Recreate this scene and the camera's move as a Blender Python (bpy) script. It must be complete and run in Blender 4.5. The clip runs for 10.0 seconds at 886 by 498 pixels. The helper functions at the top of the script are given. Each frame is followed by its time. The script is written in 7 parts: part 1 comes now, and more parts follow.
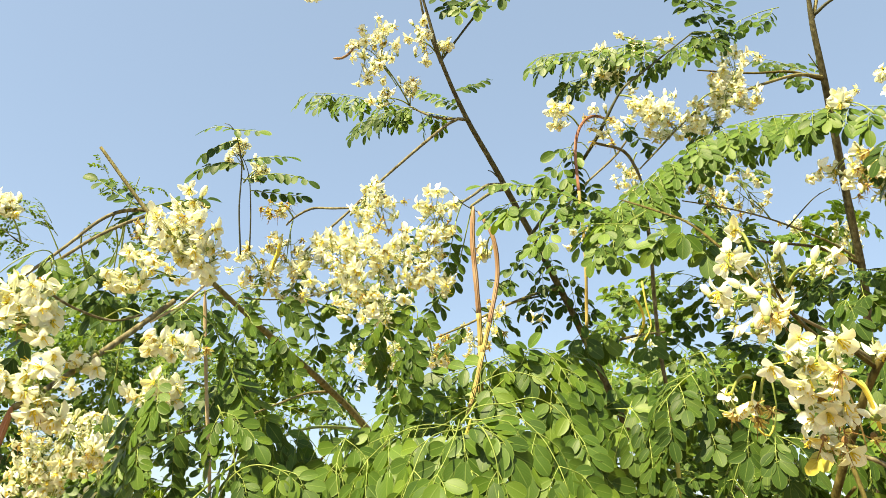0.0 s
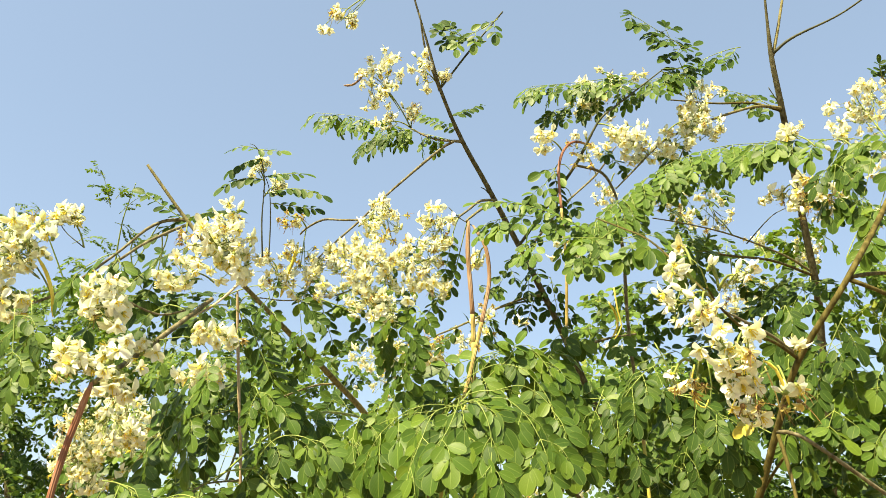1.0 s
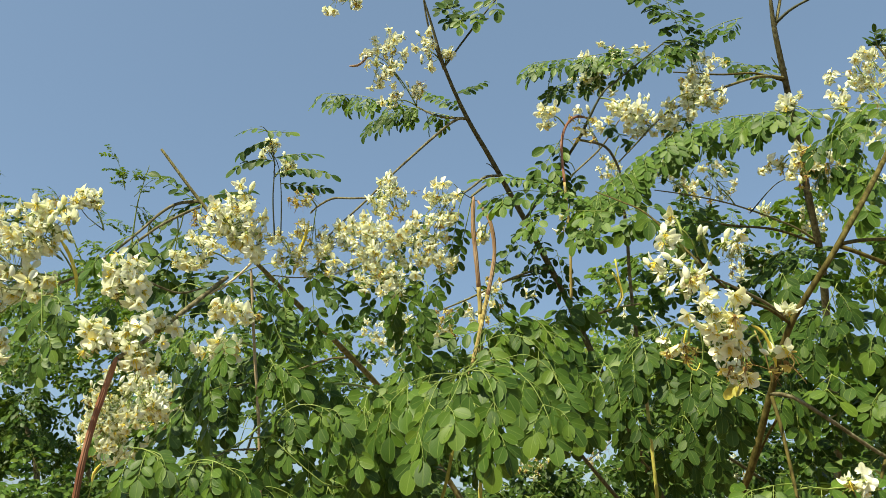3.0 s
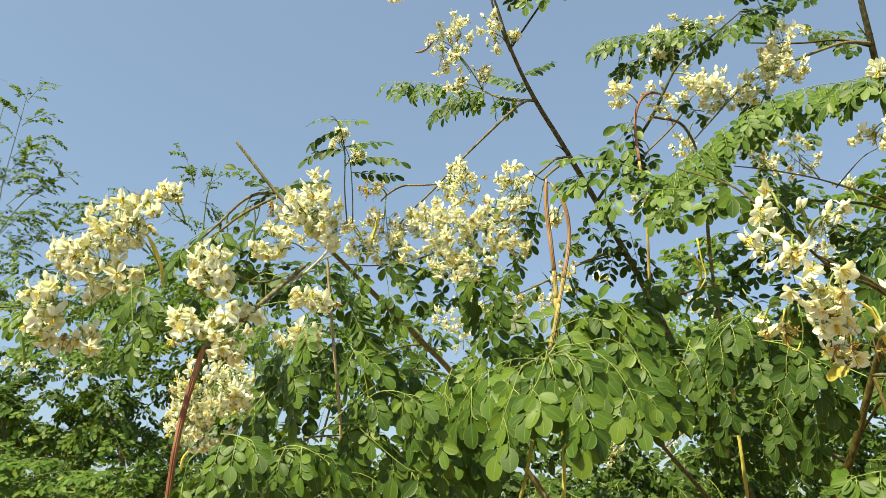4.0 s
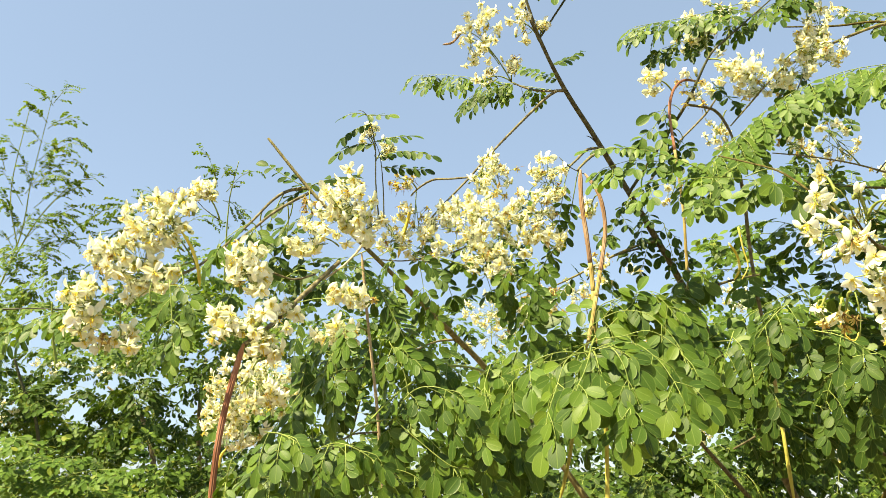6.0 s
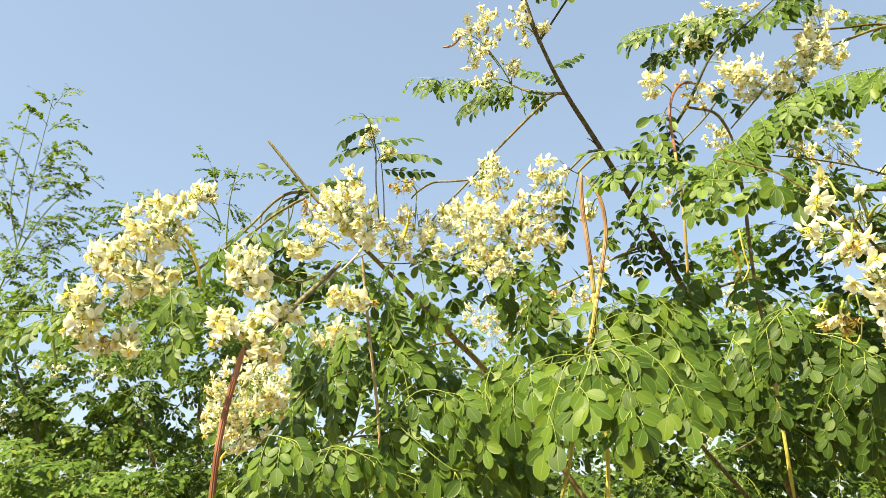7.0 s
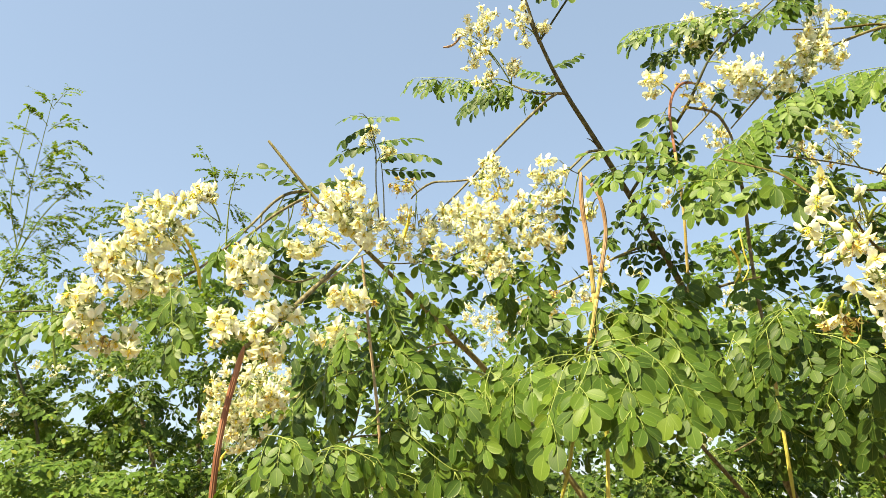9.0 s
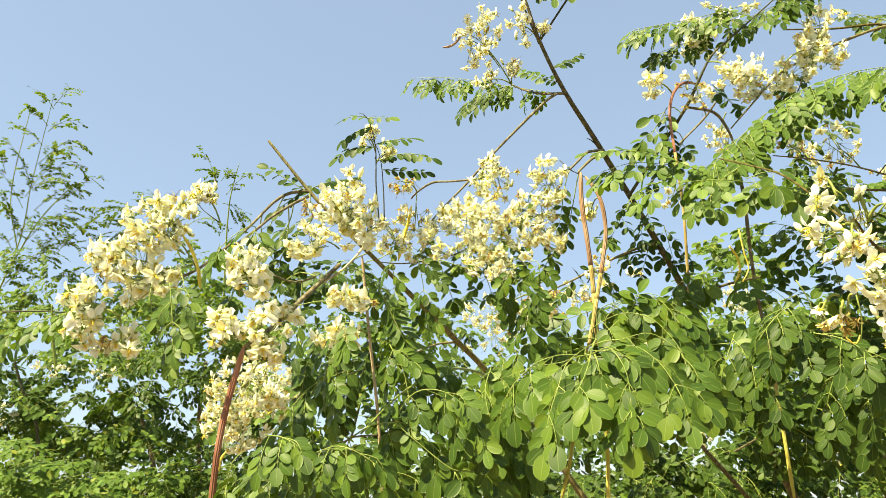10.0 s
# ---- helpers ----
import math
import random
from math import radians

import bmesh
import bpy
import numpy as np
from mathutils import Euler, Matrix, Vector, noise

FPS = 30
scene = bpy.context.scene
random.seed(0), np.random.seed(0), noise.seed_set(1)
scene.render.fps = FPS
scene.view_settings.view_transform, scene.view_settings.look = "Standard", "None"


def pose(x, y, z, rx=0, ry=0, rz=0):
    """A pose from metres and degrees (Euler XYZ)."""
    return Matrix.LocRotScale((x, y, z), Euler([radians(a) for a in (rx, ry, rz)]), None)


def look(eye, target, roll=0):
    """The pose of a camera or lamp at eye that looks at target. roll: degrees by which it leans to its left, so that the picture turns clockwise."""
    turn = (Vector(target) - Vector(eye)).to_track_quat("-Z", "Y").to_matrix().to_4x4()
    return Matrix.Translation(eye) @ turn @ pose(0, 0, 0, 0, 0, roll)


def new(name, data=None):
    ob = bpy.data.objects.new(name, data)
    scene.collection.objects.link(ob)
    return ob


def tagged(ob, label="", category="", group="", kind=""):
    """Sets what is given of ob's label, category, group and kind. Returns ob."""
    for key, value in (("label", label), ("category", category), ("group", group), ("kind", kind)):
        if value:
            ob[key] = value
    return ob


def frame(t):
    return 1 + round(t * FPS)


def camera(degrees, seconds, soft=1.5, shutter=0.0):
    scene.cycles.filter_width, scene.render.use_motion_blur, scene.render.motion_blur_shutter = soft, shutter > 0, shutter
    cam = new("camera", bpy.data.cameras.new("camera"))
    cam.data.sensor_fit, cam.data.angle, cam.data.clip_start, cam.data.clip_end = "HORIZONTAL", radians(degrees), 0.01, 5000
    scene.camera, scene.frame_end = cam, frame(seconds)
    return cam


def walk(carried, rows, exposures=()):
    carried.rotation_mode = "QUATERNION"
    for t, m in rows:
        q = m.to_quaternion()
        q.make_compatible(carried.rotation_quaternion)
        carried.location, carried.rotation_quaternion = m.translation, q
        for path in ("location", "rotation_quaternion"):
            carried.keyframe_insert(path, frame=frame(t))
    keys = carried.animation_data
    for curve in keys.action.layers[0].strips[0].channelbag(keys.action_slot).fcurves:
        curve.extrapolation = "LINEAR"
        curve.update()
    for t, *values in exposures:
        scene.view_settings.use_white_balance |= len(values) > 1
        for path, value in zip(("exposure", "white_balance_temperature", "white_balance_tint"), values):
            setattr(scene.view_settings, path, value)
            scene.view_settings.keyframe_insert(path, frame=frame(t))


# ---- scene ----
cam = camera(63.14, 10.0, soft=0.8)
PATH = [
    (0, (0.0099, 0.0184, 1.6160), (0.0522, 1.8625, 2.3891), 0.37),
    (0.1, (-0.0165, -0.0681, 1.5755), (0.0792, 1.7643, 2.3711), 0.06),
    (0.2, (-0.0211, -0.0839, 1.5683), (0.0826, 1.7468, 2.3670), 0.01),
    (0.5, (-0.0189, -0.0888, 1.5683), (0.0839, 1.7418, 2.3673), 0.41),
    (1, (-0.0107, -0.0945, 1.5676), (0.0703, 1.7382, 2.3640), 0.71),
    (1.5, (0.0008, -0.1029, 1.5651), (0.1135, 1.7323, 2.3522), -0.08),
    (2, (0.0192, -0.1124, 1.5594), (0.1685, 1.7300, 2.3232), -0.23),
    (2.5, (0.0201, -0.1190, 1.5584), (0.1788, 1.7321, 2.2988), -0.03),
    (2.7, (0.0128, -0.1241, 1.5572), (0.1343, 1.7303, 2.2964), -0.05),
    (3.8, (-0.0210, -0.1106, 1.5548), (-0.1188, 1.7569, 2.2637), 0.32),
    (4, (-0.0210, -0.1106, 1.5548), (-0.1406, 1.7574, 2.2592), 0.32),
    (4.5, (-0.0228, -0.1091, 1.5551), (-0.1756, 1.7576, 2.2566), 0.10),
    (5, (-0.0299, -0.1060, 1.5544), (-0.1965, 1.7647, 2.2420), 0.07),
    (5.5, (-0.0391, -0.1016, 1.5560), (-0.2126, 1.7682, 2.2441), -0.01),
    (6.8, (-0.0418, -0.1007, 1.5573), (-0.2157, 1.7653, 2.2559), -0.06),
    (7, (-0.0418, -0.1007, 1.5573), (-0.2157, 1.7653, 2.2559), -0.06),
    (10, (-0.0418, -0.1007, 1.5573), (-0.2157, 1.7653, 2.2559), -0.06),
]
EXPOSURES = [(0.0, 1.69, 7000, 11), (1.0, 1.67, 7000, 11), (1.2, 0.89, 6150, 6), (2.7, 0.89, 6150, 6), (3.9, 1.17, 6450, 8), (4.5, 1.41, 6780, 9), (4.8, 1.44, 6850, 10), (5.1, 1.57, 7000, 11), (5.4, 1.68, 7000, 11), (10.0, 1.69, 7000, 11)]
walk(cam, [(t, look(eye, target, roll)) for t, eye, target, roll in PATH], EXPOSURES)

# ---- light and air ----
SUN_ELEVATION, SUN_AZIMUTH = radians(52), radians(222)   # azimuth clockwise from +y: high behind the camera, to its left
world = bpy.data.worlds.new("sky")
scene.world = world
world.use_nodes = True
wn = world.node_tree
sky = wn.nodes.new("ShaderNodeTexSky")
sky.sky_type, sky.sun_disc = "NISHITA", False
sky.sun_elevation, sky.sun_rotation = SUN_ELEVATION, SUN_AZIMUTH
sky.altitude, sky.air_density, sky.dust_density, sky.ozone_density = 0.0, 1.0, 1.2, 0.2
haze = wn.nodes.new("ShaderNodeMix")          # a milky, even haze thins the blue and the horizon's glare
haze.data_type = "RGBA"
haze.inputs[0].default_value = 0.6
haze.inputs[7].default_value = (1.30, 1.80, 2.36, 1)
wn.links.new(sky.outputs["Color"], haze.inputs[6])
wn.links.new(haze.outputs[2], wn.nodes["Background"].inputs["Color"])
wn.nodes["Background"].inputs["Strength"].default_value = 0.099
sun = new("sun", bpy.data.lights.new("sun", "SUN"))
sun.data.energy, sun.data.angle, sun.data.color = 5.0, radians(0.5), (1.0, 0.89, 0.60)
sun_dir = Vector((math.sin(SUN_AZIMUTH) * math.cos(SUN_ELEVATION), math.cos(SUN_AZIMUTH) * math.cos(SUN_ELEVATION), math.sin(SUN_ELEVATION)))
sun.matrix_world = look(sun_dir * 20, (0, 0, 0))


# ---- materials ----
def material(name, base, rough=0.6, light=None, dark=None, scale=60.0, stretch=(1, 1, 1), bump=0.0, bump_scale=200.0, through_light=0.0, specular=0.22):
    """A node material: two scales of noise between dark, base and light, a bump, and some light let through."""
    m = bpy.data.materials.new(name)
    m.use_nodes = True
    t, n = m.node_tree, m.node_tree.nodes
    shader = n["Principled BSDF"]
    shader.inputs["Roughness"].default_value = rough
    shader.inputs["Specular IOR Level"].default_value = specular
    where = n.new("ShaderNodeTexCoord")
    squeeze = n.new("ShaderNodeMapping")
    squeeze.inputs["Scale"].default_value = stretch
    t.links.new(where.outputs["Object"], squeeze.inputs["Vector"])
    big = n.new("ShaderNodeTexNoise")
    big.inputs["Scale"].default_value, big.inputs["Detail"].default_value = scale, 5
    t.links.new(squeeze.outputs["Vector"], big.inputs["Vector"])
    ramp = n.new("ShaderNodeValToRGB")
    ramp.color_ramp.elements[0].position, ramp.color_ramp.elements[1].position = 0.3, 0.72
    ramp.color_ramp.elements[0].color = (*(dark or [c * 0.6 for c in base]), 1)
    ramp.color_ramp.elements[1].color = (*(light or [min(1, c * 1.35) for c in base]), 1)
    ramp.color_ramp.elements.new(0.5).color = (*base, 1)
    t.links.new(big.outputs["Fac"], ramp.inputs["Fac"])
    t.links.new(ramp.outputs["Color"], shader.inputs["Base Color"])
    if bump:
        fine = n.new("ShaderNodeTexNoise")
        fine.inputs["Scale"].default_value, fine.inputs["Detail"].default_value = bump_scale, 4
        t.links.new(squeeze.outputs["Vector"], fine.inputs["Vector"])
        relief = n.new("ShaderNodeBump")
        relief.inputs["Strength"].default_value, relief.inputs["Distance"].default_value = bump, 0.001
        t.links.new(fine.outputs["Fac"], relief.inputs["Height"])
        t.links.new(relief.outputs["Normal"], shader.inputs["Normal"])
    if through_light:
        lets_through(m, shader, ramp.outputs["Color"], through_light)
    return m


def lets_through(m, shader, colour, share, tint=(1, 1, 1)):
    t, n = m.node_tree, m.node_tree.nodes
    thin = n.new("ShaderNodeBsdfTranslucent")
    mixed = n.new("ShaderNodeMixShader")
    mixed.inputs[0].default_value = share
    times = n.new("ShaderNodeMix")
    times.data_type, times.blend_type = "RGBA", "MULTIPLY"
    times.inputs[0].default_value = 1.0
    times.inputs[7].default_value = (*tint, 1)
    t.links.new(colour, times.inputs[6])
    t.links.new(times.outputs[2], thin.inputs["Color"])
    t.links.new(shader.outputs[0], mixed.inputs[1])
    t.links.new(thin.outputs[0], mixed.inputs[2])
    t.links.new(mixed.outputs[0], n["Material Output"].inputs["Surface"])


def blade(name, colours, vein, rough, share, tint, ribs=7.0, root=None, gloss=0.5):
    """A thin blade, leaflet or petal: colour by blade and along it, a paler midrib and side veins, light let through."""
    m = bpy.data.materials.new(name)
    m.use_nodes = True
    t, n = m.node_tree, m.node_tree.nodes
    shader = n["Principled BSDF"]
    shader.inputs["Roughness"].default_value = rough
    shader.inputs["Specular IOR Level"].default_value = gloss
    island, thing = n.new("ShaderNodeNewGeometry"), n.new("ShaderNodeObjectInfo")
    total, part_of = n.new("ShaderNodeMath"), n.new("ShaderNodeMath")
    total.operation, part_of.operation = "ADD", "FRACT"
    t.links.new(island.outputs["Random Per Island"], total.inputs[0])
    t.links.new(thing.outputs["Random"], total.inputs[1])
    t.links.new(total.outputs[0], part_of.inputs[0])
    ramp = n.new("ShaderNodeValToRGB")
    while len(ramp.color_ramp.elements) < len(colours):
        ramp.color_ramp.elements.new(0.5)
    for e, (at, c) in zip(ramp.color_ramp.elements, colours):
        e.position, e.color = at, (*c, 1)
    t.links.new(part_of.outputs[0], ramp.inputs["Fac"])
    uv, split = n.new("ShaderNodeUVMap"), n.new("ShaderNodeSeparateXYZ")
    t.links.new(uv.outputs["UV"], split.inputs[0])
    off = n.new("ShaderNodeMath")
    off.operation = "SUBTRACT"
    off.inputs[1].default_value = 0.5
    t.links.new(split.outputs["Y"], off.inputs[0])
    size = n.new("ShaderNodeMath")
    size.operation = "ABSOLUTE"
    t.links.new(off.outputs[0], size.inputs[0])
    rib = n.new("ShaderNodeMapRange")
    rib.inputs["From Min"].default_value, rib.inputs["From Max"].default_value = 0.010, 0.034
    rib.inputs["To Min"].default_value, rib.inputs["To Max"].default_value = 0.42, 0.0
    t.links.new(size.outputs[0], rib.inputs["Value"])
    # side veins run out and forward from the midrib
    slant = n.new("ShaderNodeMath")
    slant.operation = "SUBTRACT"
    t.links.new(split.outputs["X"], slant.inputs[0])
    t.links.new(size.outputs[0], slant.inputs[1])
    turns = n.new("ShaderNodeMath")
    turns.operation = "MULTIPLY"
    turns.inputs[1].default_value = ribs * 6.283
    t.links.new(slant.outputs[0], turns.inputs[0])
    wave = n.new("ShaderNodeMath")
    wave.operation = "SINE"
    t.links.new(turns.outputs[0], wave.inputs[0])
    faint = n.new("ShaderNodeMapRange")
    faint.inputs["From Min"].default_value, faint.inputs["From Max"].default_value = 0.75, 1.0
    faint.inputs["To Min"].default_value, faint.inputs["To Max"].default_value = 0.0, 0.09
    t.links.new(wave.outputs[0], faint.inputs["Value"])
    margin = n.new("ShaderNodeMapRange")
    margin.inputs["From Min"].default_value, margin.inputs["From Max"].default_value = 0.44, 0.5
    margin.inputs["To Min"].default_value, margin.inputs["To Max"].default_value = 0.0, 0.5
    t.links.new(size.outputs[0], margin.inputs["Value"])
    both = n.new("ShaderNodeMath")
    both.operation = "MAXIMUM"
    t.links.new(faint.outputs["Result"], both.inputs[0])
    t.links.new(margin.outputs["Result"], both.inputs[1])
    most = n.new("ShaderNodeMath")
    most.operation = "MAXIMUM"
    t.links.new(rib.outputs["Result"], most.inputs[0])
    t.links.new(both.outputs[0], most.inputs[1])
    veined = n.new("ShaderNodeMix")
    veined.data_type = "RGBA"
    veined.inputs[7].default_value = (*vein, 1)
    t.links.new(most.outputs[0], veined.inputs[0])
    t.links.new(ramp.outputs["Color"], veined.inputs[6])
    # blotches
    where, blot = n.new("ShaderNodeTexCoord"), n.new("ShaderNodeTexNoise")
    blot.inputs["Scale"].default_value, blot.inputs["Detail"].default_value = 140.0, 4
    t.links.new(where.outputs["Object"], blot.inputs["Vector"])
    level = n.new("ShaderNodeMapRange")
    level.inputs["From Min"].default_value, level.inputs["From Max"].default_value = 0.3, 0.7
    level.inputs["To Min"].default_value, level.inputs["To Max"].default_value = 0.82, 1.12
    t.links.new(blot.outputs["Fac"], level.inputs["Value"])
    toned = n.new("ShaderNodeMix")
    toned.data_type, toned.blend_type = "RGBA", "MULTIPLY"
    toned.inputs[0].default_value = 1.0
    coloured = veined.outputs[2]
    if root:   # the foot of a petal has another colour
        foot, near_foot = n.new("ShaderNodeMix"), n.new("ShaderNodeMapRange")
        near_foot.inputs["From Min"].default_value, near_foot.inputs["From Max"].default_value = 0.04, 0.26
        near_foot.inputs["To Min"].default_value, near_foot.inputs["To Max"].default_value = 0.65, 0.0
        t.links.new(split.outputs["X"], near_foot.inputs["Value"])
        foot.data_type = "RGBA"
        foot.inputs[7].default_value = (*root, 1)
        t.links.new(near_foot.outputs["Result"], foot.inputs[0])
        t.links.new(coloured, foot.inputs[6])
        coloured = foot.outputs[2]
    t.links.new(coloured, toned.inputs[6])
    t.links.new(level.outputs["Result"], toned.inputs[7])
    t.links.new(toned.outputs[2], shader.inputs["Base Color"])
    relief = n.new("ShaderNodeBump")
    relief.inputs["Strength"].default_value, relief.inputs["Distance"].default_value = 0.35, 0.0006
    t.links.new(most.outputs[0], relief.inputs["Height"])
    t.links.new(relief.outputs["Normal"], shader.inputs["Normal"])
    lets_through(m, shader, toned.outputs[2], share, tint)
    return m


LEAF = blade("leaf_green", [(0.0, (0.034, 0.074, 0.010)), (0.35, (0.051, 0.104, 0.013)), (0.7, (0.072, 0.138, 0.016)), (1.0, (0.109, 0.175, 0.018))],
             (0.22, 0.30, 0.07), 0.46, 0.27, (1.3, 1.35, 0.4), gloss=0.24)
LEAF_PALE = blade("leaf_pale_green", [(0.0, (0.054, 0.109, 0.019)), (0.4, (0.079, 0.146, 0.023)), (0.8, (0.102, 0.180, 0.028)), (1.0, (0.131, 0.211, 0.036))],
                  (0.26, 0.34, 0.09), 0.48, 0.3, (1.3, 1.35, 0.4), gloss=0.2)
# darker copy of the leaf green: shade among and behind leaves put into colour
LEAF_DEEP_SHADE = blade("leaf_deep_shade_green", [(0.0, (0.024, 0.053, 0.009)), (0.5, (0.037, 0.078, 0.013)), (1.0, (0.063, 0.111, 0.016))],
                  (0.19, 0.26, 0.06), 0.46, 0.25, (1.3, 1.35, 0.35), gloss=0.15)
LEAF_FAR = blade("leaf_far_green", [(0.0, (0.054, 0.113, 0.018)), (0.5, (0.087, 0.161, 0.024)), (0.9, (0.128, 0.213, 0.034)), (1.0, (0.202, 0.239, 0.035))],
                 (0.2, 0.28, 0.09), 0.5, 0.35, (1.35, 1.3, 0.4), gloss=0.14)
LEAF_YELLOW = blade("leaf_yellowed", [(0.0, (0.42, 0.40, 0.05)), (1.0, (0.55, 0.46, 0.06))], (0.6, 0.55, 0.2), 0.5, 0.4, (1.1, 1.05, 0.5))
PETAL = blade("petal_cream", [(0.0, (0.86, 0.86, 0.57)), (0.4, (0.88, 0.885, 0.69)), (0.93, (0.91, 0.915, 0.82)), (1.0, (0.86, 0.80, 0.36))],
              (0.86, 0.87, 0.58), 0.55, 0.36, (0.98, 1.02, 0.95), 5.0, (0.80, 0.64, 0.07), 0.2)
WILTED = blade("petal_wilted", [(0.0, (0.76, 0.66, 0.20)), (0.5, (0.82, 0.78, 0.40)), (0.85, (0.74, 0.62, 0.16)), (1.0, (0.50, 0.38, 0.12))],
               (0.5, 0.36, 0.1), 0.65, 0.25, (1.0, 0.95, 0.6), 5.0, None, 0.15)
STAMEN = material("stamen_yellow", (0.76, 0.62, 0.07), 0.6, (0.84, 0.74, 0.16), (0.60, 0.38, 0.03), 300.0, through_light=0.15)
CALYX = material("calyx_green", (0.22, 0.27, 0.06), 0.55, (0.32, 0.36, 0.10), (0.14, 0.18, 0.04), 200.0, through_light=0.1)
RACHIS = material("leaf_rib_pale", (0.19, 0.25, 0.055), 0.5, (0.26, 0.32, 0.085), (0.13, 0.18, 0.035), 90.0)
STALK = material("leaf_stalk_green", (0.20, 0.26, 0.05), 0.5, (0.28, 0.34, 0.08), (0.12, 0.17, 0.03), 90.0)
TWIG_DARK = material("twig_dark_green", (0.055, 0.06, 0.03), 0.6, (0.095, 0.1, 0.05), (0.028, 0.032, 0.016), 80.0, bump=0.3)
BARK = material("bark_olive_brown", (0.092, 0.085, 0.044), 0.75, (0.155, 0.145, 0.082), (0.046, 0.041, 0.021), 190.0, (1, 1, 0.45), 0.9, 620.0, specular=0.06)
BARK_TAN = material("bark_tan", (0.155, 0.138, 0.078), 0.75, (0.25, 0.23, 0.145), (0.08, 0.068, 0.036), 190.0, (1, 1, 0.45), 0.9, 620.0, specular=0.06)
BARK_GREEN = material("bark_green_stem", (0.175, 0.158, 0.068), 0.65, (0.25, 0.23, 0.11), (0.095, 0.083, 0.034), 190.0, (1, 1, 0.45), 0.9, 620.0, specular=0.06)
BARK_RED = material("bark_reddish", (0.080, 0.068, 0.020), 0.7, (0.145, 0.122, 0.04), (0.036, 0.029, 0.009), 190.0, (1, 1, 0.45), 0.9, 620.0, specular=0.06)
POD_RED = material("pod_red_brown", (0.25, 0.11, 0.06), 0.6, (0.42, 0.24, 0.15), (0.11, 0.04, 0.022), 90.0, (1, 1, 0.12), 0.5, 300.0)
POD_TAN = material("pod_tan", (0.29, 0.185, 0.105), 0.6, (0.42, 0.3, 0.19), (0.17, 0.095, 0.05), 90.0, (1, 1, 0.12), 0.5, 300.0)
POD_GREY = material("pod_grey_tan", (0.44, 0.35, 0.21), 0.7, (0.58, 0.49, 0.33), (0.28, 0.21, 0.12), 90.0, (1, 1, 0.15), 0.5, 300.0)
POD_GREEN = material("pod_green", (0.36, 0.35, 0.07), 0.5, (0.48, 0.45, 0.12), (0.22, 0.22, 0.045), 90.0, (1, 1, 0.12), 0.4, 300.0)
POD_OCHRE = material("pod_ochre", (0.33, 0.26, 0.085), 0.6, (0.45, 0.37, 0.15), (0.2, 0.15, 0.045), 90.0, (1, 1, 0.12), 0.4, 300.0)
POD_YELLOW = material("pod_yellow", (0.72, 0.60, 0.09), 0.5, (0.80, 0.70, 0.18), (0.55, 0.45, 0.07), 90.0, (1, 1, 0.2), 0.3, 300.0)
HUSK = material("husk_brown", (0.26, 0.15, 0.05), 0.85, (0.40, 0.26, 0.09), (0.12, 0.06, 0.025), 150.0, bump=0.6)
SOIL = material("dry_soil", (0.15, 0.11, 0.065), 0.95, (0.21, 0.16, 0.10), (0.09, 0.063, 0.036), 1.5, bump=0.8, bump_scale=30.0)


# ---- mesh helpers ----
def rng(seed):
    return np.random.default_rng(int(seed))


def unit(v):
    v = np.asarray(v, float)
    return v / max(1e-9, float(np.linalg.norm(v)))


class Shape:
    """Collects triangles, with a slot and a blade coordinate each, for one mesh."""

    def __init__(self):
        self.v, self.f, self.uv, self.slot, self.count = [], [], [], [], 0

    def add(self, v, f, uv=None, slot=0):
        v, f = np.asarray(v, float).reshape(-1, 3), np.asarray(f, int).reshape(-1, 3)
        self.v.append(v), self.f.append(f + self.count), self.slot.append(np.full(len(f), slot))
        self.uv.append(np.full((len(v), 2), 0.25) if uv is None else uv)
        self.count += len(v)

    def mesh(self, name, materials):
        me = bpy.data.meshes.new(name)
        v, f, uv, slot = np.concatenate(self.v), np.concatenate(self.f), np.concatenate(self.uv), np.concatenate(self.slot)
        me.vertices.add(len(v)), me.loops.add(3 * len(f)), me.polygons.add(len(f))
        me.vertices.foreach_set("co", v.ravel())
        me.loops.foreach_set("vertex_index", f.ravel().astype(np.int32))
        me.polygons.foreach_set("loop_start", np.arange(0, 3 * len(f), 3, dtype=np.int32))
        me.polygons.foreach_set("material_index", slot.astype(np.int32))
        me.polygons.foreach_set("use_smooth", np.ones(len(f), bool))
        layer = me.uv_layers.new(name="UVMap")
        layer.data.foreach_set("uv", uv[f.ravel()].ravel())
        for m in materials:
            me.materials.append(m)
        me.update(calc_edges=True)
        me.validate()
        return me


def part(name, shape, materials, parent, label="", kind=""):
    ob = new(name, shape.mesh(name, materials))
    ob.parent = parent
    ob.matrix_parent_inverse = parent.matrix_basis.inverted()
    return tagged(ob, label=label, kind=kind)


def curve_through(points, radii, step):
    """A smooth line through the points, with its radii, sampled about every step metres."""
    p, r = np.asarray(points, float), np.asarray(radii, float)
    p = np.vstack([2 * p[0] - p[1], p, 2 * p[-1] - p[-2]])
    r = np.r_[r[0], r, r[-1]]
    line, wide = [], []
    for i in range(1, len(p) - 2):
        n = max(2, int(np.linalg.norm(p[i + 1] - p[i]) / step))
        for u in np.arange(n) / n:
            a, b, c, d = p[i - 1:i + 3]
            line.append(0.5 * (2 * b + (c - a) * u + (2 * a - 5 * b + 4 * c - d) * u * u + (3 * b - a - 3 * c + d) * u ** 3))
            wide.append(r[i] + (r[i + 1] - r[i]) * u)
    return np.array(line + [p[-2]]), np.array(wide + [r[-2]])


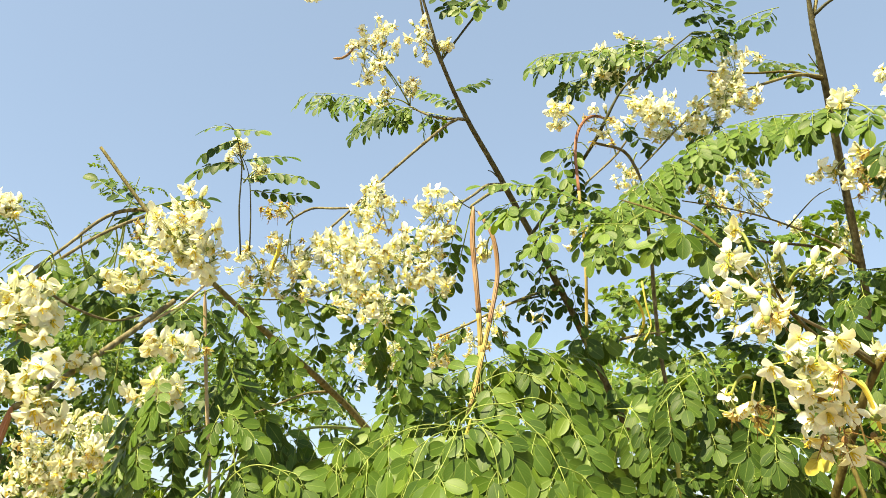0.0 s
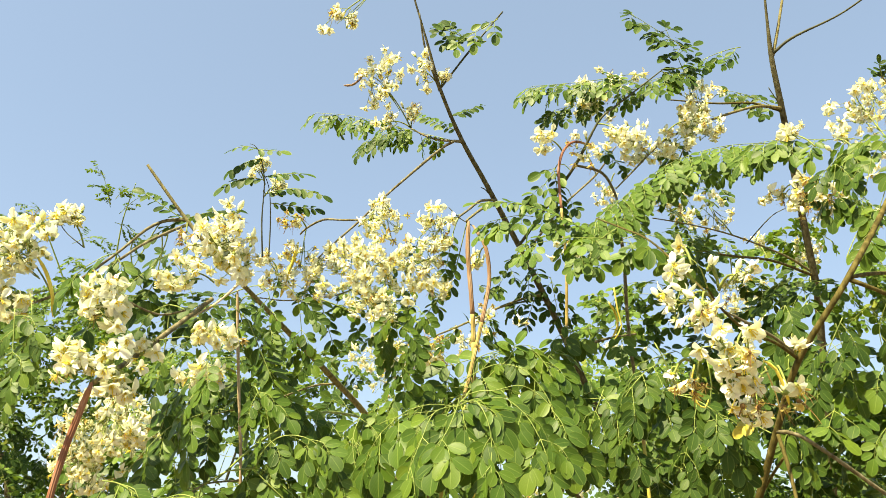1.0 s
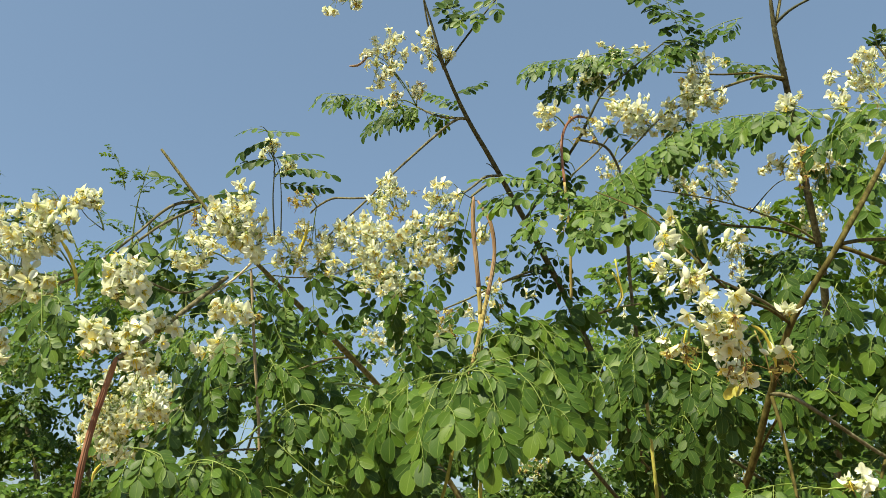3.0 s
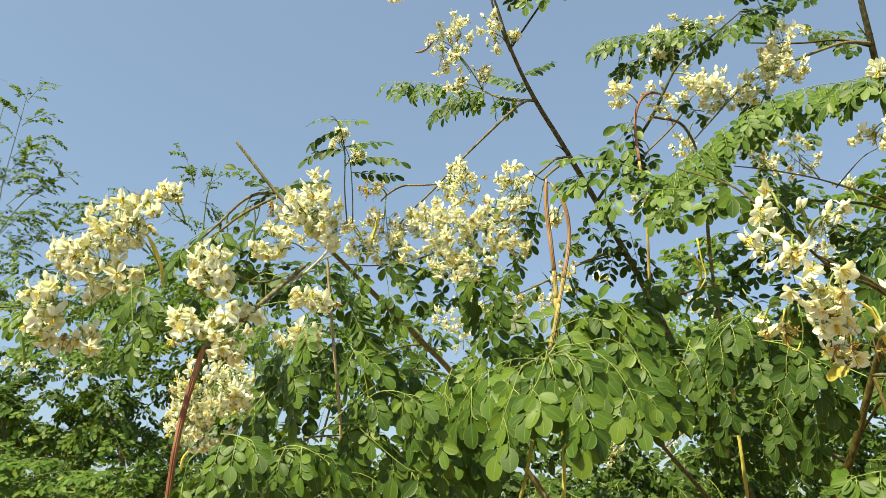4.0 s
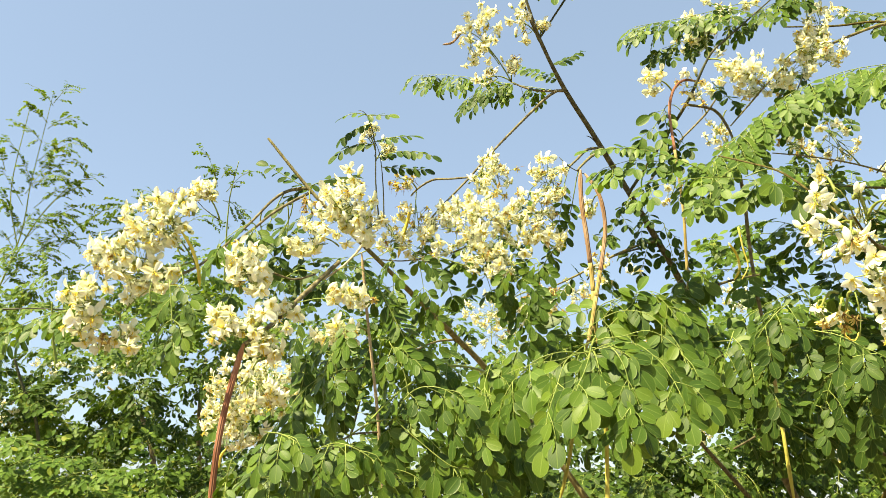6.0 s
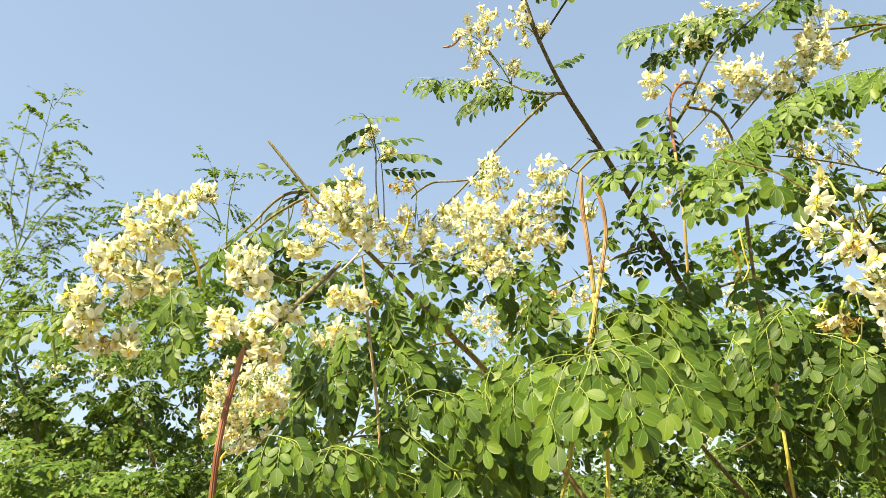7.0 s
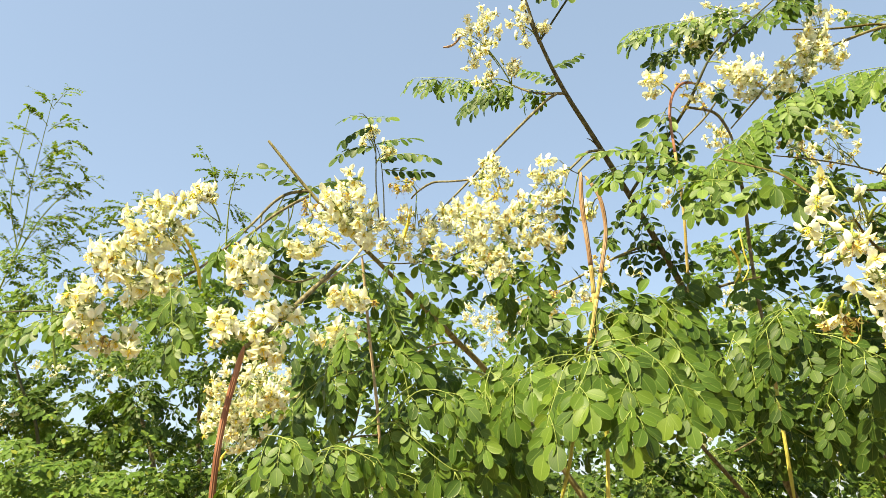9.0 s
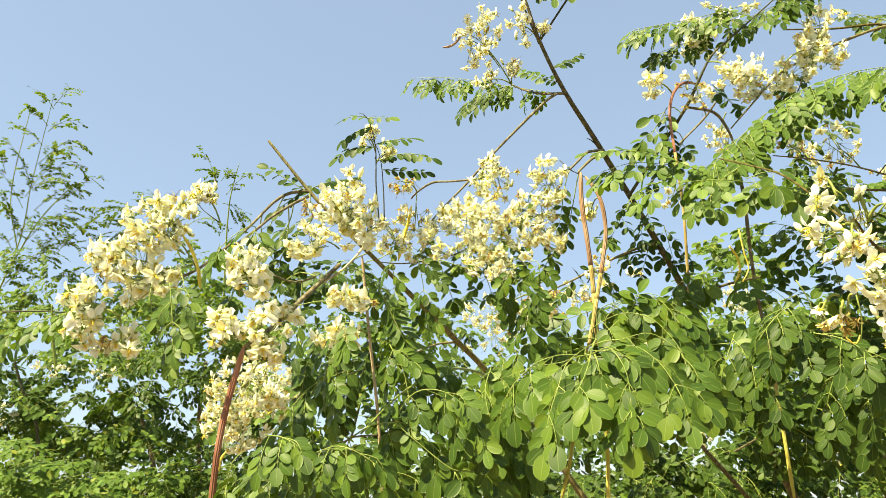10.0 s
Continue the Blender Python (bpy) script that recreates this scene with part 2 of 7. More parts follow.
def tube(shape, line, wide, sides=8, slot=0, ridges=0, depth=0.0, phase=0.0):
    """A round skin along a line, closed at both ends; with ridges it is fluted lengthwise."""
    line, wide = np.asarray(line, float), np.asarray(wide, float)
    n = len(line)
    ways = np.gradient(line, axis=0)
    ways /= np.linalg.norm(ways, axis=1)[:, None] + 1e-12
    side = unit(np.cross(ways[0], (0.31, 0.87, 0.39)))
    rings = np.empty((n, sides, 3))
    angle = np.arange(sides) * 2 * np.pi / sides + phase
    flute = 1 + depth * np.cos(angle * ridges) if ridges else np.ones(sides)
    for i in range(n):
        side = unit(side - ways[i] * (side @ ways[i]))
        other = np.cross(ways[i], side)
        rings[i] = line[i] + wide[i] * flute[:, None] * (np.cos(angle)[:, None] * side + np.sin(angle)[:, None] * other)
    v = np.vstack([rings.reshape(-1, 3), line[0] - ways[0] * wide[0] * 0.3, line[-1] + ways[-1] * wide[-1] * 0.5])
    i, j = np.meshgrid(np.arange(n - 1), np.arange(sides), indexing="ij")
    a, b = i * sides + j, i * sides + (j + 1) % sides
    f = np.concatenate([np.stack([a, b, b + sides], -1).reshape(-1, 3), np.stack([a, b + sides, a + sides], -1).reshape(-1, 3)])
    k = np.arange(sides)
    low, top = np.full(sides, n * sides), np.full(sides, n * sides + 1)
    last = (n - 1) * sides
    f = np.concatenate([f, np.stack([low, (k + 1) % sides, k], -1), np.stack([top, last + k, last + (k + 1) % sides], -1)])
    shape.add(v, f, None, slot)


def strand(shape, a, b, ra, rb, slot=0, sag=0.0, pieces=3):
    """A thin stalk from a to b that bows by sag."""
    u = np.linspace(0, 1, pieces + 1)[:, None]
    line = np.asarray(a) * (1 - u) + np.asarray(b) * u + np.array([0, 0, 1.0]) * (4 * sag * u * (1 - u))
    tube(shape, line, np.linspace(ra, rb, pieces + 1), 4, slot)


def blade_form(sections, across, fold, curl, cup=0.0):
    """A blade 1 long along x and 1 wide: sections of (x, half width), folded along its rib and curled down its length."""
    v, uv, f = [], [], []
    k = 2 * across + 1
    for x, w in sections:
        for j in range(k):
            y = (j / across - 1)
            v.append((x, y * w, fold * abs(y) * w - curl * x * x + cup * y * y * w))
            uv.append((x, 0.5 + 0.5 * y))
    for i in range(len(sections) - 1):
        for j in range(k - 1):
            a = i * k + j
            f += [(a, a + k, a + k + 1), (a, a + k + 1, a + 1)]
    return np.array(v), np.array(f), np.array(uv)


LEAFLET = blade_form([(0, 0.025), (0.07, 0.05), (0.15, 0.25), (0.33, 0.43), (0.58, 0.5), (0.80, 0.43), (0.93, 0.27), (1, 0.05)], 1, 0.16, 0.12)
LEAFLET_FAR = blade_form([(0, 0.05), (0.3, 0.43), (0.7, 0.47), (1, 0.05)], 1, 0.16, 0.10)
PETAL_SECTIONS = [(0, 0.09), (0.14, 0.15), (0.32, 0.36), (0.55, 0.49), (0.78, 0.47), (0.91, 0.33), (1, 0.10)]
PETAL_FORM = blade_form(PETAL_SECTIONS, 2, 0.06, 0.35, 0.45)
PETAL_CURLED = blade_form(PETAL_SECTIONS, 2, 0.1, 1.0, 0.8)
SEPAL_FORM = blade_form([(0, 0.2), (0.3, 0.42), (0.7, 0.46), (1, 0.1)], 1, 0.25, 0.7, 0.3)
LEAFLET_BENT = blade_form([(0, 0.025), (0.07, 0.05), (0.15, 0.25), (0.33, 0.43), (0.58, 0.5), (0.80, 0.43), (0.93, 0.27), (1, 0.05)], 1, 0.34, 0.24)


def set_blades(shape, form, at, way, face, length, width, slot=0):
    """Lays many copies of a blade form: arrays of places, directions, facings and sizes."""
    at, way, face = (np.asarray(q, float).reshape(-1, 3) for q in (at, way, face))
    way = way / (np.linalg.norm(way, axis=1)[:, None] + 1e-9)
    side = np.cross(face, way)
    side /= np.linalg.norm(side, axis=1)[:, None] + 1e-9
    top = np.cross(way, side)
    length, width = np.asarray(length, float)[:, None, None], np.asarray(width, float)[:, None, None]
    v0, f0, uv0 = form
    v = at[:, None] + length * v0[None, :, :1] * way[:, None] + width * v0[None, :, 1:2] * side[:, None] + width * v0[None, :, 2:] * top[:, None]
    n = len(at)
    f = (f0[None] + (np.arange(n) * len(v0))[:, None, None]).reshape(-1, 3)
    shape.add(v.reshape(-1, 3), f, np.tile(uv0, (n, 1)), slot)


def lone_blade(mesh, at, way, face, length, width, parent, name):
    way = unit(way)
    side = unit(np.cross(face, way))
    top = np.cross(way, side)
    ob = new(name, mesh)
    ob.parent = parent
    ob.matrix_basis = Matrix([[way[i] * length, side[i] * width, top[i] * width, at[i]] for i in range(3)] + [[0, 0, 0, 1]])
    return ob


def form_mesh(name, form, materials):
    s = Shape()
    s.add(form[0], form[1], form[2])
    return s.mesh(name, materials)


LEAFLET_MESH = {(m.name, bent): form_mesh("leaflet", f, [m]) for m in (LEAF, LEAF_PALE, LEAF_DEEP_SHADE, LEAF_YELLOW) for bent, f in ((0, LEAFLET), (1, LEAFLET_BENT))}
DOWN = np.array((0, 0, -1.0))
BOUGHS = {}      # the lines of each tree's limbs, by the tree's name


def frond_blades(stalks, a, b, width, leaf, sag, hang, seed, facing=(-0.1, -0.8, 0.55), loose=0.15):
    """Where the leaflets of a feathered leaf sit. Draws its stalks into a shape; gives places, ways, facings and lengths."""
    g = rng(seed)
    a, b = np.asarray(a, float), np.asarray(b, float)
    length = np.linalg.norm(b - a)
    u = np.linspace(0, 1, 9)[:, None]
    line = a * (1 - u) + b * u + np.array([0, 0, 1.0]) * (4 * sag * u * (1 - u))
    tube(stalks, line, np.linspace(0.0008, 0.0004, 9), 5)
    at, way, face, size = [], [], [], []
    facing = unit(np.asarray(facing) + g.normal(0, loose, 3))

    def point(s):
        s = float(np.clip(s, 0, 1))
        p = a * (1 - s) + b * s + np.array([0, 0, 1.0]) * (4 * sag * s * (1 - s))
        return p, unit((b - a) + np.array([0, 0, 1.0]) * (4 * sag * (1 - 2 * s)))

    def leaflet(p, w, n, l):
        w = unit(np.asarray(w) + g.normal(0, 0.13, 3))
        at.append(p), way.append(w), face.append(unit(np.asarray(n) + g.normal(0, loose, 3))), size.append(l * g.uniform(0.8, 1.12))

    if width < 2.6 * leaf:
        n = max(3, int(length / (leaf * 0.56)))
        for s in np.linspace(0.08, 0.92, n):
            p, t = point(s)
            side = unit(np.cross(facing, t))
            for sign in (1, -1):
                leaflet(p, side * sign * (1 - 0.5 * hang) + t * 0.5 + DOWN * (0.1 + hang * 0.55), facing + side * sign * 0.1, leaf * (1.0 - 0.3 * abs(s - 0.55)))
        p, t = point(1)
        leaflet(p, t + DOWN * 0.2, facing, leaf * 1.15)
    else:
        n = max(3, int(length / (leaf * 1.15)))
        for s in np.linspace(0.10, 0.96, n):
            p, t = point(s)
            side = unit(np.cross(facing, t))
            reach = 0.5 * width * (0.55 + 0.45 * math.sin(math.pi * min(1, s * 0.75 + 0.25))) * g.uniform(0.85, 1.15)
            for sign in (1, -1):
                w = unit(side * sign * (1 - 0.65 * hang) + t * 0.42 + DOWN * hang + g.normal(0, 0.12, 3))
                end = p + w * reach
                strand(stalks, p, end, 0.0005, 0.0003, 0, 0.04 * reach, 2)
                ps = unit(np.cross(facing, w))
                k = max(1, int(reach / (leaf * 0.62)))
                for q in np.linspace(0.36, 0.86, k) if k > 1 else (0.5,):
                    for sg in (1, -1):
                        leaflet(p + (end - p) * q, w * 0.58 + ps * sg * 0.8 + DOWN * 0.2, facing + ps * sg * 0.12, leaf * (0.86 + 0.16 * q))
                leaflet(end, w + DOWN * 0.15, facing, leaf * 1.12)
        p, t = point(1)
        side = unit(np.cross(facing, t))
        for sg in (1, -1):
            leaflet(p, t * 0.6 + side * sg * 0.8, facing, leaf)
        leaflet(p, t, facing, leaf * 1.1)
    return np.array(at), np.array(way), np.array(face), np.array(size)


def leaf(tree, a, b, width, size=0.02, sag=0.0, hang=0.3, seed=0, tint=LEAF, near=False, facing=(-0.1, -0.8, 0.55), label=""):
    """One feathered leaf of a tree. near: every leaflet is a piece of its own."""
    s = Shape()
    a, b = np.asarray(a, float), np.asarray(b, float)
    gap = rooted(tree, [a, b])[0] - a
    if np.linalg.norm(gap) < 0.022:
        a, b = a + gap, a + gap + (b - a) * rng(seed + 3).uniform(0.8, 1.12) + rng(seed + 4).normal(0, 0.11, 3) * np.linalg.norm(b - a)
    at, way, face, length = frond_blades(s, a, b, width, size, sag, hang, seed, facing)
    led = rooted(tree, [a, np.asarray(a) * 0.7 + np.asarray(b) * 0.3])
    if len(led) > 2:
        stem, _ = curve_through(led[:3], [1] * 3, 0.01)
        tube(s, stem, np.linspace(0.0009, 0.0007, len(stem)), 5)
    g = rng(seed + 7)
    wide = length * (g.uniform(0.52, 0.65, len(length)) + (0.04 if near else 0.0))
    if not near:
        half = g.random(len(at)) < 0.35
        for pick, form in ((half, LEAFLET_FAR if tint is LEAF_FAR else LEAFLET_BENT), (~half, LEAFLET_FAR if tint is LEAF_FAR else LEAFLET)):
            if pick.any():
                set_blades(s, form, at[pick], way[pick], face[pick], length[pick], wide[pick], 1)
    ob = part("leaf", s, [RACHIS, tint], tree, label)
    if near:
        for i in range(len(at)):
            lone_blade(LEAFLET_MESH[tint.name, int(g.random() < 0.35)], at[i], way[i], face[i], length[i], wide[i], ob, "leaflet")
    return ob


def spray(tree, points, reach, size=0.022, pinnae=6, pairs=4, hang=0.7, seed=0, tint=LEAF, facing=(-0.25, -0.68, 0.68), start=0.24, loose=1.0, slim=1.0, label=""):
    """A twice-feathered leaf on an arching stalk: side stalks hang from it in pairs, each with ordered pairs of leaflets and one at its end."""
    g, s = rng(seed), Shape()
    line, _ = curve_through(points, [1] * len(points), 0.006)
    led = rooted(tree, points)
    whole, _ = curve_through(led, [1] * len(led), 0.006)
    tube(s, whole, np.linspace(0.0006, 0.0004, len(whole)), 7)
    ways = np.gradient(line, axis=0)
    at, way, face, length = [], [], [], []

    def set_pinna(p, w, n, span):
        """Opposite leaflets in one plane along a side stalk that bends down towards its end, and the largest at its tip."""
        tip = p + unit(w) * span * 0.55 + unit(w * 0.6 + DOWN * 0.8) * span * 0.45
        mid = p + unit(w) * span * 0.52
        tube(s, *curve_through([p, mid, tip], [0.0004, 0.00036, 0.00028], span / 5), 5)
        n = unit(n - unit(tip - p) * (n @ unit(tip - p)))
        across = unit(np.cross(n, tip - p))
        rows = int(np.clip(round(span * (0.84 - start) / (0.56 * size)) + 1, 1, pairs + 1))
        for q in np.linspace(start + 0.06, 0.84, rows) if rows > 1 else (0.55,):
            o = p * (1 - q) ** 2 + 2 * mid * q * (1 - q) + tip * q * q
            ahead = unit((mid - p) * (1 - q) + (tip - mid) * q)
            for sign in (1, -1):
                if g.random() < 0.04:
                    continue
                w1 = unit(ahead * 0.66 + across * sign * 0.75 + DOWN * 0.10 + g.normal(0, 0.07, 3) * loose)
                foot = o + w1 * size * 0.09
                strand(s, o, foot, 0.0003, 0.00028, 0, 0, 1)
                at.append(foot), way.append(w1)
                face.append(unit(n + across * sign * g.normal(-0.05, 0.2) * loose + g.normal(0, 0.12, 3) * loose))
                length.append(size * (0.80 + 0.22 * q) * g.uniform(0.88, 1.08))
        at.append(tip), way.append(unit(tip - mid + g.normal(0, 0.002, 3))), face.append(unit(n + g.normal(0, 0.1, 3))), length.append(size * 1.16)

    base = unit(np.asarray(facing) + g.normal(0, 0.08, 3))
    rib = float(np.linalg.norm(np.diff(line, axis=0), axis=1).sum())
    for u in np.linspace(0.12, 0.94, min(pinnae, max(2, round(rib / (1.05 * size))))):
        i = min(len(line) - 1, int(u * len(line)))
        t = unit(ways[i])
        side = unit(np.cross(base, t))
        for sign in (1, -1):
            if g.random() < 0.18:
                continue
            w = unit(side * sign * (1 - 0.8 * hang) + t * 0.4 + DOWN * hang + np.array((0, -0.15 * sign, 0)) + g.normal(0, 0.16, 3))
            set_pinna(line[i], w, unit(base + g.normal(0, 0.18, 3) * loose), reach * (1 - 0.25 * u) * (1 + loose * g.uniform(-0.35, 0.15)))
    set_pinna(line[-1], unit(unit(ways[-1]) + DOWN * hang), base, reach * 0.85)
    at, way, face, length = np.array(at), np.array(way), np.array(face), np.array(length)
    wide = length * g.uniform(0.53, 0.66, len(length)) * slim
    bent = g.random(len(at)) < 0.3
    ob = part("leaf", s, [RACHIS, tint], tree, label)
    for i in range(len(at)):
        lone_blade(LEAFLET_MESH[tint.name, int(bent[i])], at[i], way[i], face[i], length[i], wide[i], ob, "leaflet")
    return ob


def rooted(tree, points, most=0.075):
    """The points of a leaf's rib, led back to the nearest limb of its tree."""
    points = [np.asarray(p, float) for p in points]
    a, ahead = points[0], unit(points[1] - points[0])
    limbs = np.concatenate(BOUGHS[tree.name]) if tree.name in BOUGHS else np.empty((0, 3))
    if not len(limbs):
        return points
    away = np.linalg.norm(limbs - a, axis=1) * (1.3 + unit_rows(limbs - a) @ ahead * 0.6)
    k = int(np.argmin(away))
    gap = float(np.linalg.norm(limbs[k] - a))
    if gap < 0.004 or gap > most:
        return points
    return [limbs[k], limbs[k] * 0.45 + a * 0.55 - ahead * gap * 0.12 + np.array((0, 0, gap * 0.06))] + points


def unit_rows(v):
    return v / (np.linalg.norm(v, axis=1)[:, None] + 1e-9)


def airy_leaf(tree, a, b, reach, size=0.02, seed=0, tint=LEAF_FAR):
    """A thin far leaf: an arching rib, few uneven side stalks that droop, small narrow leaflets at many angles."""
    g, s = rng(seed), Shape()
    a, b = np.asarray(a, float), np.asarray(b, float)
    span = float(np.linalg.norm(b - a))
    up = np.array((0, 0, 1.0))
    points = [a, a * 0.62 + b * 0.38 + up * span * g.uniform(0.08, 0.16), a * 0.25 + b * 0.75 + up * span * g.uniform(0.06, 0.14), b + DOWN * span * g.uniform(0.0, 0.12)]
    line, _ = curve_through(points, [1] * 4, span / 14)
    tube(s, line, np.linspace(0.0022, 0.0010, len(line)), 5)
    ways = np.gradient(line, axis=0)
    at, way, face, length = [], [], [], []
    for u in np.linspace(0.22, 1.0, max(4, int(span / 0.045))):
        i = min(len(line) - 1, int(u * (len(line) - 1)))
        t = unit(ways[i])
        across = unit(np.cross(up, t) + g.normal(0, 0.3, 3))
        for sign in (1, -1):
            if g.random() < 0.15:
                continue
            w = unit(across * sign * 0.7 + t * 0.8 + up * g.normal(-0.05, 0.25))
            far = reach * (1.15 - 0.6 * u) * g.uniform(0.6, 1.3)
            tip = line[i] + w * far + DOWN * far * g.uniform(0.1, 0.4)
            strand(s, line[i], tip, 0.0010, 0.0006, 0, far * 0.08, 3)
            n = unit(np.array((0, -0.2, 1.0)) + g.normal(0, 0.35, 3))
            side = unit(np.cross(n, tip - line[i]))
            for q in np.linspace(0.25, 1.0, max(2, int(far / (size * 0.55)))):
                for sg in (1, -1):
                    if g.random() < 0.85:
                        at.append(line[i] * (1 - q) + tip * q + up * far * 0.3 * q * (1 - q))
                        way.append(unit(w * 0.6 + side * sg * 0.8 + DOWN * 0.35 + g.normal(0, 0.15, 3)))
                        face.append(unit(n + g.normal(0, 0.3, 3))), length.append(size * g.uniform(0.7, 1.15))
    length = np.array(length)
    set_blades(s, LEAFLET_FAR, np.array(at), np.array(way), np.array(face), length, length * 0.6, 1)
    return part("leaf", s, [RACHIS, tint], tree)


def foliage(tree, centre, radii, count, reach, width, size, seed, tint=LEAF_DEEP_SHADE, fine=True, hang=0.45, facing=(0, -0.6, 0.7), name="foliage"):
    """A loose mass of leaves whose leaflets nobody could count, as one part."""
    g = rng(seed)
    s = Shape()
    for i in range(count):
        d = unit(g.normal(0, 1, 3)) * g.random() ** 0.4
        p = np.asarray(centre) + d * np.asarray(radii)
        w = unit(np.array((d[0], d[1] * 0.5, d[2] * 0.4 - 0.15)) + g.normal(0, 0.45, 3))
        q = p + w * reach * g.uniform(0.6, 1.2)
        at, way, face, length = frond_blades(s, p, q, width * g.uniform(0.7, 1.2), size, reach * g.uniform(0.0, 0.16), hang, seed * 1000 + i, facing, 0.4)
        set_blades(s, LEAFLET if fine else LEAFLET_FAR, at, way, face, length, length * 0.62, 1)
    return part(name, s, [STALK, tint], tree, kind="stuff")


def branch(tree, points, radii, bark=BARK, name="branch", sides=10, seed=1, label=""):
    """A limb through the points, with slight swellings."""
    line, wide = curve_through(points, radii, 0.008)
    BOUGHS.setdefault(tree.name, []).append(line)
    g = rng(seed + int(abs(points[0][0]) * 1e4))
    swell = np.interp(np.arange(len(line)), np.arange(0, len(line) + 6, 5), 1 + g.normal(0, 0.05, len(np.arange(0, len(line) + 6, 5))))
    wob = g.normal(0, 1, (len(np.arange(0, len(line) + 12, 9)), 3))
    shift = np.stack([np.interp(np.arange(len(line)), np.arange(0, len(line) + 12, 9), wob[:, k]) for k in range(3)], 1)
    s = Shape()
    tube(s, line + shift * wide[:, None] * 0.05, wide * swell, sides)
    return part(name, s, [bark], tree, label)


def pod(tree, points, radius, skin=POD_TAN, tip=None, share=0.5, label=""):
    """A long hanging seed pod, ribbed lengthwise, narrow at both ends; its lower share may have another colour."""
    line, _ = curve_through(points, [1] * len(points), 0.007)
    n = len(line)
    u = np.linspace(0, 1, n)
    wide = radius * np.clip(np.minimum(0.45 + u * 9, 0.25 + (1 - u) * 8), 0.15, 1) * (1 + 0.05 * np.sin(u * 37))
    s = Shape()
    k = int(n * (1 - share)) if tip else n - 1
    turn = min(n - 2, k + max(2, int(n * 0.16)))
    tube(s, line[:k + 1], wide[:k + 1], 36, 0, 9, 0.17)
    if tip:
        tube(s, line[k:turn + 1], wide[k:turn + 1], 36, 1, 9, 0.17)
        tube(s, line[turn:], wide[turn:], 36, 2, 9, 0.17)
    return part("seed_pod", s, [skin] + ([POD_OCHRE, tip] if tip else []), tree, label)


def petal_of(shape, way, face, length, width, slot=0, start=0.0, form=None):
    way = unit(way)
    set_blades(shape, form or PETAL_FORM, [way * start], [way], [face], [length], [width], slot)


def flower_form(kind, seed):
    """A blossom 1 across, mouth along +x and up along +z: five petals, five bent-back sepals, a tuft of yellow stamens."""
    g, s = rng(seed), Shape()
    j = lambda k=0.18: g.normal(0, k, 3)
    if kind == "bud":
        u = np.linspace(0, 1, 9)
        tube(s, np.stack([u * 0.58, 0 * u, 0.03 * np.sin(u * 3)], 1), 0.135 * np.sin(np.pi * np.clip(u * 0.90 + 0.07, 0, 1)) ** 0.75 + 0.01, 9)
    elif kind == "wilted":
        for i in range(8):
            a = i * math.pi / 4 + g.normal(0, 0.3)
            w = np.array((0.5, 0.8 * math.cos(a), 0.8 * math.sin(a) - 0.6)) + j(0.3)
            petal_of(s, w, unit(np.array((1, 0, 0.3)) + j(0.5)), g.uniform(0.22, 0.42), g.uniform(0.08, 0.18), 0, 0.03, PETAL_CURLED)
        for i in range(4):
            strand(s, (0, 0, 0), np.array((0.5, 0, -0.3)) + j(0.25), 0.02, 0.01, 2, 0.05)
    else:
        # one petal stands up like a hood, two broad ones spread and droop, two hang in front; sepals fold behind
        lay = [((0.05, 0.0, 1.0), 0.56, 0.38), ((0.30, 0.90, -0.22), 0.50, 0.44), ((0.30, -0.90, -0.22), 0.50, 0.44), ((0.50, 0.42, -0.80), 0.46, 0.37), ((0.50, -0.42, -0.80), 0.46, 0.37)]
        if kind == "cup":
            lay = [((0.65 + 0.2 * w[0], 0.5 * w[1], 0.6 * w[2]), l, wd) for w, l, wd in lay]
        for w, l, wd in lay:
            out = unit(np.array((0, w[1], w[2])))
            petal_of(s, np.array(w) + j(0.15), unit(np.array((1.0, 0, 0)) - 0.45 * out + j(0.25)), l * g.uniform(0.82, 1.1), wd * g.uniform(0.8, 1.1), 0, 0.04, PETAL_CURLED if g.random() < 0.4 else None)
        for i in range(5):
            a = math.pi / 2 + (i + 0.5) * 2 * math.pi / 5 + g.normal(0, 0.2)
            w = np.array((-0.5 if kind == "open" else -0.15, math.cos(a), math.sin(a) - 0.5)) + j(0.25)
            petal_of(s, w, unit(np.array((0.6, 0, 0)) + 0.8 * np.array((0, math.cos(a), math.sin(a))) + j(0.3)), 0.40 * g.uniform(0.7, 1.15), 0.17, 0, 0.03, SEPAL_FORM)
        for i in range(7):
            e = np.array((0.30, 0, -0.03)) + j(0.08)
            strand(s, (0, 0, 0), e, 0.022, 0.018, 1, 0.03, 2)
            strand(s, e, e + unit(np.array((1, 0, -0.3)) + j(0.5)) * 0.05, 0.030, 0.020, 1, 0, 1)
    u = np.linspace(0, 1, 5)
    tube(s, np.stack([-0.16 + 0.2 * u, 0 * u, -0.02 * (1 - u)], 1), 0.05 + 0.05 * np.sin(u * 2.6), 7, 2)
    return s


FLOWERS = {k: [flower_form(k, 40 + 10 * n + i) for i in range(6)] for n, k in enumerate(("open", "cup", "bud", "wilted"))}
FLOWER_SKINS = {"open": [PETAL, STAMEN, CALYX], "cup": [PETAL, STAMEN, CALYX], "bud": [PETAL, STAMEN, CALYX], "wilted": [WILTED, STAMEN, HUSK]}
FLOWER_MESHES = {k: [f.mesh("flower", FLOWER_SKINS[k]) for f in fs] for k, fs in FLOWERS.items()}


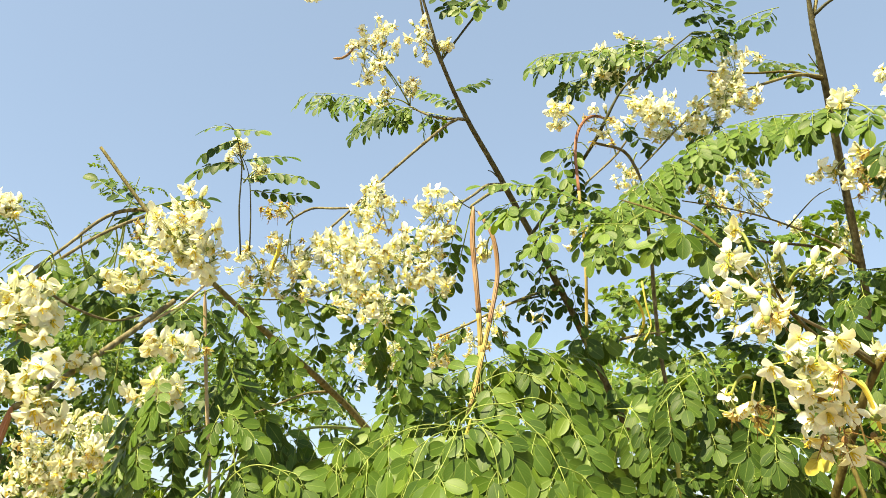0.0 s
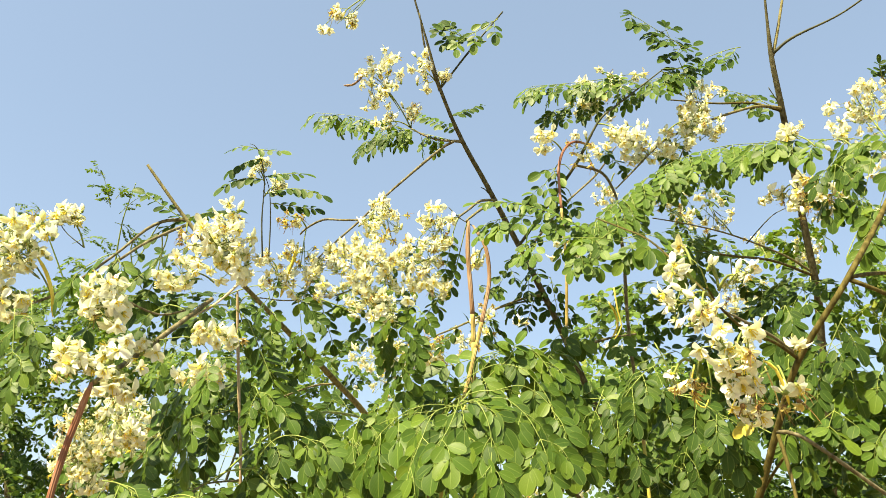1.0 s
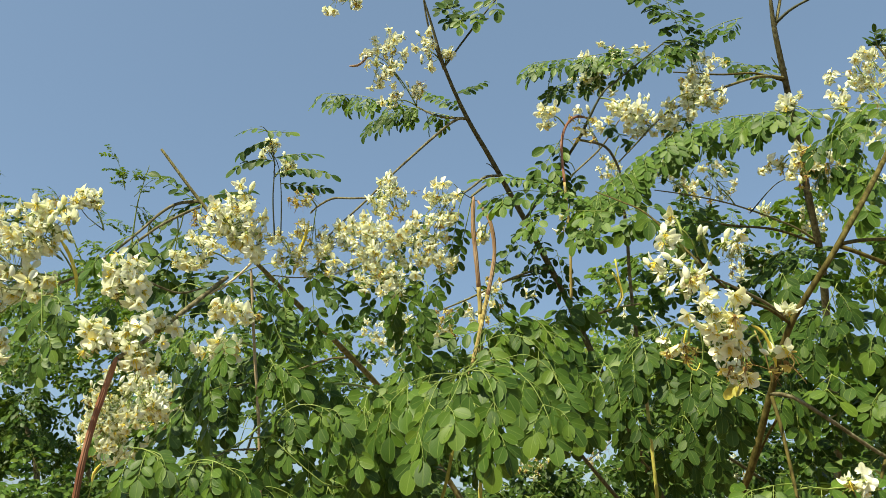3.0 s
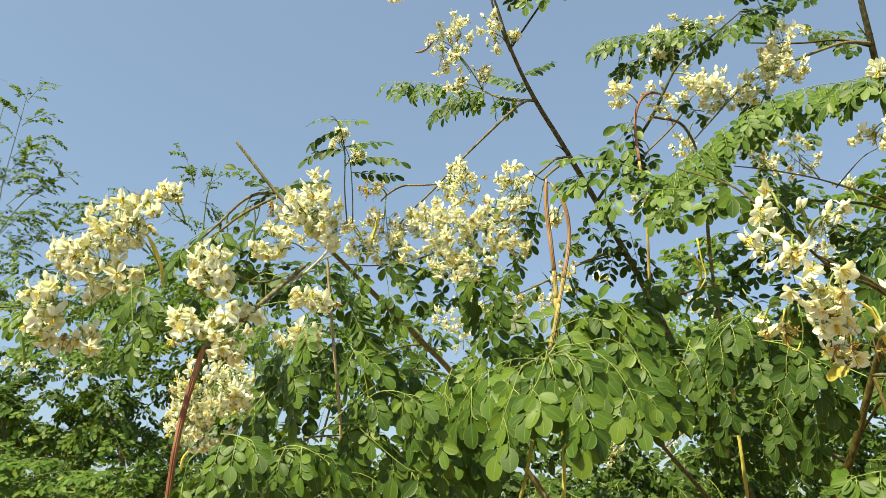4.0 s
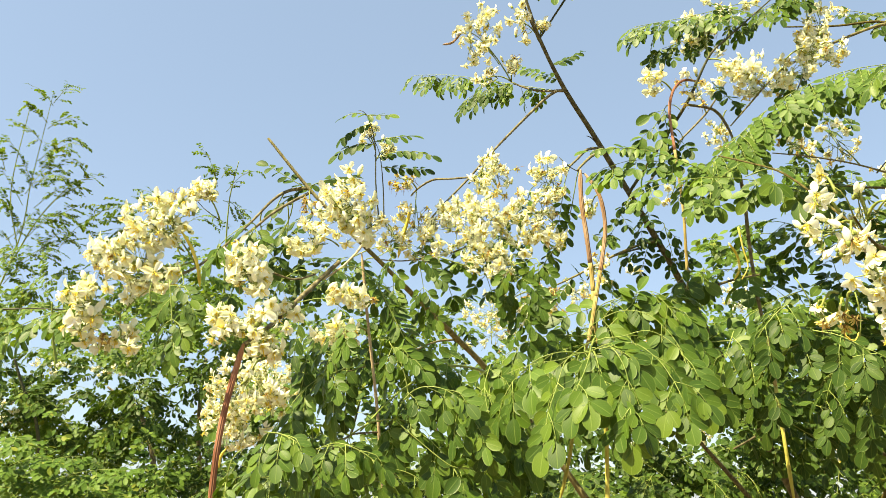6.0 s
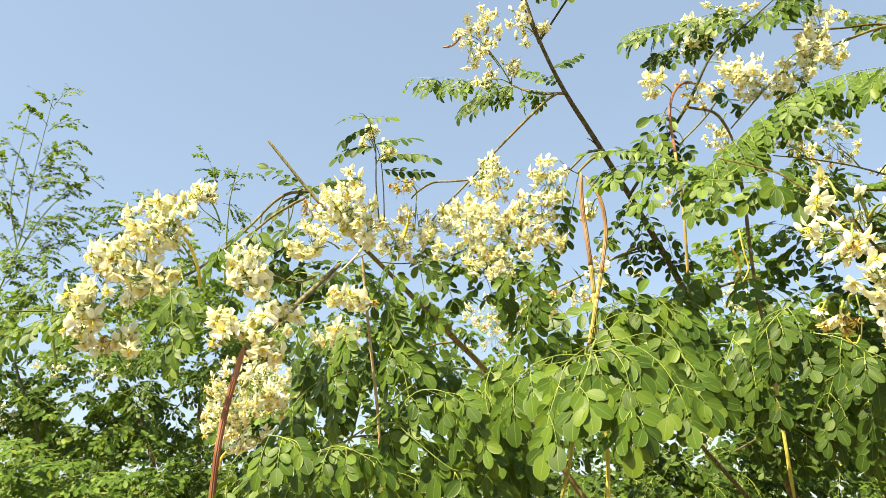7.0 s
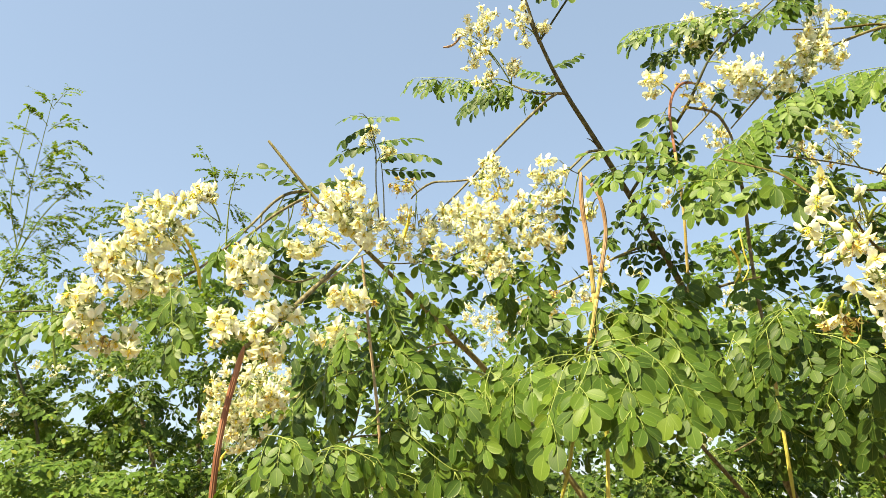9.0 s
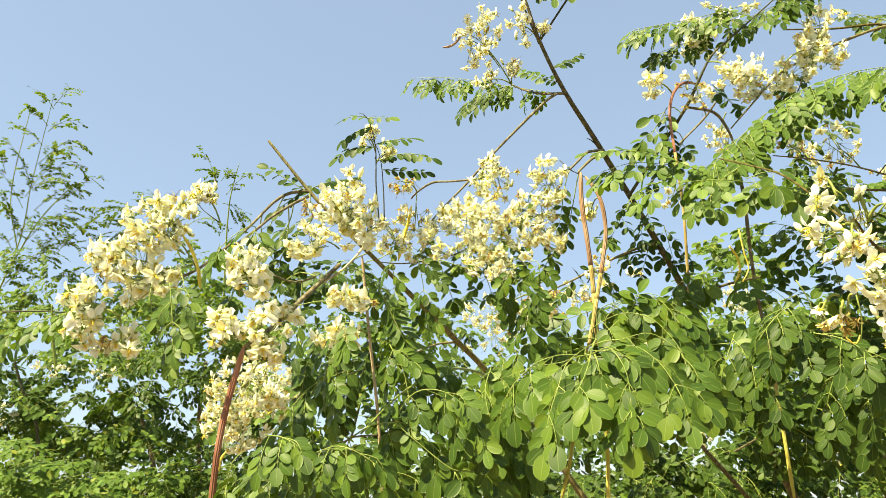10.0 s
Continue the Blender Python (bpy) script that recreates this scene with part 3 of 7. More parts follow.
def turn_to(way, up_hint, size, at):
    x = unit(way)
    y = unit(np.cross(up_hint, x))
    z = np.cross(x, y)
    return np.array([[x[i] * size, y[i] * size, z[i] * size, at[i]] for i in range(3)] + [[0, 0, 0, 1]])


def cluster(tree, centre, radii, count, base=None, size=0.024, seed=0, near=False, wilted=0.08, buds=0.16, label=""):
    """A hanging spray of blossoms about a centre, on thin stalks that spring from base."""
    g = rng(seed)
    c, radii = np.asarray(centre, float), np.asarray(radii, float)
    base = c - np.array((0, 0, radii[2] * 0.7)) if base is None else np.asarray(base, float)
    s = Shape()
    hub = c * 0.85 + base * 0.15
    strand(s, base, hub, 0.0013, 0.0009, 0, 0.006, 6)
    arms = []
    for i in range(max(3, count // 6)):
        d = unit(g.normal(0, 1, 3)) * radii * g.uniform(0.25, 0.7)
        e = c + d
        o = base + (hub - base) * g.uniform(0.4, 1)
        strand(s, o, e, 0.0008, 0.0005, 0, g.normal(0, 0.005), 4)
        arms.append((o, e))
    spots = []
    for i in range(count):
        d = unit(g.normal(0, 1, 3)) * g.random() ** 0.36 * 1.08
        p = c + d * radii
        o, e = min(arms, key=lambda q: float(np.linalg.norm((q[0] * 0.3 + q[1] * 0.7) - p)))
        u = g.uniform(0.5, 1)
        root = o * (1 - u) + e * u
        kind = "wilted" if g.random() < wilted else "bud" if g.random() < buds else "open" if g.random() < 0.45 else "cup"
        way = unit(np.array((d[0] * 0.8, -0.4 + d[1] * 0.4, -0.65 + d[2] * 0.3)) + g.normal(0, 0.42, 3))
        if kind == "bud":
            way = unit(np.array((0, -0.1, 0.9)) + g.normal(0, 0.35, 3))
        m = turn_to(way, np.array((0, 0, 1.0)) + g.normal(0, 0.2, 3), size * g.uniform(0.8, 1.2), p)
        strand(s, root, p - unit(way) * size * 0.14, 0.0004, 0.0004, 0, g.normal(0, 0.002), 2)
        spots.append((kind, int(g.integers(6)), m))
    skins = [CALYX, PETAL, STAMEN, WILTED, HUSK]
    if not near:
        for kind, k, m in spots:
            for v, f, uv, slot in zip(*joined(FLOWERS[kind][k])):
                s.add(v @ m[:3, :3].T + m[:3, 3], f, uv, {"wilted": (3, 2, 4)}.get(kind, (1, 2, 0))[slot])
    ob = part("flower_stalk", s, skins if not near else [CALYX], tree, label, "" if near else "stuff")
    if near:
        for kind, k, m in spots:
            flower = new("wilted_flower" if kind == "wilted" else "flower_bud" if kind == "bud" else "flower", FLOWER_MESHES[kind][k])
            flower.parent = ob
            flower.matrix_basis = Matrix(m)
    return ob


def joined(shape):
    """The pieces of a shape, each with its own numbering."""
    vs, fs, uvs, slots, start = [], [], [], [], 0
    for v, f, uv, sl in zip(shape.v, shape.f, shape.uv, shape.slot):
        vs.append(v), fs.append(f - start), uvs.append(uv), slots.append(int(sl[0]))
        start += len(v)
    return vs, fs, uvs, slots


def tree_at(x, y, label, group=""):
    ob = tagged(new("moringa_tree"), label=label, category="tree", group=group)
    ob.location = (x, y, 0)
    ob.matrix_basis = Matrix.Translation((x, y, 0))
    return ob

# ---- the place ----
ground_shape = Shape()
gx, gy = np.meshgrid(np.linspace(-1, 1, 81), np.linspace(-1, 1, 81))
gx, gy = np.sign(gx) * np.abs(gx) ** 3 * 2500, np.sign(gy) * np.abs(gy) ** 3 * 2500
gz = 0.03 * np.sin(gx * 1.7) * np.cos(gy * 1.3) * np.exp(-(gx ** 2 + gy ** 2) / 900)
gi, gj = np.meshgrid(np.arange(80), np.arange(80), indexing="ij")
ga = gi * 81 + gj
ground_shape.add(np.stack([gx, gy, gz], -1).reshape(-1, 3), np.concatenate([np.stack([ga, ga + 1, ga + 82], -1).reshape(-1, 3), np.stack([ga, ga + 82, ga + 81], -1).reshape(-1, 3)]))
tagged(new("ground", ground_shape.mesh("ground", [SOIL])), label="bare dry brown soil of the plantation", category="ground", kind="structure")

# the flowering tree in the middle
main = tree_at(0.77, 1.70, "moringa tree in bloom with hanging pods and cream flowers", "moringa trees")
branch(main, [(0.771, 1.697, -0.05), (0.702, 1.623, 0.923), (0.611, 1.525, 1.38), (0.475, 1.377, 1.603), (0.332, 1.224, 1.835), (0.232, 1.129, 2.005), (0.13, 1.032, 2.152), (0.067, 0.965, 2.231), (0.026, 0.914, 2.299), (0.004, 0.887, 2.365), (-0.03, 0.848, 2.462)], [0.0191, 0.0118, 0.0092, 0.0074, 0.0062, 0.0055, 0.0045, 0.0039, 0.0030, 0.0022, 0.0016], BARK, "trunk")
branch(main, [(0.7, 1.65, 0.55), (0.3, 1.35, 1.25), (0.051, 1.272, 1.635), (-0.073, 1.121, 1.78), (-0.129, 1.043, 1.829), (-0.2, 0.819, 1.868), (-0.246, 0.737, 1.903), (-0.291, 0.715, 1.95), (-0.342, 0.698, 2.013)], [0.0200, 0.0130, 0.0053, 0.0047, 0.0045, 0.0033, 0.0027, 0.0023, 0.0016], BARK_GREEN)
branch(main, [(0.025, 0.915, 2.296), (-0.001, 0.88, 2.354), (-0.013, 0.858, 2.411)], [0.0019, 0.0016, 0.0014], BARK)
branch(main, [(0.027, 0.913, 2.302), (0.076, 0.901, 2.374), (0.132, 0.889, 2.45)], [0.0019, 0.0017, 0.0014], TWIG_DARK)
branch(main, [(0.067, 0.965, 2.23), (0.039, 0.957, 2.217), (-0.05, 0.925, 2.108), (-0.095, 0.911, 2.048), (-0.13, 0.902, 2.005), (-0.155, 0.892, 1.971)], [0.0028, 0.0025, 0.0019, 0.0017, 0.0015, 0.0012], BARK_TAN)
branch(main, [(0.067, 0.965, 2.231), (0.03, 0.988, 2.246), (0.002, 1.009, 2.268), (-0.022, 1.021, 2.289)], [0.0022, 0.0020, 0.0017, 0.0012], BARK_TAN)
branch(main, [(0.132, 1.032, 2.154), (0.099, 0.985, 2.127), (0.07, 0.899, 2.065), (0.052, 0.828, 2.019)], [0.0028, 0.0025, 0.0020, 0.0016], BARK_TAN)
branch(main, [(0.136, 1.035, 2.147), (0.106, 0.971, 2.109), (0.071, 0.857, 2.033), (0.062, 0.813, 2.006)], [0.0028, 0.0024, 0.0019, 0.0016], BARK_GREEN)
branch(main, [(0.121, 1.028, 2.162), (0.11, 1.015, 2.166), (0.103, 1.013, 2.168)], [0.0014, 0.0010, 0.0007], TWIG_DARK)
branch(main, [(0.036, 0.804, 2.022), (0.053, 0.811, 2.008), (0.074, 0.817, 1.999)], [0.0005, 0.0007, 0.0005], TWIG_DARK)
branch(main, [(-0.089, 0.92, 2.054), (-0.124, 0.936, 2.06), (-0.157, 0.952, 2.067), (-0.182, 0.955, 2.053), (-0.192, 0.958, 2.043)], [0.0015, 0.0016, 0.0019, 0.0016, 0.0013], BARK_TAN)
branch(main, [(0.231, 1.126, 2.012), (0.199, 1.106, 2.002), (0.135, 1.051, 1.961), (0.064, 1.009, 1.913), (0.012, 0.983, 1.883)], [0.0029, 0.0026, 0.0019, 0.0016, 0.0010], BARK_GREEN)
branch(main, [(0.23, 1.129, 2.005), (0.179, 1.108, 1.991), (0.114, 1.072, 1.957), (0.092, 1.061, 1.924)], [0.0017, 0.0017, 0.0014, 0.0011], TWIG_DARK)
branch(main, [(0.286, 1.185, 1.926), (0.312, 1.133, 1.928), (0.329, 1.064, 1.918), (0.343, 0.985, 1.901)], [0.0030, 0.0026, 0.0021, 0.0015], BARK)
branch(main, [(0.173, 1.064, 2.079), (0.211, 0.998, 2.122), (0.245, 0.902, 2.156), (0.277, 0.863, 2.213), (0.308, 0.855, 2.241), (0.39, 0.856, 2.315)], [0.0028, 0.0027, 0.0025, 0.0018, 0.0015, 0.0010], TWIG_DARK)
branch(main, [(0.332, 1.224, 1.835), (0.22, 1.06, 1.80), (0.13, 0.93, 1.785), (0.075, 0.82, 1.772), (0.052, 0.72, 1.738), (0.038, 0.63, 1.712)], [0.0026, 0.0022, 0.0018, 0.0015, 0.0012, 0.0009], STALK)
branch(main, [(-0.073, 1.121, 1.78), (-0.10, 0.95, 1.76), (-0.13, 0.82, 1.735), (-0.17, 0.73, 1.69), (-0.20, 0.665, 1.640)], [0.0022, 0.0019, 0.0016, 0.0013, 0.0010], STALK)
branch(main, [(0.199, 1.034, 2.078), (0.251, 1.044, 2.151), (0.326, 1.073, 2.236), (0.363, 1.057, 2.289)], [0.0019, 0.0020, 0.0018, 0.0012], BARK_TAN)
branch(main, [(0.245, 0.903, 2.155), (0.297, 0.937, 2.162), (0.319, 0.95, 2.133), (0.322, 0.948, 2.111)], [0.0020, 0.0024, 0.0021, 0.0016], BARK_TAN)
branch(main, [(-0.245, 0.715, 1.847), (-0.268, 0.668, 1.796), (-0.278, 0.6, 1.745), (-0.292, 0.576, 1.72), (-0.297, 0.568, 1.713)], [0.0027, 0.0029, 0.0026, 0.0024, 0.0026], BARK_TAN)
branch(main, [(-0.289, 0.716, 1.948), (-0.313, 0.715, 1.946), (-0.328, 0.699, 1.927), (-0.35, 0.68, 1.886), (-0.38, 0.661, 1.842), (-0.405, 0.647, 1.816), (-0.446, 0.63, 1.797)], [0.0023, 0.0021, 0.0018, 0.0016, 0.0015, 0.0015, 0.0011], BARK_TAN)
branch(main, [(-0.286, 0.718, 1.944), (-0.304, 0.702, 1.925), (-0.326, 0.687, 1.901), (-0.343, 0.674, 1.876), (-0.384, 0.672, 1.843)], [0.0021, 0.0018, 0.0016, 0.0016, 0.0012], BARK_TAN)
branch(main, [(-0.33, 0.628, 1.829), (-0.315, 0.654, 1.82), (-0.292, 0.69, 1.818), (-0.271, 0.708, 1.83)], [0.0015, 0.0013, 0.0012, 0.0012], BARK_TAN)
branch(main, [(-0.225, 0.748, 1.879), (-0.227, 0.732, 1.865), (-0.239, 0.717, 1.843), (-0.256, 0.693, 1.818)], [0.0017, 0.0014, 0.0012], POD_GREY)
branch(main, [(-0.129, 1.045, 1.824), (-0.159, 1.024, 1.816), (-0.2, 0.88, 1.761), (-0.259, 0.832, 1.733), (-0.291, 0.815, 1.712)], [0.0021, 0.0016, 0.0011, 0.0009, 0.0006], BARK_GREEN)
branch(main, [(-0.232, 0.905, 1.916), (-0.193, 0.928, 1.921), (-0.133, 0.93, 1.93), (-0.097, 0.91, 1.935)], [0.0009, 0.0010, 0.0013, 0.0010], BARK_TAN)
branch(main, [(-0.224, 0.859, 1.956), (-0.227, 0.838, 2.01), (-0.228, 0.827, 2.069), (-0.238, 0.811, 2.108), (-0.25, 0.807, 2.115)], [0.0011, 0.0010, 0.0008, 0.0006, 0.0004], TWIG_DARK)
branch(main, [(-0.225, 0.903, 1.979), (-0.225, 0.884, 2.031), (-0.229, 0.867, 2.076), (-0.242, 0.855, 2.104)], [0.0010, 0.0008, 0.0006, 0.0005], TWIG_DARK)
branch(main, [(-0.136, 0.837, 1.893), (-0.078, 0.848, 1.878), (-0.017, 0.803, 1.869)], [0.0009, 0.0009, 0.0006], STALK)
branch(main, [(-0.048, 1.24, 1.697), (-0.014, 1.19, 1.696), (0.033, 1.21, 1.655)], [0.0024, 0.0028, 0.0034], BARK_TAN)
branch(main, [(-0.301, 0.883, 2.015), (-0.303, 0.81, 1.922), (-0.309, 0.772, 1.88)], [0.0008, 0.0007, 0.0004], TWIG_DARK)
branch(main, [(-0.376, 0.657, 1.883), (-0.394, 0.651, 1.896), (-0.406, 0.655, 1.909)], [0.0006, 0.0005, 0.0004], TWIG_DARK)
branch(main, [(-0.398, 0.644, 1.827), (-0.408, 0.627, 1.814), (-0.435, 0.623, 1.788), (-0.467, 0.629, 1.765), (-0.495, 0.627, 1.762)], [0.0011, 0.0009, 0.0007, 0.0006, 0.0005], CALYX)
branch(main, [(-0.207, 0.648, 1.634), (-0.184, 0.646, 1.647), (-0.161, 0.647, 1.649)], [0.0009, 0.0007, 0.0005], STALK)
branch(main, [(-0.225, 0.652, 1.621), (-0.207, 0.648, 1.634), (-0.202, 0.772, 1.65)], [0.0007, 0.0008, 0.0012], BARK_TAN)
pod(main, [(-0.298, 0.567, 1.713), (-0.305, 0.574, 1.695), (-0.313, 0.576, 1.657), (-0.319, 0.58, 1.616), (-0.323, 0.588, 1.566), (-0.322, 0.588, 1.536)], 0.0026, POD_RED, label="red-brown ribbed seed pod")
pod(main, [(-0.221, 0.732, 1.865), (-0.216, 0.742, 1.81), (-0.21, 0.755, 1.749), (-0.203, 0.77, 1.683), (-0.199, 0.779, 1.631), (-0.194, 0.797, 1.555)], 0.0016, POD_GREY, label="thin grey-tan dry seed pod")
pod(main, [(0.065, 0.813, 2.006), (0.064, 0.819, 1.962), (0.069, 0.829, 1.907), (0.073, 0.839, 1.854), (0.073, 0.838, 1.799), (0.073, 0.839, 1.767)], 0.0027, POD_TAN, POD_OCHRE, 0.45, label="tan ribbed seed pod")
pod(main, [(0.071, 0.816, 2.001), (0.088, 0.818, 1.971), (0.094, 0.823, 1.929), (0.089, 0.827, 1.89), (0.075, 0.828, 1.827), (0.064, 0.823, 1.78), (0.054, 0.812, 1.749)], 0.0024, POD_TAN, POD_OCHRE, 0.45, label="tan ribbed seed pod with a bend")
pod(main, [(0.268, 0.893, 2.187), (0.238, 0.872, 2.179), (0.216, 0.858, 2.153), (0.207, 0.86, 2.116), (0.209, 0.864, 2.048), (0.215, 0.882, 1.974), (0.215, 0.898, 1.902), (0.215, 0.911, 1.839), (0.225, 0.927, 1.798), (0.22, 0.933, 1.782)], 0.0018, POD_RED, POD_OCHRE, 0.62, label="thin red seed pod, yellowing at its end")
pod(main, [(0.301, 0.885, 2.045), (0.307, 0.897, 1.986), (0.308, 0.908, 1.929), (0.313, 0.924, 1.857), (0.322, 0.938, 1.794), (0.324, 0.94, 1.731), (0.326, 0.945, 1.662), (0.333, 0.964, 1.554)], 0.0022, BARK_TAN, POD_GREEN, 0.5, label="long thin seed pod, brown above and green below")
pod(main, [(0.062, 0.727, 1.664), (0.063, 0.741, 1.626), (0.06, 0.761, 1.544)], 0.0020, POD_GREEN, label="yellow-green ribbed seed pod")
pod(main, [(0.059, 0.803, 1.747), (0.037, 0.807, 1.671), (0.026, 0.815, 1.619), (0.012, 0.833, 1.568)], 0.0019, POD_GREEN, label="yellow-green ribbed seed pod")
pod(main, [(-0.183, 0.898, 2.003), (-0.189, 0.907, 1.979), (-0.199, 0.917, 1.95), (-0.206, 0.926, 1.925)], 0.0021, POD_YELLOW, label="short yellow pod")
pod(main, [(-0.399, 0.613, 1.852), (-0.39, 0.619, 1.838), (-0.383, 0.628, 1.817), (-0.381, 0.636, 1.795)], 0.0016, POD_YELLOW, label="short yellow pod")
pod(main, [(0.297, 0.964, 1.946), (0.309, 0.972, 1.93), (0.313, 0.98, 1.91), (0.304, 0.985, 1.893)], 0.0016, POD_YELLOW, label="short yellow pod")
pod(main, [(-0.418, 0.852, 1.639), (-0.426, 0.855, 1.628), (-0.428, 0.86, 1.615)], 0.0016, POD_YELLOW)
pod(main, [(-0.135, 0.902, 2.291), (-0.122, 0.903, 2.293), (-0.112, 0.901, 2.3), (-0.102, 0.897, 2.312)], 0.0017, POD_TAN)

# its flowers
cluster(main, (-0.077, 0.901, 2.308), (0.036, 0.041, 0.058), 39, (-0.022, 1.003, 2.278), 0.019, 101, near=True, wilted=0.08, buds=0.2)
cluster(main, (-0.006, 0.9, 2.33), (0.021, 0.028, 0.04), 15, (0.026, 0.914, 2.299), 0.019, 102, near=True, wilted=0.08, buds=0.2)
cluster(main, (0.033, 0.906, 2.323), (0.013, 0.009, 0.013), 6, (0.026, 0.914, 2.299), 0.019, 103, near=True, wilted=0.08, buds=0.2)
cluster(main, (-0.022, 0.941, 2.273), (0.017, 0.015, 0.021), 9, (-0.022, 1.003, 2.278), 0.019, 104, near=True, wilted=0.08, buds=0.2)
cluster(main, (-0.066, 0.97, 2.27), (0.022, 0.015, 0.014), 8, (-0.022, 1.003, 2.278), 0.019, 105, near=True, wilted=0.08, buds=0.2)
cluster(main, (-0.422, 0.607, 1.864), (0.039, 0.027, 0.03), 51, (-0.392, 0.647, 1.821), 0.019, 106, near=True, wilted=0.08, buds=0.2)
cluster(main, (-0.446, 0.623, 1.814), (0.039, 0.027, 0.038), 51, (-0.405, 0.647, 1.816), 0.019, 107, near=True, wilted=0.08, buds=0.2)
cluster(main, (-0.483, 0.615, 1.826), (0.019, 0.018, 0.025), 18, (-0.419, 0.635, 1.817), 0.019, 108, near=True, wilted=0.08, buds=0.2)
cluster(main, (-0.398, 0.653, 1.918), (0.018, 0.013, 0.012), 20, (-0.376, 0.657, 1.883), 0.019, 109, near=True, wilted=0.08, buds=0.2)
cluster(main, (-0.504, 0.624, 1.768), (0.02, 0.023, 0.032), 27, (-0.467, 0.629, 1.765), 0.019, 110, near=True, wilted=0.08, buds=0.2)
cluster(main, (-0.47, 0.649, 1.738), (0.028, 0.02, 0.02), 18, (-0.467, 0.629, 1.765), 0.019, 111, near=True, wilted=0.35, buds=0.2)
cluster(main, (-0.296, 0.562, 1.788), (0.020, 0.022, 0.034), 30, (-0.32, 0.629, 1.829), 0.019, 112, near=True, wilted=0.08, buds=0.2)
cluster(main, (-0.234, 0.657, 1.892), (0.036, 0.025, 0.028), 33, (-0.241, 0.719, 1.896), 0.019, 113, near=True, wilted=0.08, buds=0.2)
cluster(main, (-0.22, 0.646, 1.922), (0.013, 0.012, 0.017), 12, (-0.241, 0.713, 1.912), 0.019, 114, near=True, wilted=0.08, buds=0.2)
cluster(main, (-0.277, 0.674, 1.864), (0.024, 0.017, 0.021), 18, (-0.249, 0.727, 1.872), 0.019, 115, near=True, wilted=0.08, buds=0.2)
cluster(main, (-0.21, 0.674, 1.88), (0.03, 0.021, 0.027), 24, (-0.231, 0.723, 1.886), 0.019, 116, near=True, wilted=0.08, buds=0.2)
cluster(main, (-0.307, 0.56, 1.731), (0.027, 0.019, 0.018), 21, (-0.297, 0.576, 1.72), 0.019, 117, near=True, wilted=0.08, buds=0.2)
cluster(main, (-0.277, 0.565, 1.725), (0.021, 0.018, 0.026), 21, (-0.289, 0.585, 1.725), 0.019, 118, near=True, wilted=0.08, buds=0.2)
cluster(main, (-0.267, 0.598, 1.754), (0.012, 0.01, 0.015), 6, (-0.272, 0.634, 1.77), 0.019, 119, near=True, wilted=0.08, buds=0.2)
cluster(main, (-0.426, 0.923, 1.732), (0.058, 0.04, 0.045), 82, (-0.404, 0.911, 1.771), 0.017, 120, near=True, wilted=0.08, buds=0.2)
cluster(main, (-0.456, 0.936, 1.69), (0.037, 0.029, 0.041), 48, (-0.43, 0.923, 1.732), 0.017, 121, near=True, wilted=0.08, buds=0.2)
cluster(main, (-0.399, 0.959, 1.729), (0.034, 0.036, 0.051), 42, (-0.404, 0.911, 1.771), 0.017, 122, near=True, wilted=0.08, buds=0.2)
cluster(main, (-0.433, 0.949, 1.663), (0.033, 0.023, 0.016), 21, (-0.431, 0.932, 1.709), 0.017, 123, near=True, wilted=0.08, buds=0.2)
cluster(main, (-0.22, 0.635, 1.782), (0.02, 0.014, 0.012), 12, (-0.212, 0.733, 1.807), 0.019, 124, near=True, wilted=0.08, buds=0.2)
cluster(main, (-0.229, 0.669, 1.746), (0.024, 0.017, 0.016), 18, (-0.214, 0.747, 1.768), 0.019, 125, near=True, wilted=0.08, buds=0.2)
cluster(main, (-0.201, 0.676, 1.79), (0.012, 0.009, 0.013), 6, (-0.212, 0.728, 1.82), 0.019, 126, near=True, wilted=0.08, buds=0.2)
cluster(main, (-0.055, 0.857, 2.029), (0.032, 0.026, 0.037), 42, (-0.095, 0.896, 2.031), 0.017, 127, near=True, wilted=0.08, buds=0.2)
cluster(main, (-0.076, 0.823, 1.944), (0.047, 0.033, 0.033), 60, (-0.095, 0.899, 2.023), 0.017, 128, near=True, wilted=0.08, buds=0.2)
cluster(main, (-0.013, 0.829, 1.944), (0.043, 0.03, 0.041), 51, (-0.07, 0.873, 1.956), 0.017, 129, near=True, wilted=0.08, buds=0.2)
cluster(main, (-0.05, 0.814, 1.89), (0.044, 0.031, 0.03), 39, (-0.045, 0.829, 1.937), 0.018, 130, near=True, wilted=0.08, buds=0.2)
cluster(main, (0.019, 0.814, 1.992), (0.025, 0.023, 0.033), 24, (0.05, 0.811, 2.009), 0.017, 131, near=True, wilted=0.08, buds=0.2)
cluster(main, (0.021, 0.841, 1.922), (0.024, 0.022, 0.031), 18, (-0.006, 0.833, 1.937), 0.017, 132, near=True, wilted=0.08, buds=0.2)
cluster(main, (-0.13, 0.895, 1.967), (0.034, 0.024, 0.034), 27, (-0.139, 0.904, 1.999), 0.017, 133, near=True, wilted=0.08, buds=0.2)
cluster(main, (-0.104, 0.881, 1.925), (0.041, 0.029, 0.028), 24, (-0.097, 0.91, 1.935), 0.017, 134, near=True, wilted=0.08, buds=0.2)
cluster(main, (-0.158, 0.923, 1.942), (0.034, 0.024, 0.029), 18, (-0.133, 0.93, 1.93), 0.017, 135, near=True, wilted=0.2, buds=0.2)
cluster(main, (-0.181, 0.926, 1.986), (0.04, 0.028, 0.035), 27, (-0.183, 0.956, 2.049), 0.017, 136, near=True, wilted=0.35, buds=0.2)
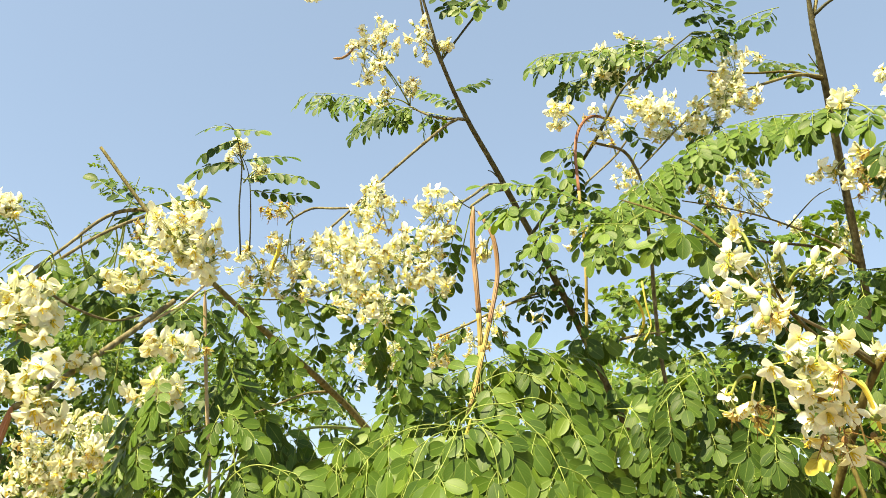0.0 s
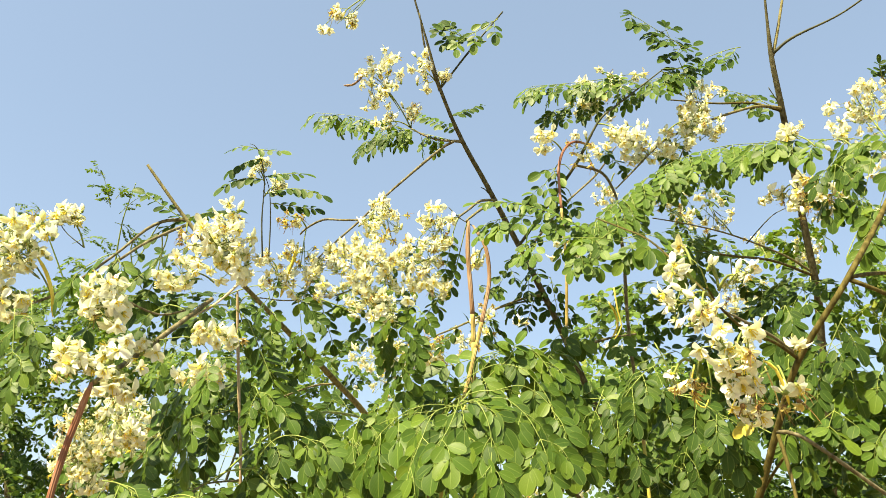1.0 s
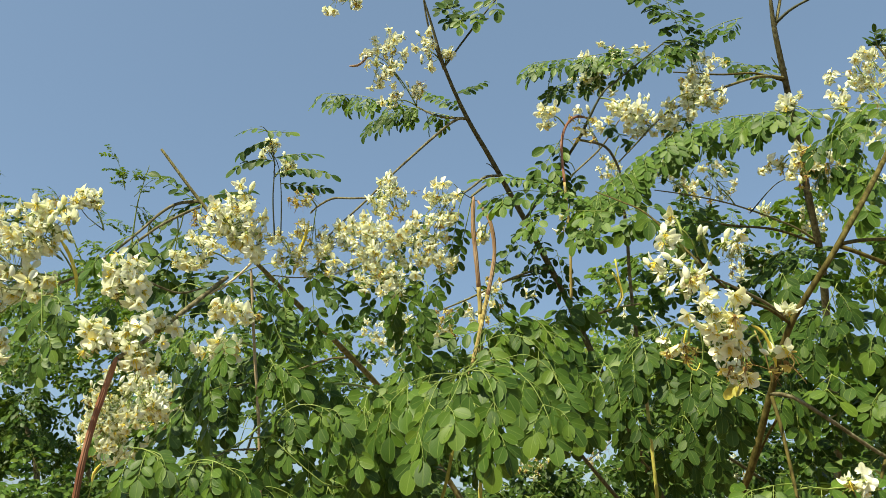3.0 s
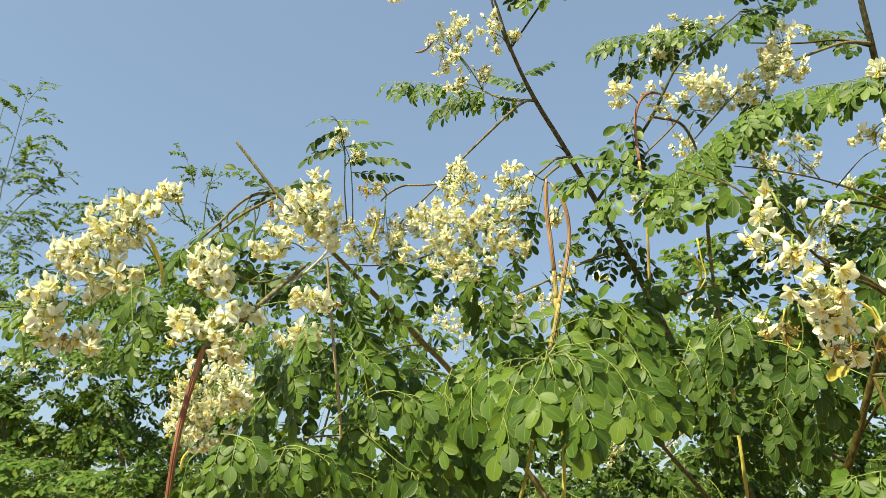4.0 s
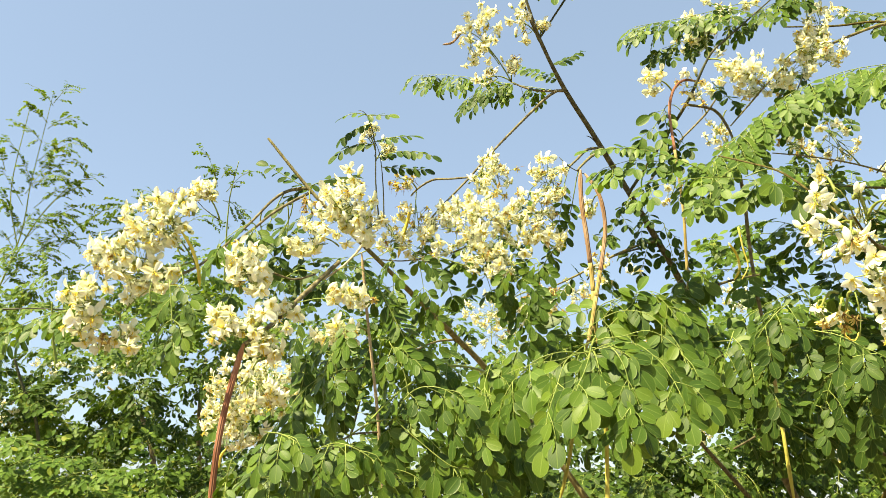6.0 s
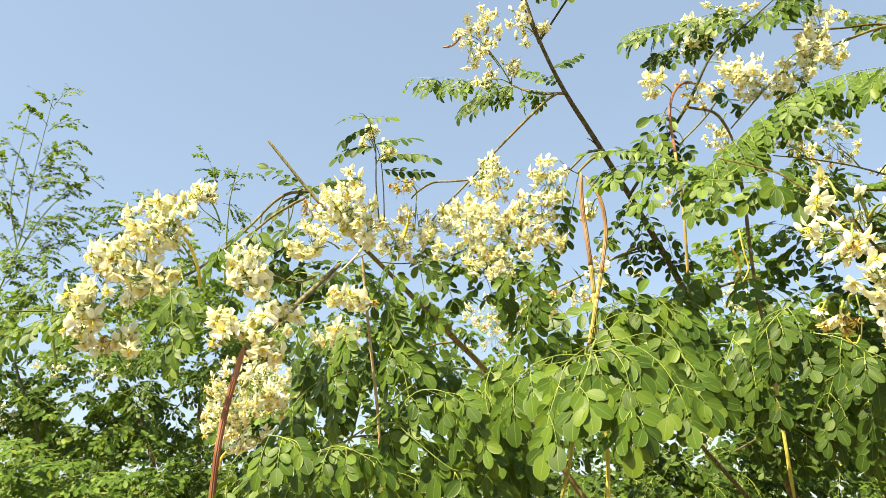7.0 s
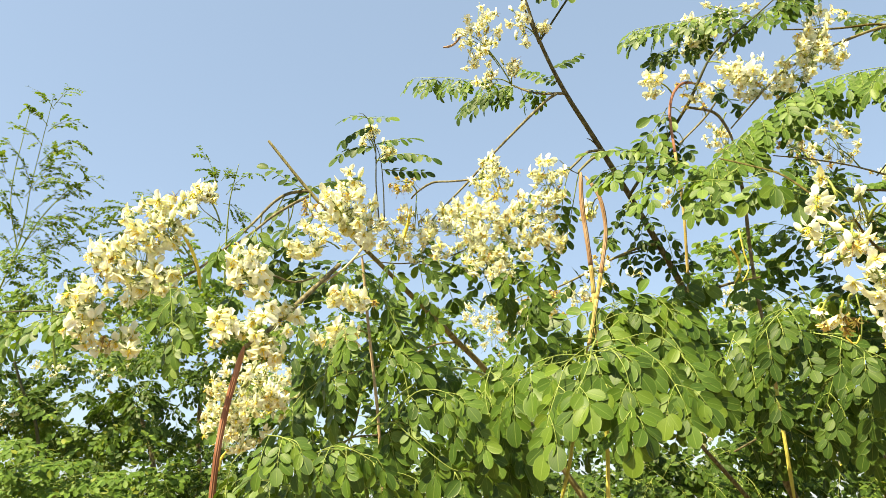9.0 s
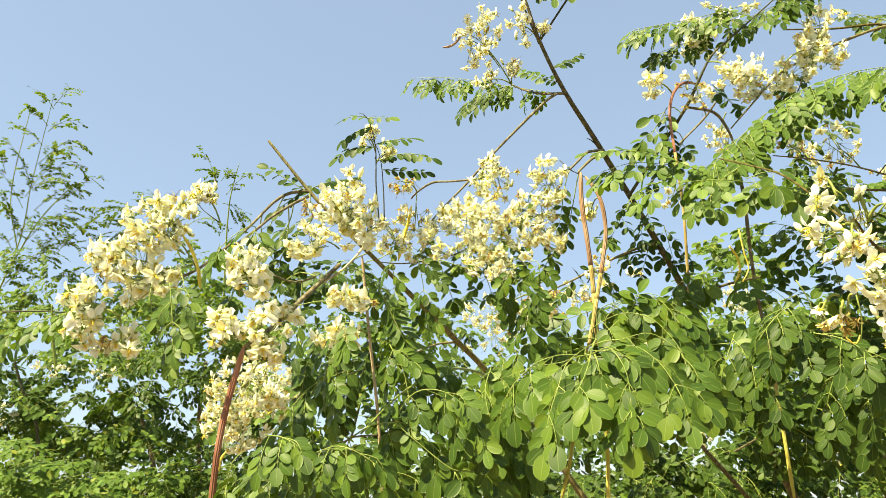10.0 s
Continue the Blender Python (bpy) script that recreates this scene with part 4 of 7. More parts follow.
cluster(main, (-0.218, 0.912, 1.959), (0.03, 0.022, 0.031), 21, (-0.192, 0.92, 1.942), 0.017, 137, near=True, wilted=0.3, buds=0.2)
cluster(main, (-0.203, 0.928, 2.061), (0.022, 0.015, 0.016), 12, (-0.182, 0.955, 2.053), 0.019, 138, near=True, wilted=0.9, buds=0.2)
cluster(main, (-0.247, 0.855, 2.104), (0.014, 0.012, 0.017), 8, (-0.235, 0.865, 2.08), 0.016, 139, near=True, wilted=0.08, buds=0.2)
cluster(main, (-0.216, 0.883, 2.093), (0.018, 0.014, 0.019), 9, (-0.235, 0.871, 2.064), 0.016, 140, near=True, wilted=0.08, buds=0.2)
cluster(main, (-0.064, 1.307, 1.942), (0.063, 0.044, 0.057), 45, (-0.003, 1.058, 1.907), 0.019, 141, near=True, wilted=0.08, buds=0.2)
cluster(main, (0.02, 1.166, 1.912), (0.043, 0.03, 0.037), 33, (0.012, 0.983, 1.883), 0.019, 142, near=True, wilted=0.75, buds=0.2)
cluster(main, (-0.069, 1.134, 1.974), (0.031, 0.021, 0.031), 15, (0.014, 1.006, 1.909), 0.019, 143, near=True, wilted=0.08, buds=0.2)
cluster(main, (0.105, 1.009, 1.922), (0.023, 0.027, 0.038), 14, (0.114, 1.072, 1.957), 0.019, 144, near=True, wilted=0.3, buds=0.2)
cluster(main, (0.207, 1.237, 1.997), (0.015, 0.011, 0.01), 3, (0.219, 1.245, 1.979), 0.019, 145, near=True, wilted=0.08, buds=0.2)
cluster(main, (0.088, 0.927, 1.995), (0.012, 0.008, 0.012), 6, (0.089, 0.828, 1.973), 0.019, 146, near=True, wilted=0.08, buds=0.2)
cluster(main, (0.283, 0.902, 2.282), (0.042, 0.029, 0.038), 33, (0.277, 0.863, 2.213), 0.019, 147, near=True, wilted=0.08, buds=0.2)
cluster(main, (0.325, 0.884, 2.31), (0.045, 0.032, 0.023), 15, (0.308, 0.855, 2.241), 0.019, 148, near=True, wilted=0.08, buds=0.2)
cluster(main, (0.315, 0.84, 2.169), (0.035, 0.024, 0.035), 33, (0.276, 0.864, 2.209), 0.019, 149, near=True, wilted=0.08, buds=0.2)
cluster(main, (0.436, 0.872, 2.229), (0.028, 0.028, 0.04), 20, (0.392, 0.875, 2.208), 0.019, 150, near=True, wilted=0.08, buds=0.2)
cluster(main, (0.35, 1.088, 2.203), (0.026, 0.026, 0.037), 16, (0.362, 1.074, 2.241), 0.019, 151, near=True, wilted=0.08, buds=0.2)
cluster(main, (0.254, 0.877, 2.168), (0.034, 0.024, 0.026), 12, (0.326, 1.073, 2.236), 0.019, 152, near=True, wilted=0.4, buds=0.2)
cluster(main, (0.184, 0.832, 2.158), (0.013, 0.014, 0.02), 6, (0.214, 0.858, 2.153), 0.019, 153, near=True, wilted=0.08, buds=0.2)
cluster(main, (0.265, 1.117, 2.103), (0.025, 0.02, 0.029), 9, (0.26, 1.052, 2.132), 0.019, 154, near=True, wilted=0.08, buds=0.2)
cluster(main, (-0.285, 0.709, 1.925), (0.011, 0.01, 0.014), 8, (-0.289, 0.718, 1.944), 0.015, 155, near=True, wilted=1, buds=0.2)

# its leaves
spray(main, [(0.054, 0.981, 2.241), (0.007, 1.009, 2.27), (-0.048, 1.035, 2.3), (-0.135, 1.092, 2.358), (-0.213, 1.136, 2.392)], 0.041, 0.0156, 15, 3, 0.6, 156, LEAF, slim=0.9, start=0.08)
spray(main, [(-0.023, 1.004, 2.276), (-0.063, 1.012, 2.274), (-0.099, 1.023, 2.262)], 0.042, 0.0156, 6, 3, 0.6, 174, LEAF_DEEP_SHADE, slim=0.9, start=0.08)
leaf(main, (0.058, 0.959, 2.244), (-0.003, 0.971, 2.284), 0.043, 0.017, 0, 0.3, 180)
leaf(main, (0.055, 0.966, 2.283), (0.104, 1.014, 2.339), 0.034, 0.015, 0, 0.5, 181, LEAF_DEEP_SHADE)
leaf(main, (-0.234, 0.81, 2.111), (-0.27, 0.81, 2.104), 0.028, 0.016, 0.004, 0.4, 182)
leaf(main, (-0.231, 0.816, 2.096), (-0.279, 0.818, 2.08), 0.033, 0.017, 0.005, 0.5, 183, LEAF_DEEP_SHADE)
leaf(main, (-0.234, 0.812, 2.106), (-0.204, 0.816, 2.103), 0.025, 0.016, 0, 0.4, 184)
leaf(main, (-0.228, 0.827, 2.067), (-0.3, 0.829, 2.045), 0.042, 0.019, 0.008, 0.65, 185, LEAF_DEEP_SHADE)
leaf(main, (-0.229, 0.852, 2.058), (-0.148, 0.858, 2.062), 0.042, 0.019, 0.01, 0.5, 186, LEAF_DEEP_SHADE)
leaf(main, (-0.228, 0.859, 2.096), (-0.177, 0.864, 2.098), 0.034, 0.017, 0.003, 0.4, 187)
leaf(main, (-0.214, 0.876, 2.056), (-0.154, 0.881, 2.055), 0.040, 0.017, 0, 0.5, 188, LEAF_DEEP_SHADE)
leaf(main, (-0.291, 0.718, 1.944), (-0.343, 0.703, 1.971), 0.032, 0.017, 0, 0.2, 189, LEAF_DEEP_SHADE)
leaf(main, (-0.298, 0.727, 1.944), (-0.335, 0.733, 1.921), 0.029, 0.017, 0, 0.4, 190, LEAF_DEEP_SHADE)
leaf(main, (-0.297, 0.742, 1.963), (-0.252, 0.787, 1.997), 0.032, 0.017, 0.004, 0.6, 191, LEAF_DEEP_SHADE)
leaf(main, (-0.289, 0.754, 1.932), (-0.334, 0.758, 1.911), 0.037, 0.019, 0, 0.4, 192, LEAF_DEEP_SHADE)
leaf(main, (-0.325, 0.733, 1.893), (-0.369, 0.742, 1.859), 0.043, 0.019, 0, 0.4, 193, LEAF_DEEP_SHADE)
leaf(main, (0.227, 0.793, 1.985), (0.094, 0.778, 1.992), 0.035, 0.017, 0.017, 0.55, 194)
spray(main, [(0.544, 0.822, 2.159), (0.469, 0.827, 2.155), (0.416, 0.837, 2.145), (0.375, 0.84, 2.127), (0.33, 0.837, 2.094), (0.286, 0.827, 2.053), (0.248, 0.816, 2.015), (0.214, 0.811, 1.992)], 0.056, 0.018, 24, 5, 0.42, 195, LEAF_PALE, start=0.04, loose=0.8, slim=0.82, facing=(-0.15, -0.6, 0.75))
spray(main, [(0.566, 0.861, 2.174), (0.505, 0.867, 2.173), (0.451, 0.875, 2.165), (0.395, 0.87, 2.137), (0.34, 0.868, 2.101), (0.291, 0.858, 2.057)], 0.062, 0.018, 17, 5, 0.6, 196, LEAF_PALE, start=0.04, loose=0.8, slim=0.82)
spray(main, [(0.336, 0.871, 2.062), (0.27, 0.828, 2.017), (0.218, 0.807, 2.004), (0.17, 0.792, 2.003), (0.13, 0.779, 2), (0.092, 0.779, 1.99)], 0.034, 0.017, 9, 3, 0.5, 197, LEAF_PALE)
spray(main, [(0.284, 0.775, 1.961), (0.23, 0.759, 1.961), (0.18, 0.757, 1.957), (0.145, 0.766, 1.952)], 0.029, 0.018, 3, 3, 0.4, 198, LEAF_PALE)
spray(main, [(0.269, 0.784, 1.991), (0.24, 0.779, 1.969), (0.21, 0.775, 1.944)], 0.031, 0.018, 3, 3, 0.35, 199, LEAF_PALE)
spray(main, [(0.236, 0.78, 1.994), (0.23, 0.778, 1.969), (0.224, 0.775, 1.947)], 0.029, 0.018, 3, 3, 0.3, 200, LEAF_PALE)
spray(main, [(0.259, 0.744, 1.953), (0.281, 0.734, 1.957), (0.301, 0.728, 1.948), (0.317, 0.735, 1.933)], 0.031, 0.025, 4, 2, 0.5, 201)
leaf(main, (0.266, 0.729, 1.936), (0.252, 0.735, 1.917), 0.032, 0.023, 0, 0.3, 202)
leaf(main, (0.183, 0.828, 1.995), (0.144, 0.831, 1.977), 0.039, 0.017, 0.003, 0.5, 203)
leaf(main, (0.175, 1.036, 2.069), (0.136, 1.057, 2.002), 0.057, 0.019, 0, 0.5, 204, LEAF_DEEP_SHADE)
leaf(main, (0.209, 1.075, 2.059), (0.167, 1.102, 1.976), 0.059, 0.019, 0, 0.5, 205, LEAF_DEEP_SHADE)
leaf(main, (0.217, 1.096, 2.004), (0.207, 1.119, 1.939), 0.045, 0.019, 0, 0.3, 206, LEAF_DEEP_SHADE)
leaf(main, (0.239, 1.116, 2.043), (0.256, 1.142, 1.977), 0.060, 0.019, 0, 0.4, 207, LEAF_DEEP_SHADE)
leaf(main, (0.251, 1.142, 1.977), (0.291, 1.149, 1.967), 0.040, 0.019, 0, 0.5, 208, LEAF_DEEP_SHADE)
leaf(main, (0.221, 0.927, 2.169), (0.183, 0.946, 2.11), 0.059, 0.021, 0, 0.5, 209)
leaf(main, (0.216, 0.931, 2.158), (0.228, 0.954, 2.099), 0.045, 0.019, 0, 0.4, 210, LEAF_DEEP_SHADE)
leaf(main, (0.246, 0.948, 2.12), (0.218, 0.961, 2.078), 0.050, 0.019, 0, 0.4, 211, LEAF_DEEP_SHADE)
spray(main, [(0.333, 0.856, 2.301), (0.271, 0.856, 2.286), (0.223, 0.872, 2.289), (0.176, 0.879, 2.287)], 0.041, 0.0156, 12, 3, 0.6, 212, LEAF, slim=0.9, start=0.08)
spray(main, [(0.297, 0.893, 2.28), (0.251, 0.894, 2.265), (0.215, 0.895, 2.253)], 0.043, 0.0147, 6, 3, 0.6, 226, LEAF_DEEP_SHADE, slim=0.9, start=0.08)
spray(main, [(0.43, 0.86, 2.315), (0.377, 0.861, 2.298), (0.327, 0.874, 2.28)], 0.044, 0.0156, 7, 3, 0.6, 232, LEAF, slim=0.9, start=0.08)
leaf(main, (0.386, 0.858, 2.311), (0.447, 0.866, 2.302), 0.053, 0.017, 0, 0.5, 239, LEAF_DEEP_SHADE)
leaf(main, (0.35, 0.867, 2.278), (0.298, 0.852, 2.303), 0.044, 0.017, 0, 0.4, 240)
leaf(main, (0.309, 0.965, 2.232), (0.354, 0.989, 2.18), 0.047, 0.017, 0, 0.4, 241, LEAF_DEEP_SHADE)
spray(main, [(-0.301, 0.563, 1.838), (-0.315, 0.556, 1.826), (-0.329, 0.559, 1.815)], 0.029, 0.019, 2, 3, 0.35, 242)
spray(main, [(-0.305, 0.583, 1.841), (-0.311, 0.58, 1.82), (-0.321, 0.593, 1.81)], 0.025, 0.018, 2, 3, 0.35, 243)
spray(main, [(-0.377, 0.557, 1.778), (-0.372, 0.555, 1.757), (-0.367, 0.553, 1.736), (-0.367, 0.558, 1.72)], 0.037, 0.013, 7, 5, 0.2, 244, facing=(-0.25, -0.85, 0.45))
spray(main, [(-0.372, 0.578, 1.781), (-0.366, 0.575, 1.762), (-0.365, 0.58, 1.749)], 0.026, 0.013, 4, 4, 0.2, 245, facing=(-0.25, -0.85, 0.45))
leaf(main, (-0.417, 0.596, 1.779), (-0.415, 0.607, 1.751), 0.024, 0.014, 0, 0.3, 246, LEAF_DEEP_SHADE)
spray(main, [(-0.505, 0.632, 1.773), (-0.555, 0.645, 1.771), (-0.605, 0.660, 1.760), (-0.640, 0.672, 1.742)], 0.034, 0.015, 7, 3, 0.35, 247, LEAF)
spray(main, [(-0.191, 0.763, 1.875), (-0.187, 0.774, 1.848), (-0.188, 0.784, 1.822)], 0.036, 0.015, 6, 5, 0.2, 249, facing=(-0.25, -0.85, 0.45))
spray(main, [(-0.161, 0.785, 1.882), (-0.153, 0.797, 1.851), (-0.15, 0.809, 1.82)], 0.037, 0.015, 6, 5, 0.2, 250, facing=(-0.25, -0.85, 0.45))
leaf(main, (-0.194, 0.689, 1.814), (-0.158, 0.698, 1.742), 0.046, 0.023, 0, 0.3, 251)
leaf(main, (-0.179, 0.705, 1.777), (-0.149, 0.73, 1.716), 0.053, 0.023, 0, 0.35, 252)
spray(main, [(-0.036, 0.754, 1.854), (-0.026, 0.767, 1.82), (-0.02, 0.78, 1.787)], 0.039, 0.015, 6, 5, 0.2, 254, facing=(-0.25, -0.85, 0.45))
spray(main, [(0, 0.776, 1.859), (-0.004, 0.784, 1.837), (-0.012, 0.792, 1.815)], 0.026, 0.015, 6, 5, 0.2, 255, facing=(-0.25, -0.85, 0.45))
leaf(main, (0.051, 1.003, 1.926), (0.018, 1.012, 1.892), 0.040, 0.017, 0, 0.4, 258, LEAF_DEEP_SHADE)
spray(main, [(0.034, 0.581, 1.701), (0.049, 0.561, 1.703), (0.059, 0.548, 1.683), (0.062, 0.545, 1.662), (0.061, 0.541, 1.644)], 0.038, 0.021, 6, 4, 0.5, 259, slim=1.12)
spray(main, [(0.033, 0.572, 1.697), (0.025, 0.557, 1.677), (0.019, 0.55, 1.666)], 0.031, 0.021, 6, 4, 0.4, 260, slim=1.12)
spray(main, [(0.039, 0.583, 1.699), (0.041, 0.568, 1.682), (0.044, 0.562, 1.67)], 0.029, 0.021, 6, 4, 0.4, 261, slim=1.12)
spray(main, [(0.036, 0.601, 1.706), (0.013, 0.582, 1.695), (0, 0.57, 1.665), (-0.008, 0.567, 1.644)], 0.039, 0.021, 6, 4, 0.45, 262, slim=1.12)
spray(main, [(0.04, 0.662, 1.717), (0.011, 0.659, 1.718), (-0.016, 0.66, 1.709), (-0.039, 0.665, 1.689)], 0.050, 0.024, 6, 4, 0.55, 263, slim=1.12)
spray(main, [(0.061, 0.771, 1.775), (0.094, 0.758, 1.788), (0.124, 0.743, 1.778), (0.146, 0.734, 1.75), (0.154, 0.724, 1.722)], 0.056, 0.024, 6, 4, 0.5, 264, slim=1.12)
spray(main, [(0.077, 0.803, 1.808), (0.116, 0.792, 1.818), (0.145, 0.786, 1.813), (0.164, 0.778, 1.782), (0.18, 0.78, 1.75)], 0.049, 0.022, 7, 4, 0.5, 265, slim=1.12)
spray(main, [(0.058, 0.682, 1.726), (0.088, 0.662, 1.727), (0.11, 0.65, 1.707), (0.122, 0.64, 1.682)], 0.049, 0.021, 6, 4, 0.45, 266, slim=1.12)
spray(main, [(0.051, 0.814, 1.771), (0.016, 0.83, 1.777), (-0.02, 0.84, 1.77), (-0.055, 0.854, 1.752)], 0.046, 0.022, 6, 4, 0.6, 267, slim=1.12)
spray(main, [(0.025, 0.782, 1.736), (-0.016, 0.791, 1.731), (-0.051, 0.803, 1.719), (-0.073, 0.808, 1.7)], 0.049, 0.023, 6, 4, 0.6, 268, slim=1.12)
spray(main, [(-0.063, 0.716, 1.718), (-0.07, 0.704, 1.69), (-0.065, 0.695, 1.658), (-0.055, 0.693, 1.637)], 0.041, 0.024, 4, 3, 0.4, 269, slim=1.12)
spray(main, [(0.088, 0.837, 1.806), (0.115, 0.831, 1.827), (0.145, 0.832, 1.834), (0.172, 0.828, 1.82)], 0.042, 0.022, 6, 3, 0.4, 270, slim=1.12)
spray(main, [(0.089, 0.739, 1.752), (0.12, 0.73, 1.756), (0.149, 0.729, 1.736), (0.162, 0.721, 1.705)], 0.049, 0.024, 6, 3, 0.45, 271, slim=1.12)
spray(main, [(0.184, 0.826, 1.771), (0.205, 0.834, 1.757), (0.222, 0.845, 1.73)], 0.039, 0.024, 6, 3, 0.45, 272, slim=1.12)
leaf(main, (0.113, 0.787, 1.803), (0.121, 0.781, 1.819), 0.035, 0.021, 0, 0.3, 273)
leaf(main, (0.078, 0.832, 1.816), (0.033, 0.833, 1.802), 0.030, 0.03, 0, 0.2, 274)
spray(main, [(-0.255, 0.781, 1.726), (-0.285, 0.764, 1.707), (-0.31, 0.753, 1.672), (-0.328, 0.744, 1.636), (-0.336, 0.744, 1.604)], 0.041, 0.024, 6, 3, 0.5, 275)
leaf(main, (-0.239, 0.761, 1.727), (-0.259, 0.784, 1.659), 0.055, 0.023, 0, 0.4, 276, LEAF_DEEP_SHADE)
leaf(main, (-0.293, 0.772, 1.74), (-0.305, 0.786, 1.701), 0.049, 0.023, 0, 0.3, 277, LEAF_DEEP_SHADE)
spray(main, [(-0.209, 0.649, 1.633), (-0.211, 0.652, 1.624), (-0.213, 0.655, 1.615)], 0.036, 0.024, 1, 3, 0.35, 278)
spray(main, [(-0.216, 0.659, 1.632), (-0.233, 0.658, 1.629), (-0.238, 0.661, 1.622)], 0.039, 0.023, 2, 3, 0.45, 279)
spray(main, [(-0.181, 0.656, 1.648), (-0.159, 0.657, 1.651), (-0.139, 0.663, 1.639), (-0.118, 0.661, 1.622), (-0.101, 0.66, 1.601)], 0.038, 0.022, 6, 3, 0.55, 280)
spray(main, [(-0.193, 0.658, 1.585), (-0.166, 0.654, 1.6), (-0.141, 0.659, 1.594), (-0.119, 0.667, 1.577)], 0.034, 0.022, 5, 3, 0.6, 281)
spray(main, [(-0.18, 0.761, 1.74), (-0.15, 0.765, 1.739), (-0.121, 0.759, 1.731), (-0.101, 0.757, 1.714), (-0.078, 0.749, 1.685)], 0.057, 0.024, 6, 4, 0.6, 282)
spray(main, [(-0.08, 0.744, 1.697), (-0.054, 0.733, 1.676), (-0.043, 0.725, 1.643)], 0.051, 0.024, 4, 4, 0.5, 283)
spray(main, [(-0.234, 0.663, 1.616), (-0.254, 0.664, 1.61), (-0.27, 0.668, 1.594)], 0.039, 0.022, 4, 3, 0.55, 284)
spray(main, [(-0.243, 0.656, 1.605), (-0.235, 0.661, 1.594), (-0.238, 0.667, 1.577)], 0.035, 0.022, 3, 3, 0.5, 285)
spray(main, [(-0.103, 0.648, 1.603), (-0.08, 0.651, 1.6), (-0.058, 0.656, 1.592), (-0.042, 0.666, 1.571)], 0.040, 0.024, 5, 3, 0.6, 286)
spray(main, [(-0.29, 0.656, 1.594), (-0.309, 0.643, 1.593), (-0.326, 0.637, 1.577)], 0.038, 0.024, 4, 3, 0.6, 288)
spray(main, [(0.304, 0.886, 1.87), (0.265, 0.88, 1.876), (0.23, 0.878, 1.873), (0.198, 0.879, 1.863)], 0.031, 0.027, 5, 2, 0.6, 290)
leaf(main, (0.203, 0.874, 1.878), (0.233, 0.888, 1.848), 0.039, 0.023, 0, 0.4, 291)
foliage(main, (-0.309, 1.187, 1.774), (0.061, 0.08, 0.061), 5, 0.09, 0.09, 0.021, 292, LEAF_DEEP_SHADE, True, 0.45)
foliage(main, (-0.386, 1.112, 1.669), (0.066, 0.07, 0.066), 5, 0.09, 0.09, 0.021, 293, LEAF, True, 0.45)
foliage(main, (-0.225, 1.182, 1.664), (0.088, 0.08, 0.078), 6, 0.09, 0.09, 0.021, 294, LEAF, True, 0.45)
foliage(main, (-0.027, 1.231, 1.726), (0.082, 0.08, 0.061), 9, 0.09, 0.09, 0.021, 295, LEAF_DEEP_SHADE, True, 0.45)
foliage(main, (0.136, 0.912, 1.76), (0.063, 0.06, 0.039), 8, 0.1, 0.09, 0.021, 296, LEAF, True, 0.45)
foliage(main, (0.413, 1.11, 1.814), (0.055, 0.08, 0.079), 7, 0.1, 0.09, 0.021, 297, LEAF, True, 0.45)
foliage(main, (0.356, 1.165, 1.712), (0.075, 0.1, 0.038), 6, 0.1, 0.09, 0.021, 298, LEAF_DEEP_SHADE, True, 0.45)
foliage(main, (0.461, 1.066, 1.858), (0.05, 0.1, 0.072), 5, 0.1, 0.09, 0.021, 299, LEAF, True, 0.45)
foliage(main, (0.439, 1.014, 1.993), (0.054, 0.1, 0.032), 6, 0.1, 0.08, 0.019, 300, LEAF, True, 0.45)
foliage(main, (0.413, 1.452, 2.105), (0.063, 0.12, 0.063), 8, 0.1, 0.08, 0.018, 301, LEAF_FAR, True, 0.45)
foliage(main, (0.613, 1.318, 2.225), (0.071, 0.12, 0.029), 3, 0.1, 0.08, 0.018, 302, LEAF_FAR, True, 0.45)
foliage(main, (-0.357, 1.012, 1.942), (0.066, 0.08, 0.028), 4, 0.09, 0.08, 0.019, 304, LEAF_DEEP_SHADE, True, 0.45)
foliage(main, (0.48, 1.07, 1.768), (0.061, 0.1, 0.079), 6, 0.1, 0.09, 0.021, 306, LEAF, True, 0.45)
leaf(main, (-0.342, 0.735, 1.914), (-0.362, 0.747, 1.876), 0.036, 0.02, 0, 0.35, 307, LEAF_DEEP_SHADE)
leaf(main, (-0.322, 0.739, 1.88), (-0.342, 0.752, 1.839), 0.043, 0.02, 0, 0.35, 308, LEAF_DEEP_SHADE)
leaf(main, (-0.295, 0.777, 1.869), (-0.308, 0.794, 1.82), 0.045, 0.02, 0, 0.35, 309, LEAF_DEEP_SHADE)
leaf(main, (-0.321, 0.735, 1.833), (-0.343, 0.746, 1.797), 0.038, 0.02, 0, 0.35, 310, LEAF_DEEP_SHADE)
leaf(main, (-0.286, 0.782, 1.771), (-0.302, 0.796, 1.731), 0.046, 0.02, 0, 0.35, 311, LEAF_DEEP_SHADE)
leaf(main, (-0.269, 0.794, 1.744), (-0.289, 0.808, 1.704), 0.046, 0.02, 0, 0.35, 312, LEAF_DEEP_SHADE)
leaf(main, (-0.351, 0.745, 1.883), (-0.33, 0.758, 1.856), 0.036, 0.02, 0, 0.35, 313, LEAF_DEEP_SHADE)
leaf(main, (-0.22, 0.818, 1.778), (-0.236, 0.83, 1.743), 0.045, 0.02, 0, 0.35, 314, LEAF_DEEP_SHADE)
leaf(main, (-0.347, 0.656, 1.808), (-0.365, 0.668, 1.772), 0.032, 0.02, 0, 0.35, 315, LEAF_DEEP_SHADE)
